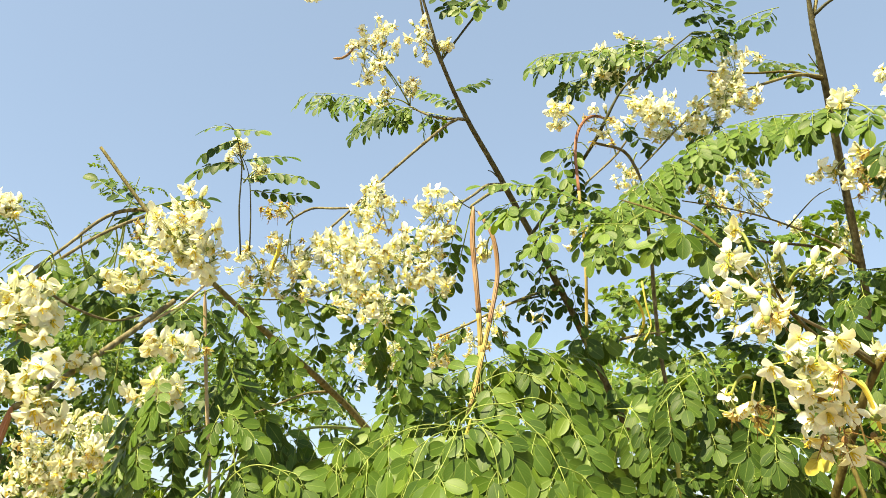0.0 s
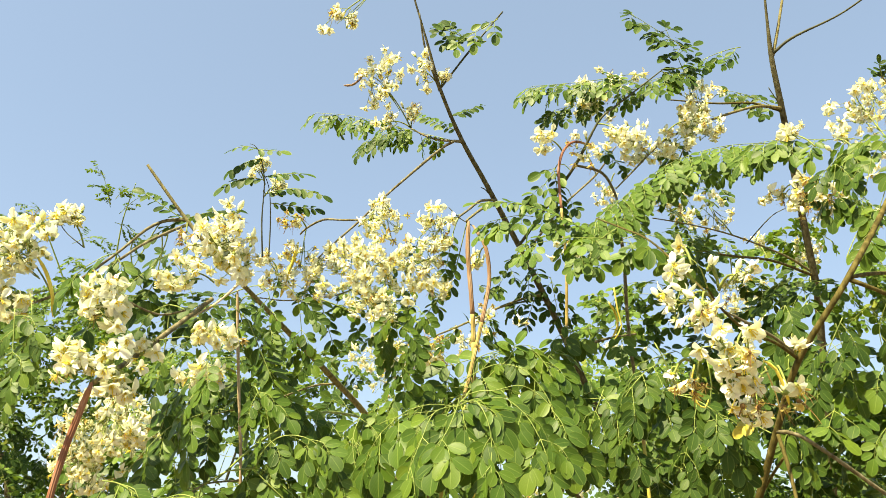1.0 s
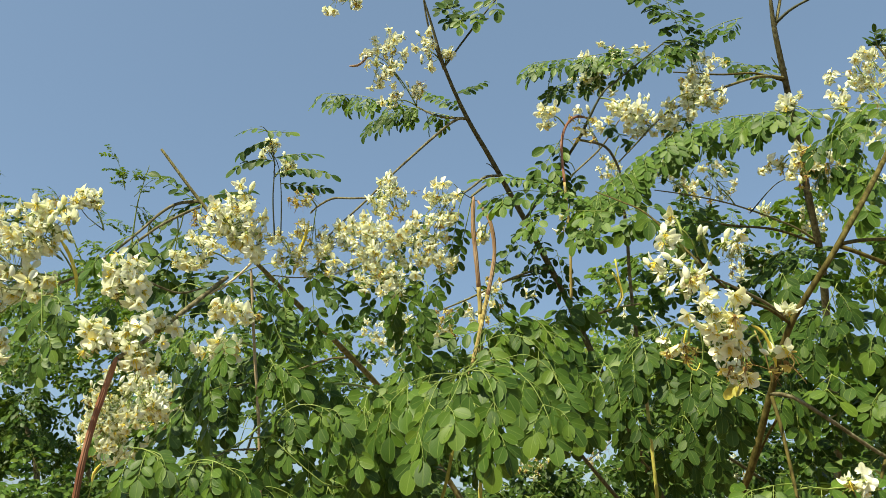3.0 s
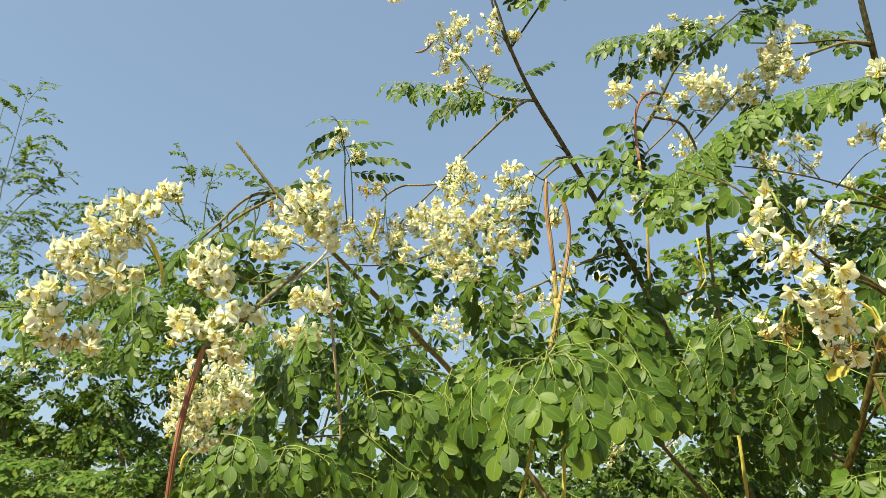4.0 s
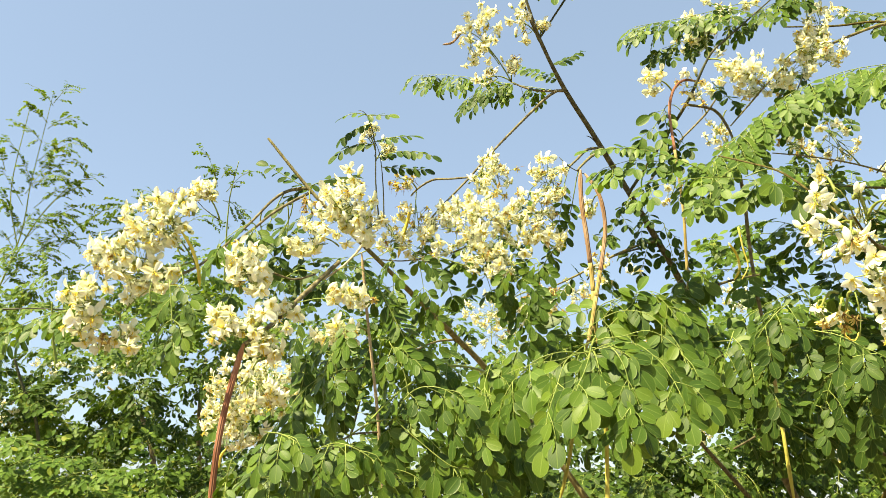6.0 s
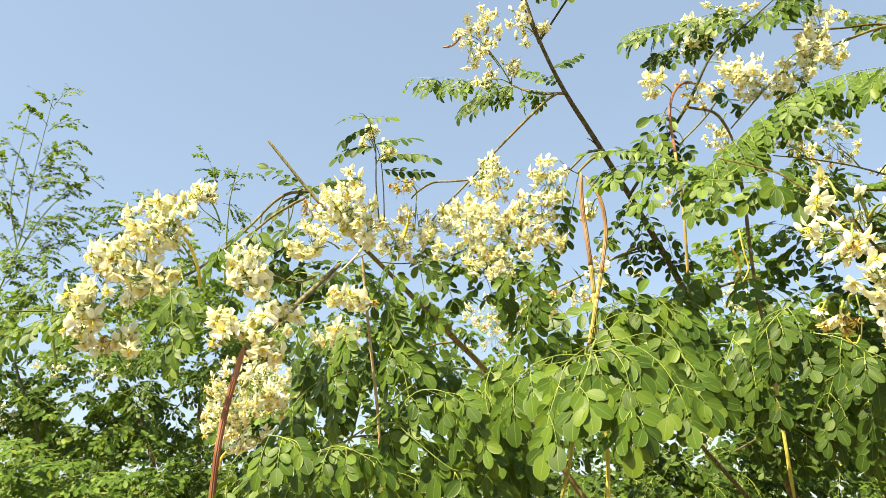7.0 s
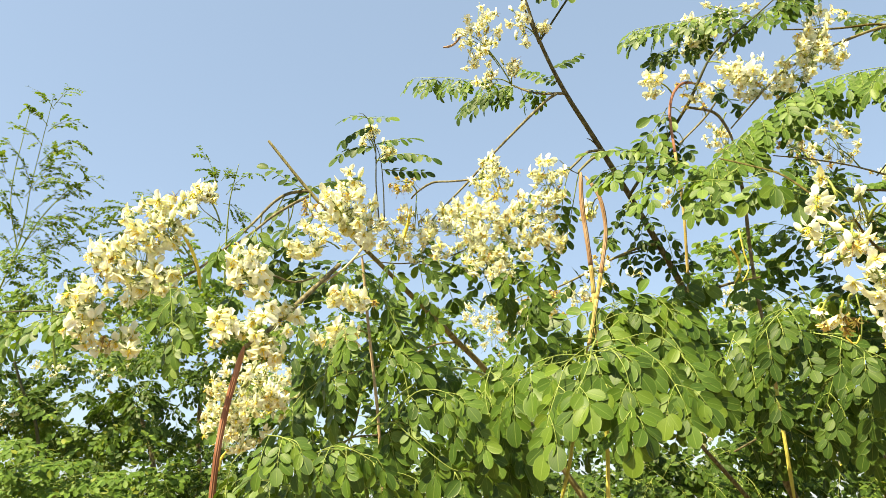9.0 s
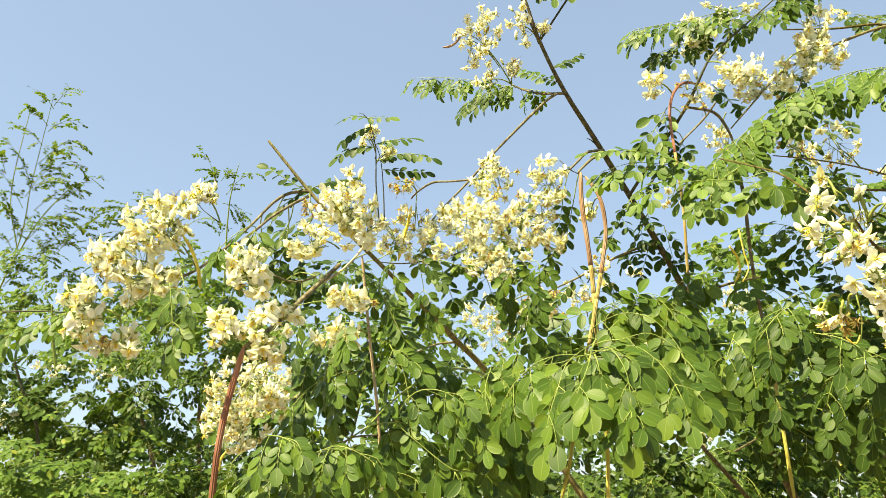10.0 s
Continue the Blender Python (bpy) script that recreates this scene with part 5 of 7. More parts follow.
leaf(main, (-0.29, 0.717, 1.773), (-0.298, 0.732, 1.732), 0.040, 0.02, 0, 0.35, 316, LEAF_DEEP_SHADE)
leaf(main, (-0.149, 0.841, 1.878), (-0.127, 0.86, 1.834), 0.047, 0.02, 0, 0.35, 317, LEAF_DEEP_SHADE)
leaf(main, (-0.238, 0.814, 1.872), (-0.224, 0.831, 1.828), 0.043, 0.02, 0, 0.35, 318, LEAF_DEEP_SHADE)
leaf(main, (-0.269, 0.785, 1.855), (-0.292, 0.791, 1.834), 0.037, 0.02, 0, 0.35, 319, LEAF_DEEP_SHADE)
leaf(main, (-0.087, 0.894, 1.951), (-0.11, 0.908, 1.908), 0.047, 0.018, 0, 0.25, 320)
leaf(main, (-0.054, 0.899, 1.947), (-0.039, 0.918, 1.9), 0.050, 0.018, 0, 0.25, 321)
leaf(main, (-0.013, 0.887, 1.932), (-0.027, 0.903, 1.886), 0.046, 0.018, 0, 0.25, 322)
leaf(main, (0.012, 0.886, 1.94), (0.031, 0.903, 1.902), 0.041, 0.018, 0, 0.25, 323)
leaf(main, (-0.131, 0.916, 1.939), (-0.15, 0.93, 1.899), 0.043, 0.018, 0, 0.25, 324)
leaf(main, (-0.08, 0.908, 1.916), (-0.065, 0.927, 1.869), 0.047, 0.018, 0, 0.25, 325)
leaf(main, (0.045, 0.845, 2.001), (0.035, 0.864, 1.948), 0.044, 0.018, 0, 0.25, 326)
leaf(main, (0.056, 0.855, 1.978), (0.043, 0.873, 1.925), 0.040, 0.018, 0, 0.25, 327)
leaf(main, (-0.002, 0.88, 2.01), (-0.016, 0.894, 1.971), 0.037, 0.018, 0, 0.25, 328)
leaf(main, (-0.157, 0.917, 1.959), (-0.176, 0.931, 1.918), 0.038, 0.018, 0, 0.25, 329)
leaf(main, (-0.036, 0.889, 1.979), (-0.054, 0.902, 1.94), 0.037, 0.018, 0, 0.25, 330)
leaf(main, (0.03, 0.875, 1.918), (0.008, 0.89, 1.872), 0.045, 0.018, 0, 0.25, 331)
leaf(main, (0.091, 0.941, 1.958), (0.121, 0.949, 1.942), 0.031, 0.018, 0, 0.25, 332)
leaf(main, (-0.209, 0.916, 1.951), (-0.219, 0.927, 1.918), 0.034, 0.018, 0, 0.25, 333)

spray(main, [(-0.253, 0.519, 1.624), (-0.232, 0.501, 1.620), (-0.211, 0.497, 1.608), (-0.200, 0.506, 1.586)], 0.03, 0.0145, 6, 3, 0.45, 608, LEAF)
spray(main, [(-0.215, 0.549, 1.612), (-0.190, 0.528, 1.615), (-0.165, 0.524, 1.605), (-0.146, 0.532, 1.587)], 0.032, 0.0145, 7, 3, 0.45, 609, LEAF)
spray(main, [(-0.288, 0.563, 1.614), (-0.294, 0.555, 1.604), (-0.300, 0.562, 1.585)], 0.028, 0.0145, 5, 3, 0.35, 610, LEAF)
foliage(main, (-0.447, 1.141, 1.720), (0.05, 0.06, 0.05), 4, 0.08, 0.08, 0.02, 651, LEAF, True, 0.45)
foliage(main, (-0.391, 1.179, 1.774), (0.05, 0.06, 0.05), 3, 0.08, 0.08, 0.02, 652, LEAF, True, 0.45)
foliage(main, (-0.330, 1.127, 1.643), (0.08, 0.06, 0.04), 4, 0.08, 0.08, 0.02, 653, LEAF_DEEP_SHADE, True, 0.45)
spray(main, [(-0.212, 0.623, 1.756), (-0.220, 0.621, 1.732), (-0.223, 0.621, 1.702), (-0.223, 0.631, 1.675)], 0.036, 0.0165, 6, 3, 0.3, 661, LEAF)
spray(main, [(-0.169, 0.648, 1.731), (-0.155, 0.648, 1.706), (-0.148, 0.649, 1.677), (-0.148, 0.657, 1.655)], 0.038, 0.0165, 6, 3, 0.3, 662, LEAF)
spray(main, [(-0.133, 0.638, 1.680), (-0.107, 0.631, 1.676), (-0.084, 0.630, 1.656), (-0.074, 0.641, 1.629)], 0.04, 0.0175, 6, 3, 0.45, 663, LEAF)
branch(main, [(0.245, 0.755, 1.890), (0.251, 0.766, 1.862), (0.256, 0.773, 1.845), (0.248, 0.779, 1.830)], [0.0011, 0.0010, 0.0008, 0.0007], POD_YELLOW, "tendril", 6)

# the branching tree beside it
side = tree_at(0.26, 1.17, "moringa tree with a brown forked stem and large cream flowers", "moringa trees")
branch(side, [(0.265, 1.166, -0.05), (0.282, 1.061, 0.935), (0.305, 0.919, 1.375), (0.34, 0.708, 1.584), (0.346, 0.671, 1.62), (0.357, 0.619, 1.694), (0.361, 0.564, 1.749), (0.401, 0.522, 1.82), (0.491, 0.556, 1.931), (0.554, 0.604, 2.013), (0.574, 0.605, 2.114), (0.591, 0.596, 2.215), (0.609, 0.584, 2.321)], [0.0104, 0.0064, 0.0050, 0.0040, 0.0037, 0.0033, 0.0031, 0.0028, 0.0029, 0.0028, 0.0019, 0.0018, 0.0018], BARK_RED, "trunk")
branch(side, [(0.402, 0.522, 1.819), (0.441, 0.545, 1.833), (0.506, 0.586, 1.852), (0.637, 0.669, 1.887), (0.815, 0.745, 1.929)], [0.0020, 0.0019, 0.0018, 0.0020, 0.0018], BARK_RED)
branch(side, [(0.402, 0.523, 1.817), (0.424, 0.524, 1.809), (0.47, 0.536, 1.796), (0.512, 0.549, 1.781), (0.567, 0.567, 1.779)], [0.0023, 0.0020, 0.0020, 0.0020, 0.0017], BARK_RED)
branch(side, [(0.554, 0.605, 2.011), (0.587, 0.616, 2.031), (0.624, 0.627, 2.048), (0.725, 0.641, 2.073)], [0.0024, 0.0023, 0.0021, 0.0017], BARK_TAN)
branch(side, [(0.356, 0.62, 1.691), (0.372, 0.61, 1.686), (0.405, 0.615, 1.667), (0.471, 0.635, 1.63), (0.526, 0.658, 1.615), (0.602, 0.685, 1.584)], [0.0021, 0.0020, 0.0020, 0.0019, 0.0016, 0.0015], BARK_TAN)
branch(side, [(0.353, 0.612, 1.686), (0.348, 0.593, 1.652), (0.344, 0.579, 1.608), (0.337, 0.561, 1.572)], [0.0020, 0.0018, 0.0017, 0.0015], BARK_RED)
branch(side, [(0.363, 0.63, 1.666), (0.37, 0.678, 1.651), (0.382, 0.739, 1.632)], [0.0014, 0.0015, 0.0014], BARK_RED)
branch(side, [(0.472, 0.636, 1.627), (0.463, 0.632, 1.613), (0.453, 0.628, 1.596)], [0.0019, 0.0017, 0.0013], BARK_RED)
branch(side, [(0.361, 0.564, 1.75), (0.329, 0.542, 1.759), (0.291, 0.512, 1.759), (0.246, 0.461, 1.762), (0.221, 0.428, 1.768)], [0.0020, 0.0016, 0.0014, 0.0011, 0.0008], BARK_RED)
branch(side, [(0.358, 0.562, 1.755), (0.33, 0.549, 1.768), (0.294, 0.527, 1.775), (0.27, 0.507, 1.776)], [0.0017, 0.0015, 0.0013, 0.0009], BARK_TAN)
branch(side, [(0.246, 0.461, 1.762), (0.23, 0.48, 1.798), (0.209, 0.507, 1.843), (0.199, 0.549, 1.875), (0.196, 0.636, 1.929)], [0.0010, 0.0011, 0.0010, 0.0009, 0.0008], BARK_RED)
branch(side, [(0.235, 0.452, 1.759), (0.216, 0.423, 1.781), (0.208, 0.421, 1.79)], [0.0007, 0.0005, 0.0004], CALYX)
branch(side, [(0.564, 0.603, 2.069), (0.553, 0.593, 2.095), (0.542, 0.589, 2.108)], [0.0014, 0.0012, 0.0008], BARK_GREEN)
branch(side, [(0.553, 0.593, 2.095), (0.556, 0.586, 2.112)], [0.0010, 0.0008], BARK_GREEN)
branch(side, [(0.512, 0.549, 1.781), (0.506, 0.525, 1.789), (0.498, 0.503, 1.792)], [0.0010, 0.0008, 0.0006], BARK_GREEN)
pod(side, [(0.557, 0.603, 2.016), (0.578, 0.609, 1.995), (0.603, 0.618, 1.968), (0.619, 0.629, 1.936), (0.625, 0.647, 1.891), (0.629, 0.664, 1.846)], 0.0025, POD_RED, label="curved red-brown seed pod")
pod(side, [(0.265, 0.445, 1.715), (0.275, 0.447, 1.709), (0.283, 0.453, 1.693), (0.286, 0.457, 1.683)], 0.0011, POD_YELLOW, label="short yellow pod")
cluster(side, (0.207, 0.435, 1.807), (0.002, 0.001, 0.002), 1, (0.209, 0.422, 1.785), 0.017, 334, near=True, wilted=0, buds=0)
cluster(side, (0.195, 0.425, 1.781), (0.008, 0.005, 0.007), 3, (0.211, 0.427, 1.772), 0.017, 335, near=True, wilted=0, buds=0.2)
cluster(side, (0.225, 0.421, 1.786), (0.007, 0.005, 0.006), 2, (0.23, 0.427, 1.768), 0.017, 336, near=True, wilted=0, buds=1)
cluster(side, (0.239, 0.404, 1.771), (0.015, 0.011, 0.007), 6, (0.23, 0.428, 1.766), 0.017, 337, near=True, wilted=0, buds=0.6)
cluster(side, (0.194, 0.417, 1.748), (0.023, 0.016, 0.014), 16, (0.221, 0.43, 1.763), 0.017, 338, near=True, wilted=0.08, buds=0.2)
cluster(side, (0.201, 0.398, 1.74), (0.008, 0.009, 0.012), 6, (0.221, 0.43, 1.763), 0.017, 339, near=True, wilted=0.5, buds=0.2)
cluster(side, (0.216, 0.388, 1.708), (0.024, 0.017, 0.014), 19, (0.283, 0.494, 1.753), 0.017, 340, near=True, wilted=0.08, buds=0.1)
cluster(side, (0.223, 0.405, 1.69), (0.017, 0.012, 0.009), 9, (0.284, 0.497, 1.745), 0.018, 341, near=True, wilted=0.5, buds=0.2)
cluster(side, (0.246, 0.44, 1.678), (0.015, 0.011, 0.014), 10, (0.278, 0.467, 1.712), 0.018, 342, near=True, wilted=0.25, buds=0.2)
cluster(side, (0.287, 0.454, 1.689), (0.009, 0.011, 0.016), 7, (0.296, 0.484, 1.721), 0.018, 343, near=True, wilted=0.3, buds=0.2)
cluster(side, (0.33, 0.51, 1.755), (0.006, 0.005, 0.007), 2, (0.353, 0.553, 1.752), 0.018, 344, near=True, wilted=0, buds=0)
cluster(side, (0.194, 0.457, 1.701), (0.005, 0.005, 0.008), 3, (0.209, 0.45, 1.715), 0.015, 345, near=True, wilted=0.3, buds=0.2)
cluster(side, (0.214, 0.458, 1.696), (0.009, 0.007, 0.008), 4, (0.218, 0.449, 1.715), 0.015, 346, near=True, wilted=0.9, buds=0.2)
cluster(side, (0.44, 0.398, 1.851), (0.011, 0.015, 0.022), 8, (0.514, 0.463, 1.889), 0.017, 347, near=True, wilted=0, buds=0.2)
cluster(side, (0.47, 0.454, 1.813), (0.01, 0.011, 0.016), 7, (0.587, 0.58, 1.849), 0.017, 348, near=True, wilted=0, buds=0.2)
cluster(side, (0.375, 0.516, 1.596), (0.017, 0.012, 0.01), 8, (0.454, 0.622, 1.612), 0.018, 349, near=True, wilted=0.2, buds=0.2)
cluster(side, (0.581, 0.715, 1.784), (0.006, 0.004, 0.006), 1, (0.553, 0.618, 1.762), 0.019, 350, near=True, wilted=0.08, buds=0.2)
cluster(side, (0.563, 0.624, 1.744), (0.009, 0.006, 0.008), 2, (0.544, 0.578, 1.757), 0.019, 351, near=True, wilted=0.08, buds=0.2)
cluster(side, (0.519, 0.735, 2.017), (0.033, 0.023, 0.033), 45, (0.498, 0.723, 2.053), 0.019, 352, near=True, wilted=0.45, buds=0.2)
cluster(side, (0.512, 0.747, 2.125), (0.021, 0.015, 0.016), 8, (0.521, 0.709, 2.082), 0.019, 353, near=True, wilted=0.08, buds=0.2)
cluster(side, (0.495, 0.782, 2.039), (0.021, 0.015, 0.013), 8, (0.499, 0.728, 2.038), 0.019, 354, near=True, wilted=0.4, buds=0.2)
cluster(side, (0.703, 0.845, 2.244), (0.049, 0.034, 0.049), 39, (0.691, 0.785, 2.126), 0.019, 355, near=True, wilted=0.08, buds=0.2)
cluster(side, (0.78, 0.875, 2.286), (0.039, 0.027, 0.039), 21, (0.699, 0.778, 2.142), 0.019, 356, near=True, wilted=0.08, buds=0.2)
cluster(side, (0.833, 0.867, 2.295), (0.049, 0.034, 0.049), 33, (0.7, 0.781, 2.134), 0.019, 357, near=True, wilted=0.08, buds=0.2)
cluster(side, (0.779, 0.851, 2.213), (0.028, 0.02, 0.028), 15, (0.7, 0.784, 2.126), 0.019, 358, near=True, wilted=0.08, buds=0.2)
cluster(side, (0.706, 0.874, 2.169), (0.028, 0.024, 0.034), 14, (0.665, 0.781, 2.142), 0.019, 359, near=True, wilted=0.08, buds=0.2)
cluster(side, (0.605, 0.784, 2.146), (0.022, 0.016, 0.021), 10, (0.576, 0.707, 2.075), 0.019, 360, near=True, wilted=0.08, buds=0.2)
branch(side, [(0.625, 0.709, 2.06), (0.747, 0.8, 2.211), (0.838, 0.86, 2.313), (0.888, 0.863, 2.348)], [0.0014, 0.0013, 0.0011, 0.0009], TWIG_DARK)
spray(side, [(0.61, 0.687, 2.064), (0.575, 0.701, 2.091), (0.538, 0.721, 2.101), (0.508, 0.741, 2.114), (0.476, 0.763, 2.12)], 0.052, 0.0202, 11, 3, 0.6, 361, LEAF, slim=0.9, start=0.08)
spray(side, [(0.575, 0.704, 2.082), (0.554, 0.71, 2.071), (0.534, 0.72, 2.052)], 0.043, 0.019, 2, 3, 0.4, 374, LEAF_DEEP_SHADE)
spray(side, [(0.583, 0.662, 2.079), (0.562, 0.668, 2.069), (0.541, 0.676, 2.051)], 0.037, 0.019, 2, 3, 0.4, 375)
spray(side, [(0.546, 0.643, 2.027), (0.54, 0.652, 2.003), (0.535, 0.662, 1.98)], 0.040, 0.019, 2, 3, 0.4, 376)
spray(side, [(0.519, 0.674, 2.035), (0.517, 0.681, 2.017), (0.515, 0.689, 1.999)], 0.036, 0.019, 2, 3, 0.4, 377, LEAF_DEEP_SHADE)
spray(side, [(0.543, 0.646, 1.964), (0.536, 0.653, 1.947), (0.529, 0.661, 1.931)], 0.026, 0.019, 2, 3, 0.4, 378)
spray(side, [(0.619, 0.619, 2.016), (0.591, 0.621, 2.018), (0.563, 0.626, 2.011)], 0.026, 0.019, 2, 3, 0.4, 379)
leaf(side, (0.611, 0.614, 2.03), (0.647, 0.614, 2.023), 0.035, 0.017, 0, 0.4, 380)
spray(side, [(0.477, 0.663, 1.827), (0.465, 0.675, 1.8), (0.454, 0.687, 1.772)], 0.042, 0.019, 3, 3, 0.4, 381, LEAF_DEEP_SHADE)
spray(side, [(0.47, 0.667, 1.821), (0.478, 0.676, 1.796), (0.487, 0.685, 1.771)], 0.037, 0.019, 3, 3, 0.4, 382)
spray(side, [(0.506, 0.647, 1.809), (0.514, 0.659, 1.777), (0.522, 0.67, 1.746)], 0.045, 0.019, 3, 3, 0.4, 383)
spray(side, [(0.544, 0.658, 1.827), (0.561, 0.665, 1.806), (0.578, 0.672, 1.784)], 0.046, 0.019, 3, 3, 0.4, 384)
spray(side, [(0.526, 0.692, 1.853), (0.545, 0.696, 1.839), (0.565, 0.7, 1.826)], 0.039, 0.019, 2, 3, 0.4, 385)
spray(side, [(0.559, 0.647, 1.796), (0.579, 0.654, 1.774), (0.599, 0.662, 1.752)], 0.041, 0.019, 3, 3, 0.4, 386)
spray(side, [(0.434, 0.7, 1.853), (0.43, 0.706, 1.84), (0.426, 0.711, 1.826)], 0.026, 0.019, 2, 3, 0.4, 387, LEAF_DEEP_SHADE)
spray(side, [(0.416, 0.705, 1.71), (0.422, 0.709, 1.699), (0.428, 0.712, 1.689)], 0.029, 0.019, 2, 3, 0.4, 388)
spray(side, [(0.655, 0.738, 1.765), (0.61, 0.746, 1.754), (0.566, 0.762, 1.723)], 0.049, 0.019, 4, 3, 0.4, 389)
spray(side, [(0.635, 0.693, 1.721), (0.608, 0.701, 1.706), (0.582, 0.716, 1.674)], 0.046, 0.019, 3, 3, 0.4, 390)
leaf(side, (0.662, 0.778, 1.745), (0.59, 0.806, 1.689), 0.067, 0.017, 0.006, 0.4, 391)
spray(side, [(0.382, 0.592, 1.594), (0.346, 0.593, 1.6), (0.311, 0.598, 1.594)], 0.020, 0.019, 4, 3, 0.4, 392)
leaf(side, (0.371, 0.571, 1.594), (0.419, 0.568, 1.593), 0.025, 0.024, 0.002, 0.4, 393)
leaf(side, (0.265, 0.483, 1.675), (0.261, 0.485, 1.672), 0.006, 0.011, 0, 0.2, 394, LEAF_YELLOW)
leaf(side, (0.608, 0.692, 1.7), (0.629, 0.697, 1.685), 0.016, 0.023, 0, 0.4, 395, LEAF_YELLOW)
foliage(side, (0.566, 0.909, 1.976), (0.054, 0.08, 0.027), 4, 0.1, 0.09, 0.021, 396, LEAF_DEEP_SHADE, True, 0.45)
foliage(side, (0.639, 0.891, 1.817), (0.093, 0.1, 0.068), 6, 0.1, 0.09, 0.022, 397, LEAF, True, 0.45)
foliage(side, (0.711, 0.849, 1.825), (0.049, 0.1, 0.091), 6, 0.1, 0.09, 0.022, 398, LEAF, True, 0.45)
foliage(side, (0.556, 0.928, 1.798), (0.052, 0.1, 0.078), 7, 0.1, 0.09, 0.022, 399, LEAF_DEEP_SHADE, True, 0.45)
foliage(side, (0.714, 0.946, 1.718), (0.078, 0.1, 0.043), 7, 0.1, 0.09, 0.021, 400, LEAF, True, 0.45)
foliage(side, (0.636, 1.059, 1.724), (0.075, 0.12, 0.056), 7, 0.1, 0.09, 0.021, 401, LEAF_DEEP_SHADE, True, 0.45)
leaf(side, (0.543, 0.589, 2.107), (0.536, 0.584, 2.12), 0.010, 0.01, 0, 0, 402, LEAF_DEEP_SHADE)
leaf(side, (0.545, 0.59, 2.105), (0.549, 0.584, 2.119), 0.010, 0.01, 0, 0, 403, LEAF_DEEP_SHADE)
leaf(side, (0.556, 0.586, 2.111), (0.56, 0.582, 2.121), 0.010, 0.01, 0, 0, 404, LEAF_DEEP_SHADE)
leaf(side, (0.551, 0.588, 2.107), (0.553, 0.585, 2.116), 0.010, 0.01, 0, 0, 405, LEAF_DEEP_SHADE)
leaf(side, (0.541, 0.589, 2.107), (0.534, 0.588, 2.112), 0.010, 0.01, 0, 0, 406, LEAF_DEEP_SHADE)
# inner leaves, their shade darkened into the blade colour
spray(side, [(0.253, 0.614, 1.725), (0.271, 0.598, 1.715), (0.287, 0.585, 1.696), (0.302, 0.596, 1.672)], 0.038, 0.0165, 7, 4, 0.5, 601, LEAF_DEEP_SHADE)
spray(side, [(0.277, 0.699, 1.733), (0.249, 0.691, 1.719), (0.236, 0.698, 1.696), (0.234, 0.718, 1.672)], 0.04, 0.017, 7, 4, 0.35, 602, LEAF_DEEP_SHADE)
spray(side, [(0.303, 0.669, 1.707), (0.286, 0.662, 1.692), (0.278, 0.669, 1.670), (0.280, 0.687, 1.653)], 0.034, 0.0155, 6, 4, 0.35, 603, LEAF_DEEP_SHADE)
spray(side, [(0.309, 0.631, 1.694), (0.300, 0.630, 1.667), (0.299, 0.649, 1.643)], 0.034, 0.0165, 6, 3, 0.35, 604, LEAF_DEEP_SHADE)
spray(side, [(0.220, 0.749, 1.758), (0.206, 0.749, 1.726), (0.200, 0.770, 1.697)], 0.04, 0.018, 6, 3, 0.35, 605, LEAF_DEEP_SHADE)
spray(side, [(0.271, 0.703, 1.778), (0.251, 0.696, 1.764), (0.232, 0.703, 1.741), (0.225, 0.721, 1.719)], 0.045, 0.018, 6, 4, 0.4, 606, LEAF_DEEP_SHADE)
spray(side, [(0.292, 0.745, 1.672), (0.313, 0.740, 1.662), (0.336, 0.750, 1.642)], 0.04, 0.017, 6, 4, 0.4, 607, LEAF_DEEP_SHADE)
branch(side, [(0.220, 0.470, 1.717), (0.218, 0.476, 1.703), (0.222, 0.481, 1.689), (0.229, 0.482, 1.685), (0.232, 0.480, 1.691)], [0.0008, 0.0007, 0.0007, 0.0006, 0.0005], POD_YELLOW, "tendril", 6)
branch(side, [(0.234, 0.477, 1.723), (0.238, 0.484, 1.705), (0.237, 0.491, 1.689)], [0.0006, 0.0005, 0.0004], RACHIS, "tendril", 6)
branch(side, [(0.302, 0.489, 1.707), (0.313, 0.490, 1.702), (0.320, 0.492, 1.695), (0.316, 0.495, 1.689), (0.309, 0.494, 1.692)], [0.0009, 0.0008, 0.0007, 0.0007, 0.0006], POD_OCHRE, "tendril", 6)
branch(side, [(0.267, 0.494, 1.703), (0.260, 0.499, 1.691), (0.264, 0.503, 1.680)], [0.0007, 0.0006, 0.0005], POD_YELLOW, "tendril", 6)
branch(side, [(0.286, 0.485, 1.721), (0.296, 0.493, 1.698), (0.301, 0.500, 1.679)], [0.0007, 0.0006, 0.0005], POD_OCHRE, "tendril", 6)
branch(side, [(0.201, 0.504, 1.745), (0.212, 0.510, 1.726), (0.212, 0.516, 1.712)], [0.0006, 0.0005, 0.0004], RACHIS, "tendril", 6)

# the tall stem behind
tall = tree_at(0.95, 1.67, "moringa tree with a tall upright forked stem", "moringa trees")
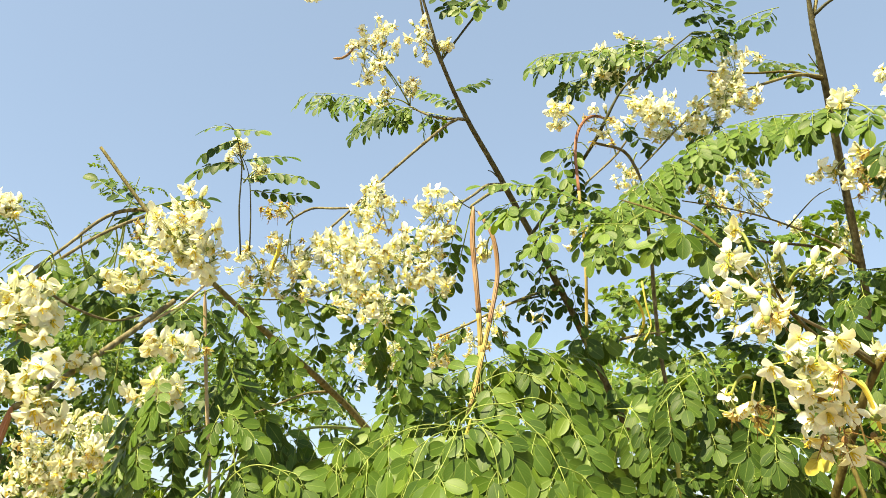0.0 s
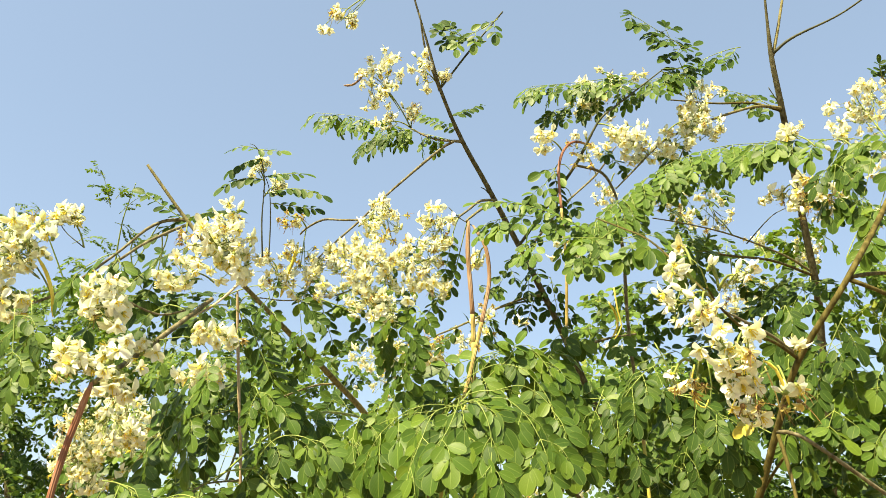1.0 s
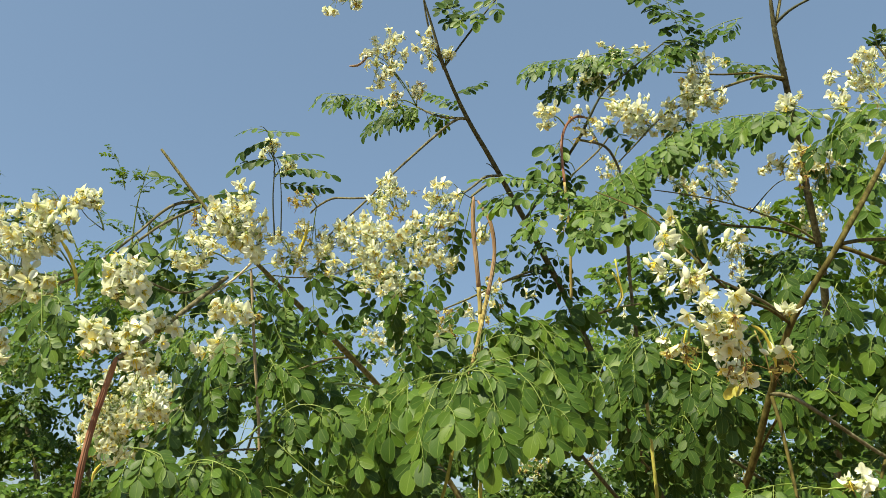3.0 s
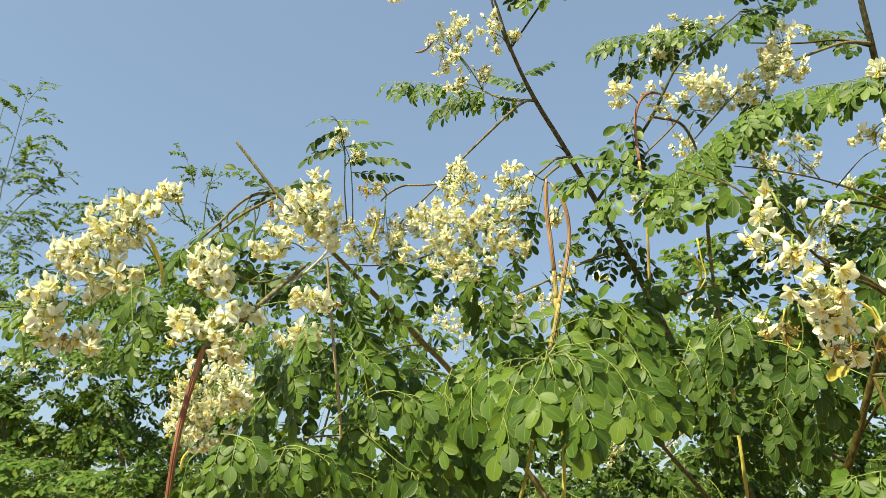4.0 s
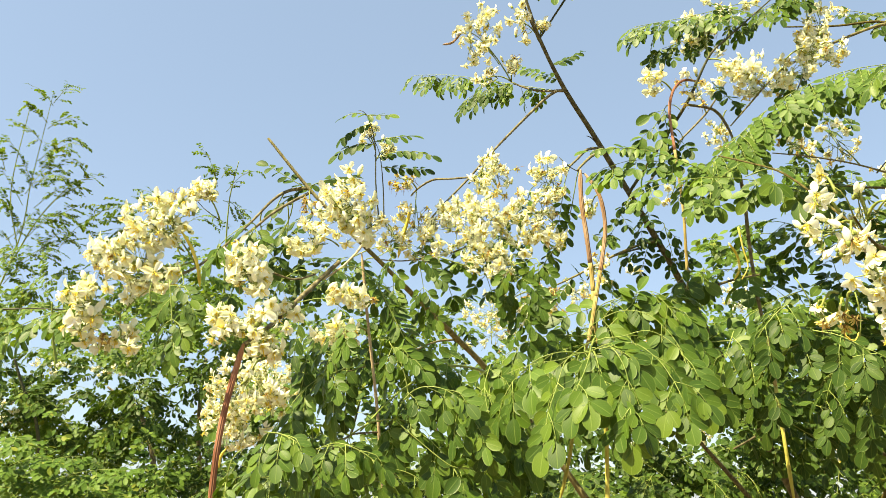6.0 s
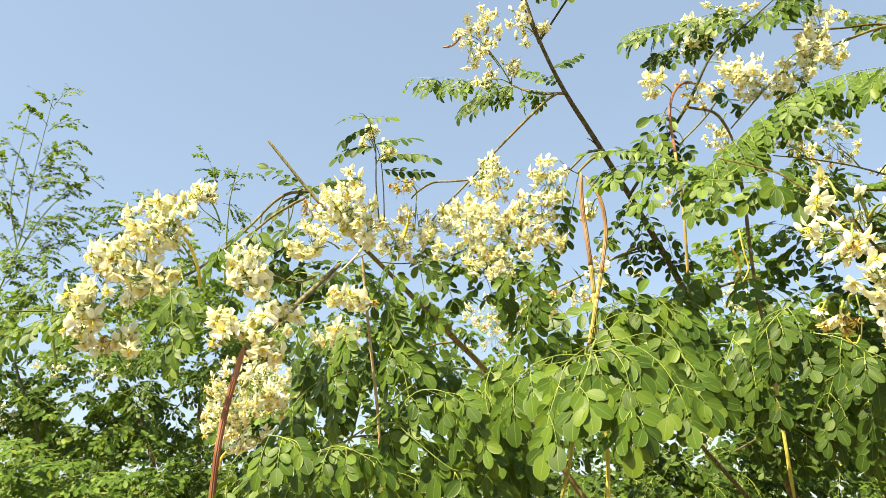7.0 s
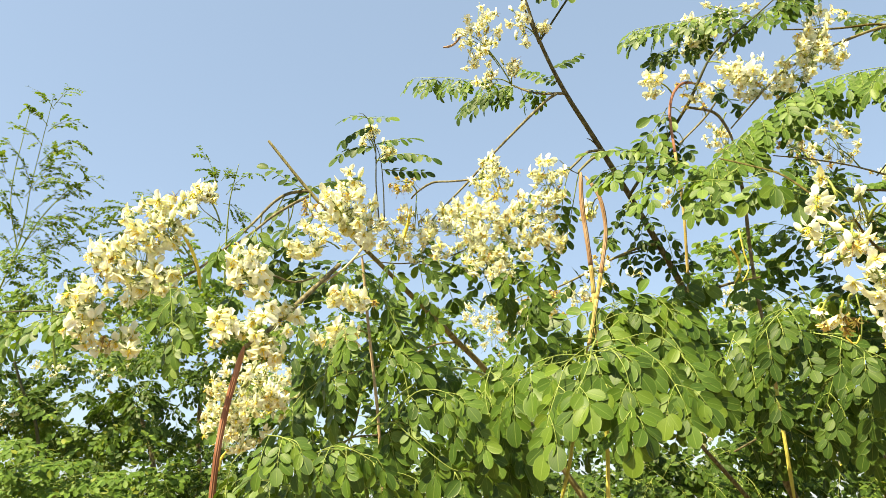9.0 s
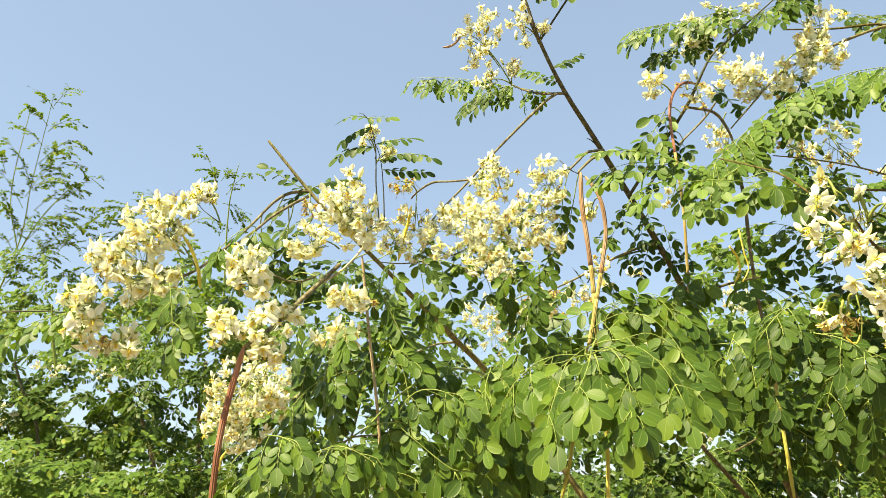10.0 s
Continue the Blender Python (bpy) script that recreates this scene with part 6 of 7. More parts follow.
branch(tall, [(0.947, 1.675, -0.05), (0.921, 1.6, 1.012), (0.885, 1.5, 1.511), (0.831, 1.349, 1.765), (0.788, 1.227, 1.972), (0.766, 1.172, 2.061), (0.73, 1.111, 2.168), (0.691, 1.043, 2.292), (0.665, 0.999, 2.351), (0.642, 0.961, 2.425), (0.633, 0.938, 2.485), (0.623, 0.907, 2.565)], [0.0213, 0.0131, 0.0102, 0.0082, 0.0073, 0.0069, 0.0065, 0.0057, 0.0053, 0.0047, 0.0025, 0.0019], BARK, "trunk")
branch(tall, [(0.643, 0.957, 2.435), (0.655, 0.948, 2.482), (0.674, 0.938, 2.557)], [0.0031, 0.0028, 0.0025], BARK_GREEN)
branch(tall, [(0.643, 0.955, 2.439), (0.673, 0.934, 2.459), (0.746, 0.896, 2.484), (0.794, 0.841, 2.504)], [0.0031, 0.0025, 0.0018, 0.0015], TWIG_DARK)
branch(tall, [(0.667, 1, 2.349), (0.614, 0.986, 2.342), (0.549, 0.971, 2.313), (0.46, 0.945, 2.261), (0.402, 0.933, 2.222), (0.346, 0.93, 2.162), (0.314, 0.925, 2.126)], [0.0031, 0.0028, 0.0024, 0.0020, 0.0017, 0.0014, 0.0011], BARK_GREEN)
branch(tall, [(0.664, 1.002, 2.345), (0.611, 1.001, 2.359), (0.554, 1.023, 2.371), (0.467, 1.027, 2.378)], [0.0025, 0.0022, 0.0019, 0.0013], BARK_RED)
branch(tall, [(0.46, 0.945, 2.261), (0.451, 0.959, 2.229), (0.437, 0.972, 2.199)], [0.0015, 0.0012, 0.0009], TWIG_DARK)
branch(tall, [(0.658, 0.996, 2.361), (0.647, 0.991, 2.377), (0.641, 0.988, 2.386)], [0.0013, 0.0009, 0.0009], TWIG_DARK)
branch(tall, [(0.76, 1.162, 2.087), (0.684, 1.119, 2.103), (0.544, 1.025, 2.097), (0.428, 0.937, 2.073), (0.357, 0.894, 2.06)], [0.0026, 0.0019, 0.0015, 0.0011, 0.0008], BARK_GREEN)
branch(tall, [(0.76, 1.164, 2.082), (0.639, 1.08, 2.074), (0.515, 0.995, 2.045), (0.448, 0.951, 2.034)], [0.0029, 0.0025, 0.0020, 0.0016], BARK_RED)
branch(tall, [(0.578, 1.046, 2.091), (0.609, 1.008, 2.126), (0.634, 1, 2.14)], [0.0012, 0.0009, 0.0007], TWIG_DARK)
cluster(tall, (0.468, 0.906, 2.277), (0.039, 0.032, 0.045), 36, (0.46, 0.945, 2.261), 0.019, 407, near=True, wilted=0.08, buds=0.2)
cluster(tall, (0.479, 0.921, 2.236), (0.02, 0.014, 0.018), 10, (0.46, 0.945, 2.261), 0.019, 408, near=True, wilted=0.08, buds=0.2)
cluster(tall, (0.421, 0.93, 2.227), (0.039, 0.027, 0.024), 15, (0.402, 0.933, 2.222), 0.019, 409, near=True, wilted=0.08, buds=0.2)
cluster(tall, (0.373, 0.941, 2.209), (0.035, 0.025, 0.035), 24, (0.374, 0.917, 2.188), 0.019, 410, near=True, wilted=0.25, buds=0.2)
cluster(tall, (0.526, 1.057, 2.157), (0.042, 0.03, 0.038), 21, (0.544, 1.025, 2.097), 0.019, 411, near=True, wilted=0.3, buds=0.2)
cluster(tall, (0.43, 1.016, 2.145), (0.051, 0.036, 0.029), 18, (0.428, 0.937, 2.073), 0.019, 412, near=True, wilted=0.3, buds=0.2)
cluster(tall, (0.725, 1.289, 2.21), (0.023, 0.016, 0.023), 10, (0.702, 1.212, 2.136), 0.019, 413, wilted=0.08, buds=0.2)
cluster(tall, (0.892, 1.376, 2.226), (0.032, 0.028, 0.04), 24, (0.843, 1.316, 2.117), 0.019, 414, wilted=0.08, buds=0.2)
cluster(tall, (1.022, 1.333, 2.306), (0.04, 0.028, 0.035), 15, (0.916, 1.286, 2.175), 0.019, 415, wilted=0.08, buds=0.2)
cluster(tall, (1.066, 1.271, 2.181), (0.05, 0.035, 0.038), 30, (1.017, 1.296, 2.128), 0.019, 416, wilted=0.08, buds=0.2)
cluster(tall, (1.086, 1.286, 2.14), (0.043, 0.03, 0.033), 21, (1.043, 1.299, 2.117), 0.019, 417, wilted=0.08, buds=0.2)
cluster(tall, (0.68, 1.33, 2.117), (0.063, 0.044, 0.05), 33, (0.585, 1.129, 2.098), 0.019, 418, wilted=0.08, buds=0.2)
cluster(tall, (0.737, 1.439, 2.102), (0.053, 0.037, 0.045), 24, (0.745, 1.348, 2.058), 0.019, 419, wilted=0.08, buds=0.2)
leaf(tall, (0.67, 1.018, 2.358), (0.583, 1.028, 2.405), 0.066, 0.017, 0.007, 0.5, 420, LEAF_DEEP_SHADE)
leaf(tall, (0.445, 0.871, 2.368), (0.327, 0.863, 2.413), 0.059, 0.019, 0, 0.5, 421, LEAF_DEEP_SHADE)
leaf(tall, (0.545, 0.886, 2.392), (0.447, 0.911, 2.35), 0.070, 0.018, 0.006, 0.6, 422)
leaf(tall, (0.447, 0.893, 2.313), (0.405, 0.86, 2.404), 0.059, 0.017, 0, 0.4, 423, LEAF_DEEP_SHADE)
foliage(tall, (0.998, 1.362, 2.238), (0.093, 0.15, 0.053), 12, 0.12, 0.1, 0.019, 424, LEAF_FAR, True, 0.45)
foliage(tall, (1.133, 1.38, 2.164), (0.093, 0.15, 0.067), 14, 0.12, 0.1, 0.019, 425, LEAF_FAR, True, 0.45)
foliage(tall, (0.626, 1.223, 2.125), (0.094, 0.12, 0.035), 5, 0.1, 0.09, 0.019, 426, LEAF_DEEP_SHADE, True, 0.45)
foliage(tall, (0.54, 1.186, 2.235), (0.059, 0.1, 0.024), 3, 0.1, 0.08, 0.018, 427, LEAF_DEEP_SHADE, True, 0.45)
leaf(tall, (0.064, 0.893, 2.395), (0.014, 0.89, 2.413), 0.059, 0.019, 0, 0.5, 428, LEAF_DEEP_SHADE)
leaf(tall, (0.119, 0.853, 2.402), (0.025, 0.872, 2.375), 0.057, 0.019, 0, 0.4, 429)
leaf(tall, (0.102, 0.885, 2.38), (0.058, 0.88, 2.402), 0.049, 0.019, 0, 0.4, 430, LEAF_DEEP_SHADE)
cluster(tall, (-0.155, 0.859, 2.392), (0.038, 0.026, 0.015), 15, (-0.072, 0.833, 2.44), 0.019, 431, near=True, wilted=0.08, buds=0.2)

# trees further off
far_left = tree_at(-3.56, 4.06, "feathery green moringa tree behind, partly in shade", "moringa trees")
branch(far_left, [(-3.556, 4.061, -0.05), (-3.49, 4.019, 1.676), (-3.402, 3.963, 2.177), (-3.27, 3.879, 2.434), (-2.946, 3.673, 3.065), (-2.85, 3.552, 3.412), (-2.754, 3.443, 3.728), (-2.697, 3.377, 3.917)], [0.0203, 0.0125, 0.0098, 0.0078, 0.0039, 0.0027, 0.0020, 0.0012], STALK, "trunk")
branch(far_left, [(-2.983, 3.705, 2.97), (-2.806, 3.627, 3.223), (-2.598, 3.576, 3.412), (-2.479, 3.577, 3.437)], [0.0047, 0.0035, 0.0023, 0.0014], STALK)
branch(far_left, [(-2.946, 3.673, 3.065), (-2.968, 3.553, 3.381), (-2.899, 3.469, 3.908)], [0.0039, 0.0029, 0.0020], STALK)
branch(far_left, [(-2.135, 2.618, 2.362), (-2.006, 2.63, 2.365), (-1.878, 2.643, 2.36)], [0.0034, 0.0034, 0.0027], TWIG_DARK)
airy_leaf(far_left, (-2.7, 3.404, 3.845), (-2.82, 3.35, 3.958), 0.088, 0.022, 432)
airy_leaf(far_left, (-2.699, 3.398, 3.861), (-2.578, 3.371, 3.962), 0.083, 0.022, 433)
airy_leaf(far_left, (-2.737, 3.436, 3.75), (-2.867, 3.384, 3.858), 0.095, 0.022, 434)
airy_leaf(far_left, (-2.738, 3.448, 3.719), (-2.568, 3.44, 3.783), 0.095, 0.022, 435)
airy_leaf(far_left, (-2.774, 3.474, 3.64), (-2.921, 3.416, 3.759), 0.103, 0.022, 436)
airy_leaf(far_left, (-2.794, 3.508, 3.545), (-2.572, 3.48, 3.673), 0.109, 0.022, 437)
airy_leaf(far_left, (-2.834, 3.563, 3.387), (-3.041, 3.428, 3.696), 0.103, 0.022, 438)
airy_leaf(far_left, (-2.816, 3.559, 3.403), (-2.559, 3.522, 3.564), 0.109, 0.022, 439)
airy_leaf(far_left, (-2.599, 3.591, 3.371), (-2.435, 3.571, 3.465), 0.068, 0.022, 440)
airy_leaf(far_left, (-2.904, 3.592, 3.292), (-3.064, 3.497, 3.506), 0.122, 0.022, 441)
airy_leaf(far_left, (-2.838, 3.604, 3.276), (-2.581, 3.579, 3.406), 0.115, 0.022, 442)
airy_leaf(far_left, (-2.909, 3.639, 3.166), (-3.087, 3.552, 3.353), 0.130, 0.022, 443)
airy_leaf(far_left, (-2.877, 3.66, 3.119), (-2.62, 3.629, 3.264), 0.122, 0.022, 444)
airy_leaf(far_left, (-2.948, 3.694, 3.008), (-3.109, 3.611, 3.19), 0.143, 0.022, 445)
airy_leaf(far_left, (-2.865, 3.708, 2.992), (-2.624, 3.672, 3.148), 0.122, 0.022, 446)
airy_leaf(far_left, (-2.985, 3.726, 2.913), (-2.729, 3.707, 3.028), 0.143, 0.022, 447)
airy_leaf(far_left, (-2.74, 3.643, 3.197), (-2.508, 3.625, 3.304), 0.088, 0.022, 448)
airy_leaf(far_left, (-2.998, 3.512, 3.482), (-3.107, 3.417, 3.71), 0.122, 0.022, 449)
airy_leaf(far_left, (-2.885, 3.57, 3.355), (-2.694, 3.518, 3.542), 0.095, 0.022, 450)
airy_leaf(far_left, (-2.961, 3.658, 3.103), (-2.804, 3.606, 3.279), 0.115, 0.022, 451)
airy_leaf(far_left, (-3.037, 3.745, 2.85), (-2.848, 3.716, 2.974), 0.122, 0.022, 452)
airy_leaf(far_left, (-2.702, 3.599, 3.324), (-2.531, 3.588, 3.395), 0.075, 0.022, 453)
airy_leaf(far_left, (-2.797, 3.531, 3.482), (-2.659, 3.51, 3.573), 0.075, 0.022, 454)
airy_leaf(far_left, (-2.999, 3.701, 2.977), (-3.131, 3.661, 3.053), 0.122, 0.022, 455)
foliage(far_left, (-2.854, 3.68, 2.783), (0.296, 0.4, 0.148), 16, 0.22, 0.16, 0.025, 456, LEAF_FAR, False, 0.45)
far_shoot = tree_at(-1.86, 4.44, "slender pale green moringa shoot rising behind the flowers", "moringa trees")
branch(far_shoot, [(-1.857, 4.439, -0.05), (-1.849, 4.387, 1.657), (-1.838, 4.318, 2.192), (-1.823, 4.214, 2.473), (-1.793, 4.019, 3.002), (-1.756, 3.886, 3.365), (-1.715, 3.828, 3.53), (-1.683, 3.794, 3.629)], [0.0213, 0.0131, 0.0102, 0.0082, 0.0061, 0.0037, 0.0029, 0.0020], STALK, "trunk")
airy_leaf(far_shoot, (-1.821, 3.83, 3.497), (-1.895, 3.755, 3.679), 0.109, 0.022, 457)
airy_leaf(far_shoot, (-1.795, 3.821, 3.53), (-1.748, 3.806, 3.58), 0.084, 0.022, 458)
airy_leaf(far_shoot, (-1.77, 3.854, 3.448), (-1.572, 3.823, 3.58), 0.092, 0.022, 459)
airy_leaf(far_shoot, (-1.822, 3.837, 3.481), (-1.853, 3.797, 3.58), 0.101, 0.022, 460)
airy_leaf(far_shoot, (-1.79, 3.871, 3.398), (-1.67, 3.913, 3.315), 0.126, 0.022, 461)
airy_leaf(far_shoot, (-2.16, 3.854, 3.349), (-2.279, 3.8, 3.465), 0.126, 0.022, 462)
airy_leaf(far_shoot, (-2.161, 3.867, 3.316), (-2.618, 3.824, 3.316), 0.168, 0.022, 463)
airy_leaf(far_shoot, (-2.199, 3.894, 3.233), (-2.517, 3.877, 3.201), 0.209, 0.022, 464)
airy_leaf(far_shoot, (-2.023, 3.898, 3.266), (-1.811, 3.906, 3.299), 0.168, 0.022, 465)
airy_leaf(far_shoot, (-2.127, 3.882, 3.283), (-2.264, 3.826, 3.399), 0.126, 0.022, 466)
airy_leaf(far_shoot, (-1.703, 3.891, 3.365), (-1.652, 3.914, 3.315), 0.084, 0.022, 467)
branch(far_shoot, [(-1.988, 3.905, 2.97), (-2.115, 3.785, 3.261), (-2.196, 3.729, 3.39)], [0.0050, 0.0030, 0.0020], STALK)
foliage(far_shoot, (-1.989, 3.917, 2.937), (0.379, 0.3, 0.172), 15, 0.2, 0.15, 0.025, 468, LEAF_FAR, False, 0.45)
foliage(far_shoot, (-2.221, 3.883, 2.685), (0.438, 0.3, 0.185), 24, 0.2, 0.15, 0.025, 469, LEAF_FAR, False, 0.45)
left_row = tree_at(-1.30, 3.23, "dense green moringa tree with tan stems, shade darkened into part of its leaves", "moringa trees")
branch(left_row, [(-1.302, 3.226, -0.05), (-1.342, 3.172, 0.743), (-1.395, 3.1, 1.261), (-1.474, 2.992, 1.529), (-1.527, 2.921, 1.705), (-1.544, 2.862, 1.859), (-1.599, 2.815, 1.97), (-1.713, 2.772, 2.058)], [0.0319, 0.0196, 0.0153, 0.0123, 0.0123, 0.0109, 0.0068, 0.0041], BARK_TAN, "trunk")
branch(left_row, [(-1.417, 3.186, 1.597), (-1.429, 3.097, 1.832), (-1.413, 3.01, 2.067), (-1.383, 2.96, 2.208)], [0.0102, 0.0102, 0.0087, 0.0058], BARK_TAN)
branch(left_row, [(-1.878, 2.701, 1.634), (-1.88, 2.608, 1.881), (-1.929, 2.55, 2.025), (-1.958, 2.508, 2.128)], [0.0076, 0.0064, 0.0051, 0.0038], TWIG_DARK)
branch(left_row, [(-1.921, 2.727, 2.124), (-1.931, 2.677, 2.256), (-1.931, 2.628, 2.389)], [0.0068, 0.0055, 0.0041], STALK)
# the darker of these masses carry the crown's shade in their leaf colour
foliage(left_row, (-1.995, 2.903, 2.209), (0.376, 0.3, 0.1), 16, 0.22, 0.15, 0.026, 470, LEAF_FAR, False, 0.45)
foliage(left_row, (-1.619, 2.78, 2.058), (0.259, 0.3, 0.106), 19, 0.2, 0.15, 0.026, 471, LEAF_DEEP_SHADE, False, 0.45)
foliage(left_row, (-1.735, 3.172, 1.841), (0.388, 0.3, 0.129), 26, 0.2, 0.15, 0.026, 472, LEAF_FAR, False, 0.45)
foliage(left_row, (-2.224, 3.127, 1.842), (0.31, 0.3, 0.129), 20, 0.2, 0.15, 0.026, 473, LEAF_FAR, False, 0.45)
foliage(left_row, (-1.955, 2.68, 1.956), (0.205, 0.3, 0.114), 15, 0.2, 0.15, 0.026, 474, LEAF_DEEP_SHADE, False, 0.45)
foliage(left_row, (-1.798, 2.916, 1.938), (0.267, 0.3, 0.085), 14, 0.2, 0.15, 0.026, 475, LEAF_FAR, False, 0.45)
foliage(left_row, (-1.441, 3.017, 1.756), (0.17, 0.3, 0.146), 13, 0.2, 0.15, 0.026, 476, LEAF_DEEP_SHADE, False, 0.45)
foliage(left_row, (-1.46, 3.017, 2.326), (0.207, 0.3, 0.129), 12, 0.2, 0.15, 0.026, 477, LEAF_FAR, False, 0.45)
foliage(left_row, (-1.868, 3.205, 1.72), (0.31, 0.3, 0.078), 8, 0.2, 0.15, 0.026, 478, LEAF_DEEP_SHADE, False, 0.45)
cluster(left_row, (-1.71, 2.743, 2.135), (0.118, 0.082, 0.033), 21, None, 0.024, 479, wilted=0.08, buds=0.2)
cluster(left_row, (-1.921, 2.719, 2.146), (0.094, 0.066, 0.033), 15, None, 0.024, 480, wilted=0.08, buds=0.2)
cluster(left_row, (-1.999, 2.582, 1.922), (0.035, 0.04, 0.057), 15, None, 0.024, 481, wilted=0.08, buds=0.2)
foliage(far_shoot, (-2.400, 3.184, 2.502), (0.3, 0.3, 0.12), 12, 0.2, 0.15, 0.024, 621, LEAF_FAR, False, 0.45)
foliage(far_shoot, (-1.900, 3.064, 2.374), (0.3, 0.3, 0.12), 14, 0.2, 0.15, 0.024, 622, LEAF_FAR, False, 0.45)
foliage(far_shoot, (-1.597, 3.162, 2.475), (0.28, 0.3, 0.14), 12, 0.2, 0.15, 0.024, 623, LEAF_FAR, False, 0.45)
foliage(left_row, (-1.167, 2.945, 2.302), (0.22, 0.3, 0.14), 10, 0.2, 0.14, 0.024, 624, LEAF_FAR, False, 0.45)
foliage(left_row, (-1.234, 2.851, 2.537), (0.18, 0.3, 0.1), 6, 0.18, 0.13, 0.022, 625, LEAF_FAR, False, 0.45)
foliage(left_row, (-0.836, 2.746, 2.344), (0.2, 0.3, 0.14), 7, 0.18, 0.13, 0.022, 626, LEAF_FAR, False, 0.45)
airy_leaf(far_left, (-3.152, 3.974, 3.069), (-2.752, 3.961, 3.203), 0.130, 0.022, 627)
airy_leaf(far_left, (-3.219, 3.917, 3.204), (-2.892, 3.910, 3.305), 0.130, 0.022, 628)
airy_leaf(far_left, (-3.027, 3.809, 3.542), (-2.775, 3.820, 3.575), 0.130, 0.022, 629)
airy_leaf(far_left, (-2.940, 4.032, 2.967), (-2.580, 4.053, 3.001), 0.130, 0.022, 630)
airy_leaf(far_left, (-3.176, 3.845, 3.407), (-3.386, 3.775, 3.542), 0.130, 0.022, 631)
airy_leaf(far_left, (-2.801, 4.095, 2.832), (-2.481, 4.151, 2.764), 0.130, 0.022, 632)
airy_leaf(far_left, (-3.227, 4.005, 2.967), (-3.404, 3.963, 3.035), 0.130, 0.022, 633)
airy_leaf(far_left, (-2.988, 3.774, 3.643), (-2.731, 3.742, 3.795), 0.130, 0.022, 634)
airy_leaf(far_left, (-3.072, 3.893, 3.305), (-2.713, 3.927, 3.305), 0.130, 0.022, 635)
airy_leaf(far_left, (-2.898, 3.973, 3.136), (-2.676, 3.917, 3.339), 0.130, 0.022, 636)
low_left = tree_at(-1.25, 2.52, "low spreading moringa with bright green feathery leaves", "moringa trees")
branch(low_left, [(-1.247, 2.516, -0.05), (-1.298, 2.463, 0.648), (-1.366, 2.391, 1.157), (-1.467, 2.284, 1.418), (-1.533, 2.215, 1.587), (-1.566, 2.18, 1.671)], [0.0163, 0.0100, 0.0078, 0.0063, 0.0052, 0.0031], STALK, "trunk")
leaf(low_left, (-1.534, 2.143, 1.636), (-1.234, 2.152, 1.685), 0.123, 0.028, 0.025, 0.35, 482, LEAF_FAR, facing=(0, -0.5, 0.85))
leaf(low_left, (-1.568, 2.127, 1.669), (-1.373, 2.124, 1.726), 0.106, 0.028, 0.025, 0.35, 483, LEAF_FAR, facing=(0, -0.5, 0.85))
leaf(low_left, (-1.638, 2.114, 1.685), (-1.461, 2.119, 1.718), 0.106, 0.028, 0.025, 0.35, 484, LEAF_FAR, facing=(0, -0.5, 0.85))
leaf(low_left, (-1.605, 2.142, 1.619), (-1.289, 2.172, 1.619), 0.141, 0.028, 0.025, 0.35, 485, LEAF_FAR, facing=(0, -0.5, 0.85))
leaf(low_left, (-1.67, 2.087, 1.751), (-1.529, 2.094, 1.768), 0.106, 0.028, 0.025, 0.35, 486, LEAF_FAR, facing=(0, -0.5, 0.85))
leaf(low_left, (-1.501, 2.164, 1.586), (-1.202, 2.186, 1.602), 0.123, 0.028, 0.025, 0.35, 487, LEAF_FAR, facing=(0, -0.5, 0.85))
leaf(low_left, (-1.657, 2.131, 1.636), (-1.498, 2.134, 1.669), 0.106, 0.028, 0.025, 0.35, 488, LEAF_FAR, facing=(0, -0.5, 0.85))
foliage(low_left, (-1.429, 2.438, 1.589), (0.255, 0.2, 0.088), 18, 0.2, 0.14, 0.025, 489, LEAF_FAR, False, 0.45)
foliage(low_left, (-1.566, 2.265, 1.587), (0.239, 0.2, 0.074), 16, 0.2, 0.14, 0.025, 490, LEAF_FAR, False, 0.45)
behind = tree_at(0.89, 2.22, "moringa tree behind, its brown limbs and shaded leaves showing through", "moringa trees")
branch(behind, [(0.894, 2.215, -0.05), (0.809, 2.112, 1.099), (0.697, 1.974, 1.441), (0.528, 1.767, 1.577), (0.398, 1.609, 1.682), (0.32, 1.524, 1.744), (0.264, 1.557, 1.788)], [0.0141, 0.0087, 0.0068, 0.0054, 0.0044, 0.0039, 0.0022], BARK, "trunk")
branch(behind, [(0.93, 1.877, 1.671), (0.746, 1.727, 1.739), (0.634, 1.651, 1.77), (0.55, 1.599, 1.746), (0.448, 1.609, 1.694)], [0.0049, 0.0039, 0.0034, 0.0029, 0.0022], BARK)
branch(behind, [(0.368, 1.597, 1.706), (0.451, 1.581, 1.77), (0.489, 1.575, 1.794)], [0.0015, 0.0012, 0.0007], TWIG_DARK)
branch(behind, [(-0.489, 1.926, 1.758), (-0.454, 1.885, 1.876), (-0.433, 1.832, 2.023)], [0.0036, 0.0027, 0.0018], TWIG_DARK)
branch(behind, [(-0.206, 1.539, 1.718), (-0.208, 1.521, 1.765), (-0.172, 1.507, 1.812)], [0.0029, 0.0029, 0.0022], BARK_RED)
cluster(behind, (0.408, 1.686, 1.765), (0.053, 0.037, 0.048), 30, (0.32, 1.524, 1.744), 0.019, 491, wilted=0.7, buds=0.2)
cluster(behind, (0.289, 1.901, 1.733), (0.06, 0.042, 0.036), 21, None, 0.019, 492, wilted=0.5, buds=0.2)
cluster(behind, (0.569, 1.786, 2.11), (0.074, 0.052, 0.054), 30, None, 0.019, 493, wilted=0.08, buds=0.2)
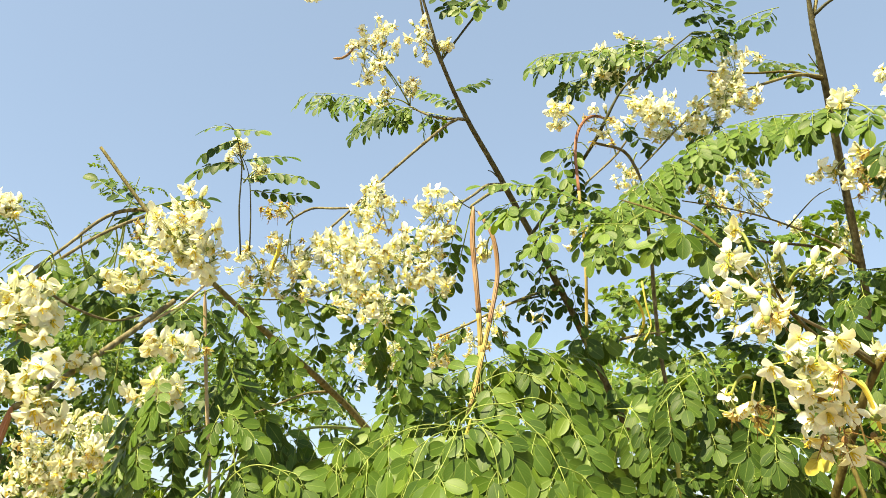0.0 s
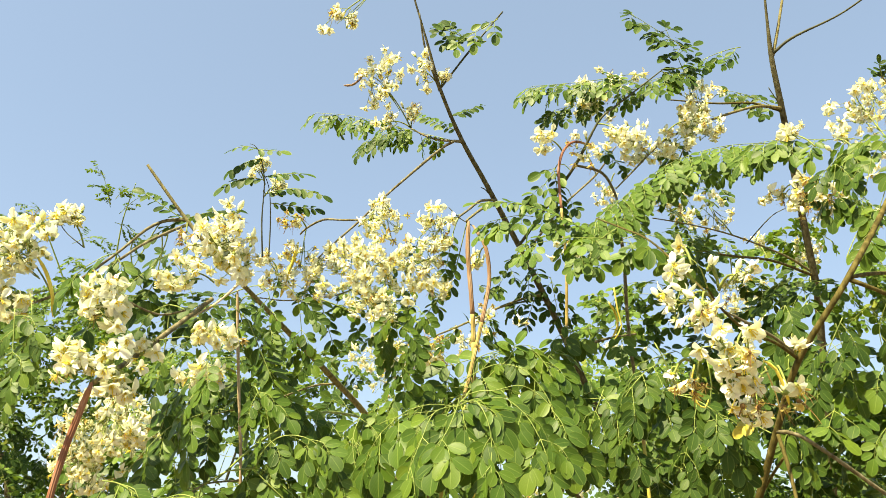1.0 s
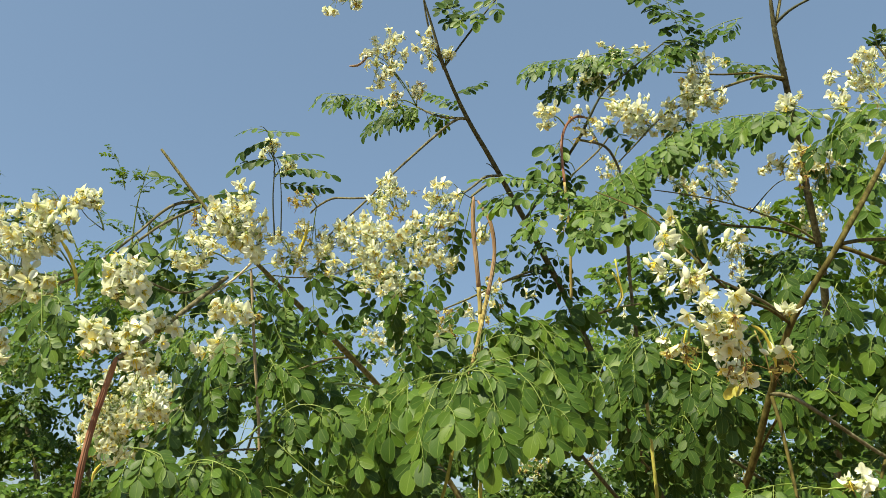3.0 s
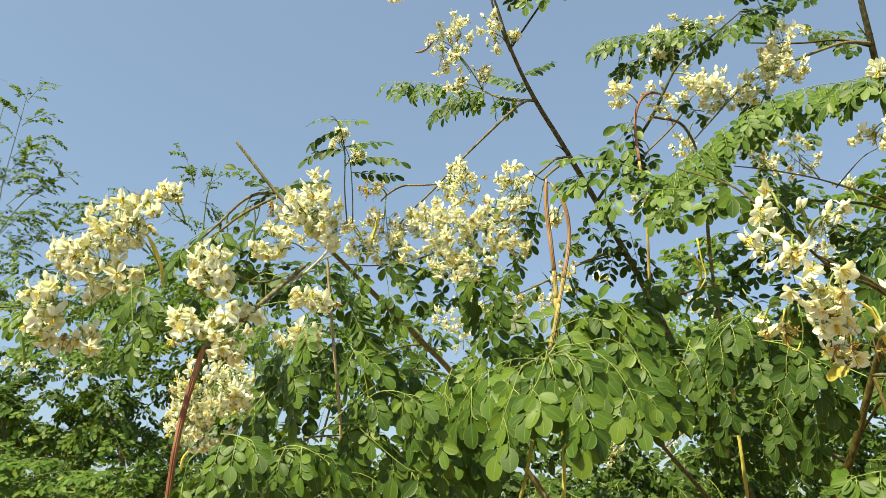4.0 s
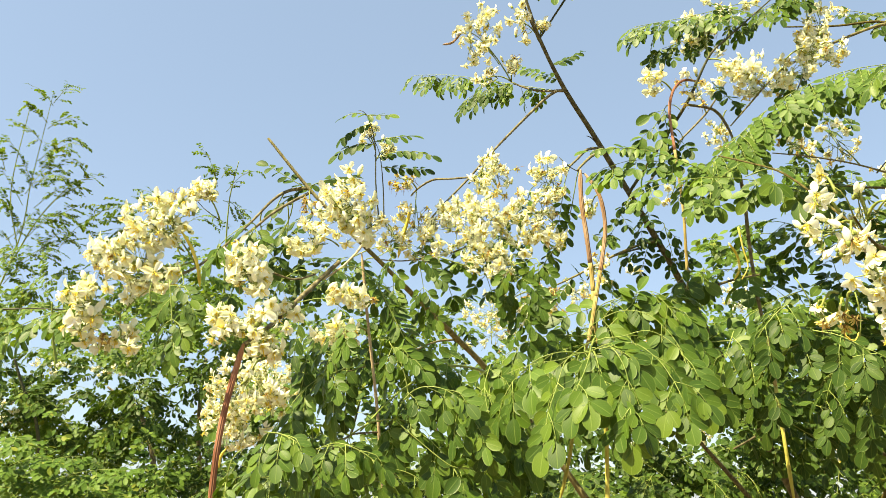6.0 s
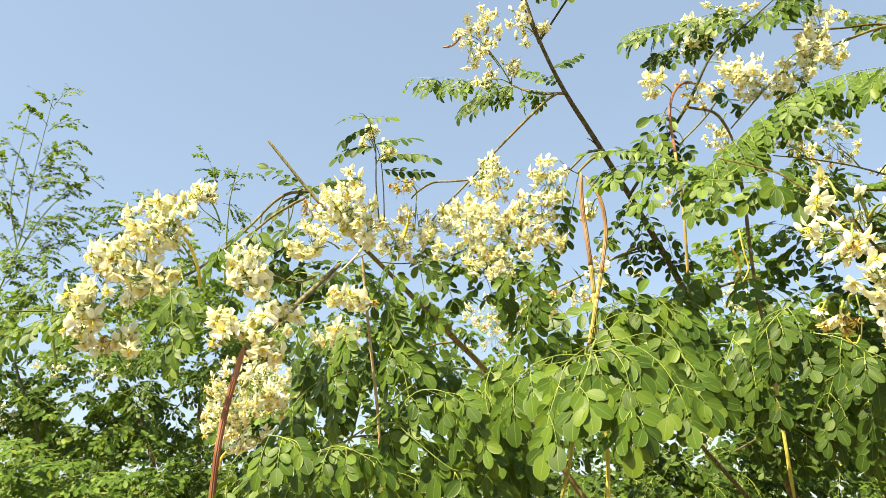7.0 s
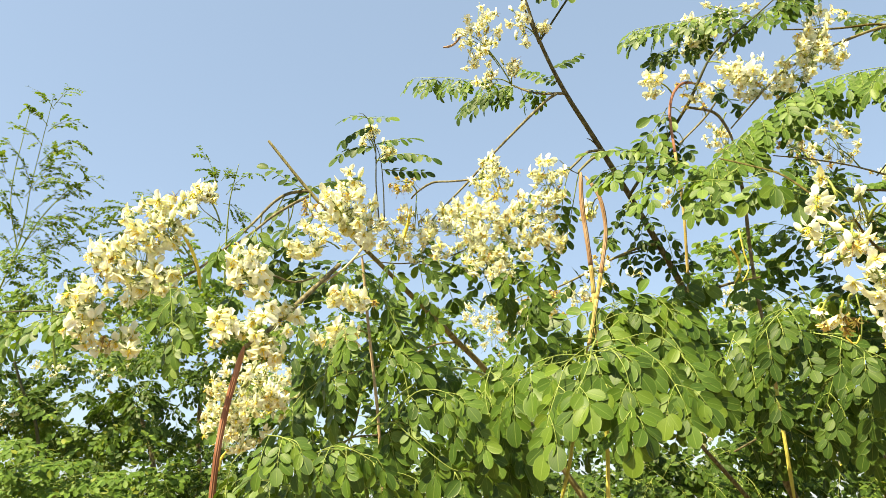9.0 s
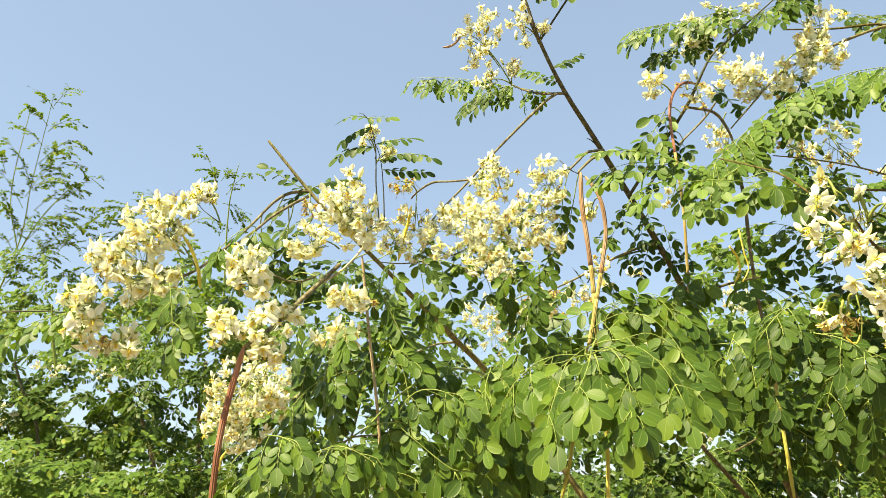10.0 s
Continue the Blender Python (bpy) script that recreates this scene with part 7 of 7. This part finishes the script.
cluster(behind, (-0.089, 1.854, 2.052), (0.094, 0.066, 0.078), 33, None, 0.019, 494, wilted=0.08, buds=0.2)
cluster(behind, (0.837, 1.952, 1.733), (0.104, 0.073, 0.045), 27, None, 0.019, 495, wilted=0.08, buds=0.2)
cluster(behind, (0.316, 1.897, 2.036), (0.094, 0.066, 0.063), 18, None, 0.019, 496, wilted=0.08, buds=0.2)
foliage(behind, (-0.513, 1.847, 1.964), (0.172, 0.2, 0.078), 10, 0.14, 0.1, 0.021, 497, LEAF_FAR, False, 0.45)
# most masses here take the dimmed green, shade painted into the leaves
foliage(behind, (-0.173, 1.906, 1.89), (0.172, 0.2, 0.078), 12, 0.14, 0.1, 0.021, 498, LEAF_DEEP_SHADE, False, 0.45)
foliage(behind, (0.36, 1.939, 1.65), (0.298, 0.25, 0.067), 18, 0.14, 0.1, 0.021, 499, LEAF_DEEP_SHADE, False, 0.45)
foliage(behind, (0.761, 1.966, 1.677), (0.253, 0.25, 0.082), 20, 0.14, 0.1, 0.021, 500, LEAF_DEEP_SHADE, False, 0.45)
foliage(behind, (-0.056, 1.905, 1.636), (0.253, 0.25, 0.06), 14, 0.14, 0.1, 0.021, 501, LEAF_DEEP_SHADE, False, 0.45)
foliage(behind, (-0.56, 1.858, 1.637), (0.223, 0.25, 0.06), 12, 0.14, 0.1, 0.021, 502, LEAF_DEEP_SHADE, False, 0.45)
foliage(behind, (0.707, 1.928, 2.051), (0.204, 0.25, 0.078), 18, 0.14, 0.1, 0.021, 503, LEAF_FAR, False, 0.45)
foliage(behind, (1.141, 1.907, 1.928), (0.223, 0.25, 0.253), 28, 0.14, 0.1, 0.021, 504, LEAF_DEEP_SHADE, False, 0.45)
foliage(behind, (1.43, 2.013, 1.718), (0.223, 0.25, 0.179), 30, 0.14, 0.1, 0.021, 505, LEAF_FAR, False, 0.45)
foliage(behind, (0.562, 2.124, 1.493), (0.627, 0.3, 0.094), 30, 0.16, 0.12, 0.023, 506, LEAF_FAR, False, 0.45)
foliage(behind, (1.159, 1.869, 1.746), (0.266, 0.25, 0.078), 20, 0.14, 0.1, 0.021, 507, LEAF_DEEP_SHADE, False, 0.45)
foliage(behind, (0.77, 1.914, 1.717), (0.235, 0.25, 0.063), 12, 0.14, 0.1, 0.021, 508, LEAF_DEEP_SHADE, False, 0.45)
foliage(behind, (0.287, 2.043, 1.64), (0.235, 0.25, 0.047), 16, 0.14, 0.1, 0.021, 509, LEAF_DEEP_SHADE, False, 0.45)
foliage(behind, (0.507, 2.041, 1.698), (0.141, 0.25, 0.063), 10, 0.14, 0.1, 0.021, 510, LEAF_DEEP_SHADE, False, 0.45)
foliage(behind, (0.069, 2.017, 1.655), (0.125, 0.25, 0.063), 10, 0.14, 0.1, 0.021, 511, LEAF_DEEP_SHADE, False, 0.45)
foliage(behind, (1.11, 2.655, 1.641), (0.392, 0.3, 0.098), 12, 0.18, 0.13, 0.026, 512, LEAF_FAR, False, 0.45)
foliage(behind, (0.719, 2.625, 1.623), (0.314, 0.3, 0.078), 14, 0.18, 0.13, 0.026, 513, LEAF_FAR, False, 0.45)
foliage(behind, (-0.335, 2.526, 1.625), (0.314, 0.3, 0.078), 14, 0.18, 0.13, 0.026, 514, LEAF_FAR, False, 0.45)
foliage(behind, (-0.974, 2.559, 1.666), (0.245, 0.3, 0.102), 16, 0.18, 0.13, 0.026, 515, LEAF_DEEP_SHADE, False, 0.45)
foliage(behind, (-1.31, 2.754, 1.634), (0.263, 0.3, 0.088), 14, 0.2, 0.14, 0.026, 516, LEAF_DEEP_SHADE, False, 0.45)
foliage(behind, (0.997, 2.274, 2.057), (0.234, 0.3, 0.144), 22, 0.18, 0.13, 0.026, 517, LEAF_DEEP_SHADE, False, 0.45)
foliage(behind, (0.757, 2.315, 1.888), (0.198, 0.3, 0.126), 16, 0.18, 0.13, 0.026, 518, LEAF_DEEP_SHADE, False, 0.45)
foliage(behind, (1.024, 2.365, 1.821), (0.216, 0.3, 0.09), 8, 0.18, 0.13, 0.026, 519, LEAF_DEEP_SHADE, False, 0.45)
foliage(behind, (-0.506, 2.273, 1.687), (0.27, 0.3, 0.09), 14, 0.18, 0.13, 0.026, 520, LEAF_DEEP_SHADE, False, 0.45)
foliage(behind, (0.053, 2.293, 1.771), (0.234, 0.3, 0.09), 10, 0.18, 0.13, 0.026, 521, LEAF_DEEP_SHADE, False, 0.45)
foliage(behind, (0.145, 1.572, 2.002), (0.08, 0.15, 0.053), 5, 0.12, 0.09, 0.021, 522, LEAF_DEEP_SHADE, False, 0.45)
foliage(behind, (-0.227, 1.538, 2.003), (0.16, 0.15, 0.08), 9, 0.12, 0.09, 0.021, 523, LEAF_DEEP_SHADE, False, 0.45)
foliage(behind, (-0.52, 1.529, 1.953), (0.147, 0.15, 0.093), 9, 0.12, 0.09, 0.021, 524, LEAF_DEEP_SHADE, False, 0.45)
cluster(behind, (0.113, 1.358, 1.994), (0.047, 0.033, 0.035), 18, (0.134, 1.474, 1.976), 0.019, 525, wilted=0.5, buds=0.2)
foliage(behind, (0.428, 2.344, 1.728), (0.234, 0.25, 0.063), 9, 0.16, 0.12, 0.026, 526, LEAF_DEEP_SHADE, False, 0.45)
foliage(behind, (-0.829, 3.356, 2.434), (0.564, 0.4, 0.113), 12, 0.22, 0.16, 0.026, 527, LEAF_FAR, False, 0.45)
foliage(behind, (-0.101, 3.449, 2.368), (0.48, 0.4, 0.113), 9, 0.22, 0.16, 0.026, 528, LEAF_FAR, False, 0.45)
foliage(behind, (1.101, 3.317, 2.446), (0.4, 0.4, 0.107), 7, 0.22, 0.16, 0.026, 529, LEAF_FAR, False, 0.45)
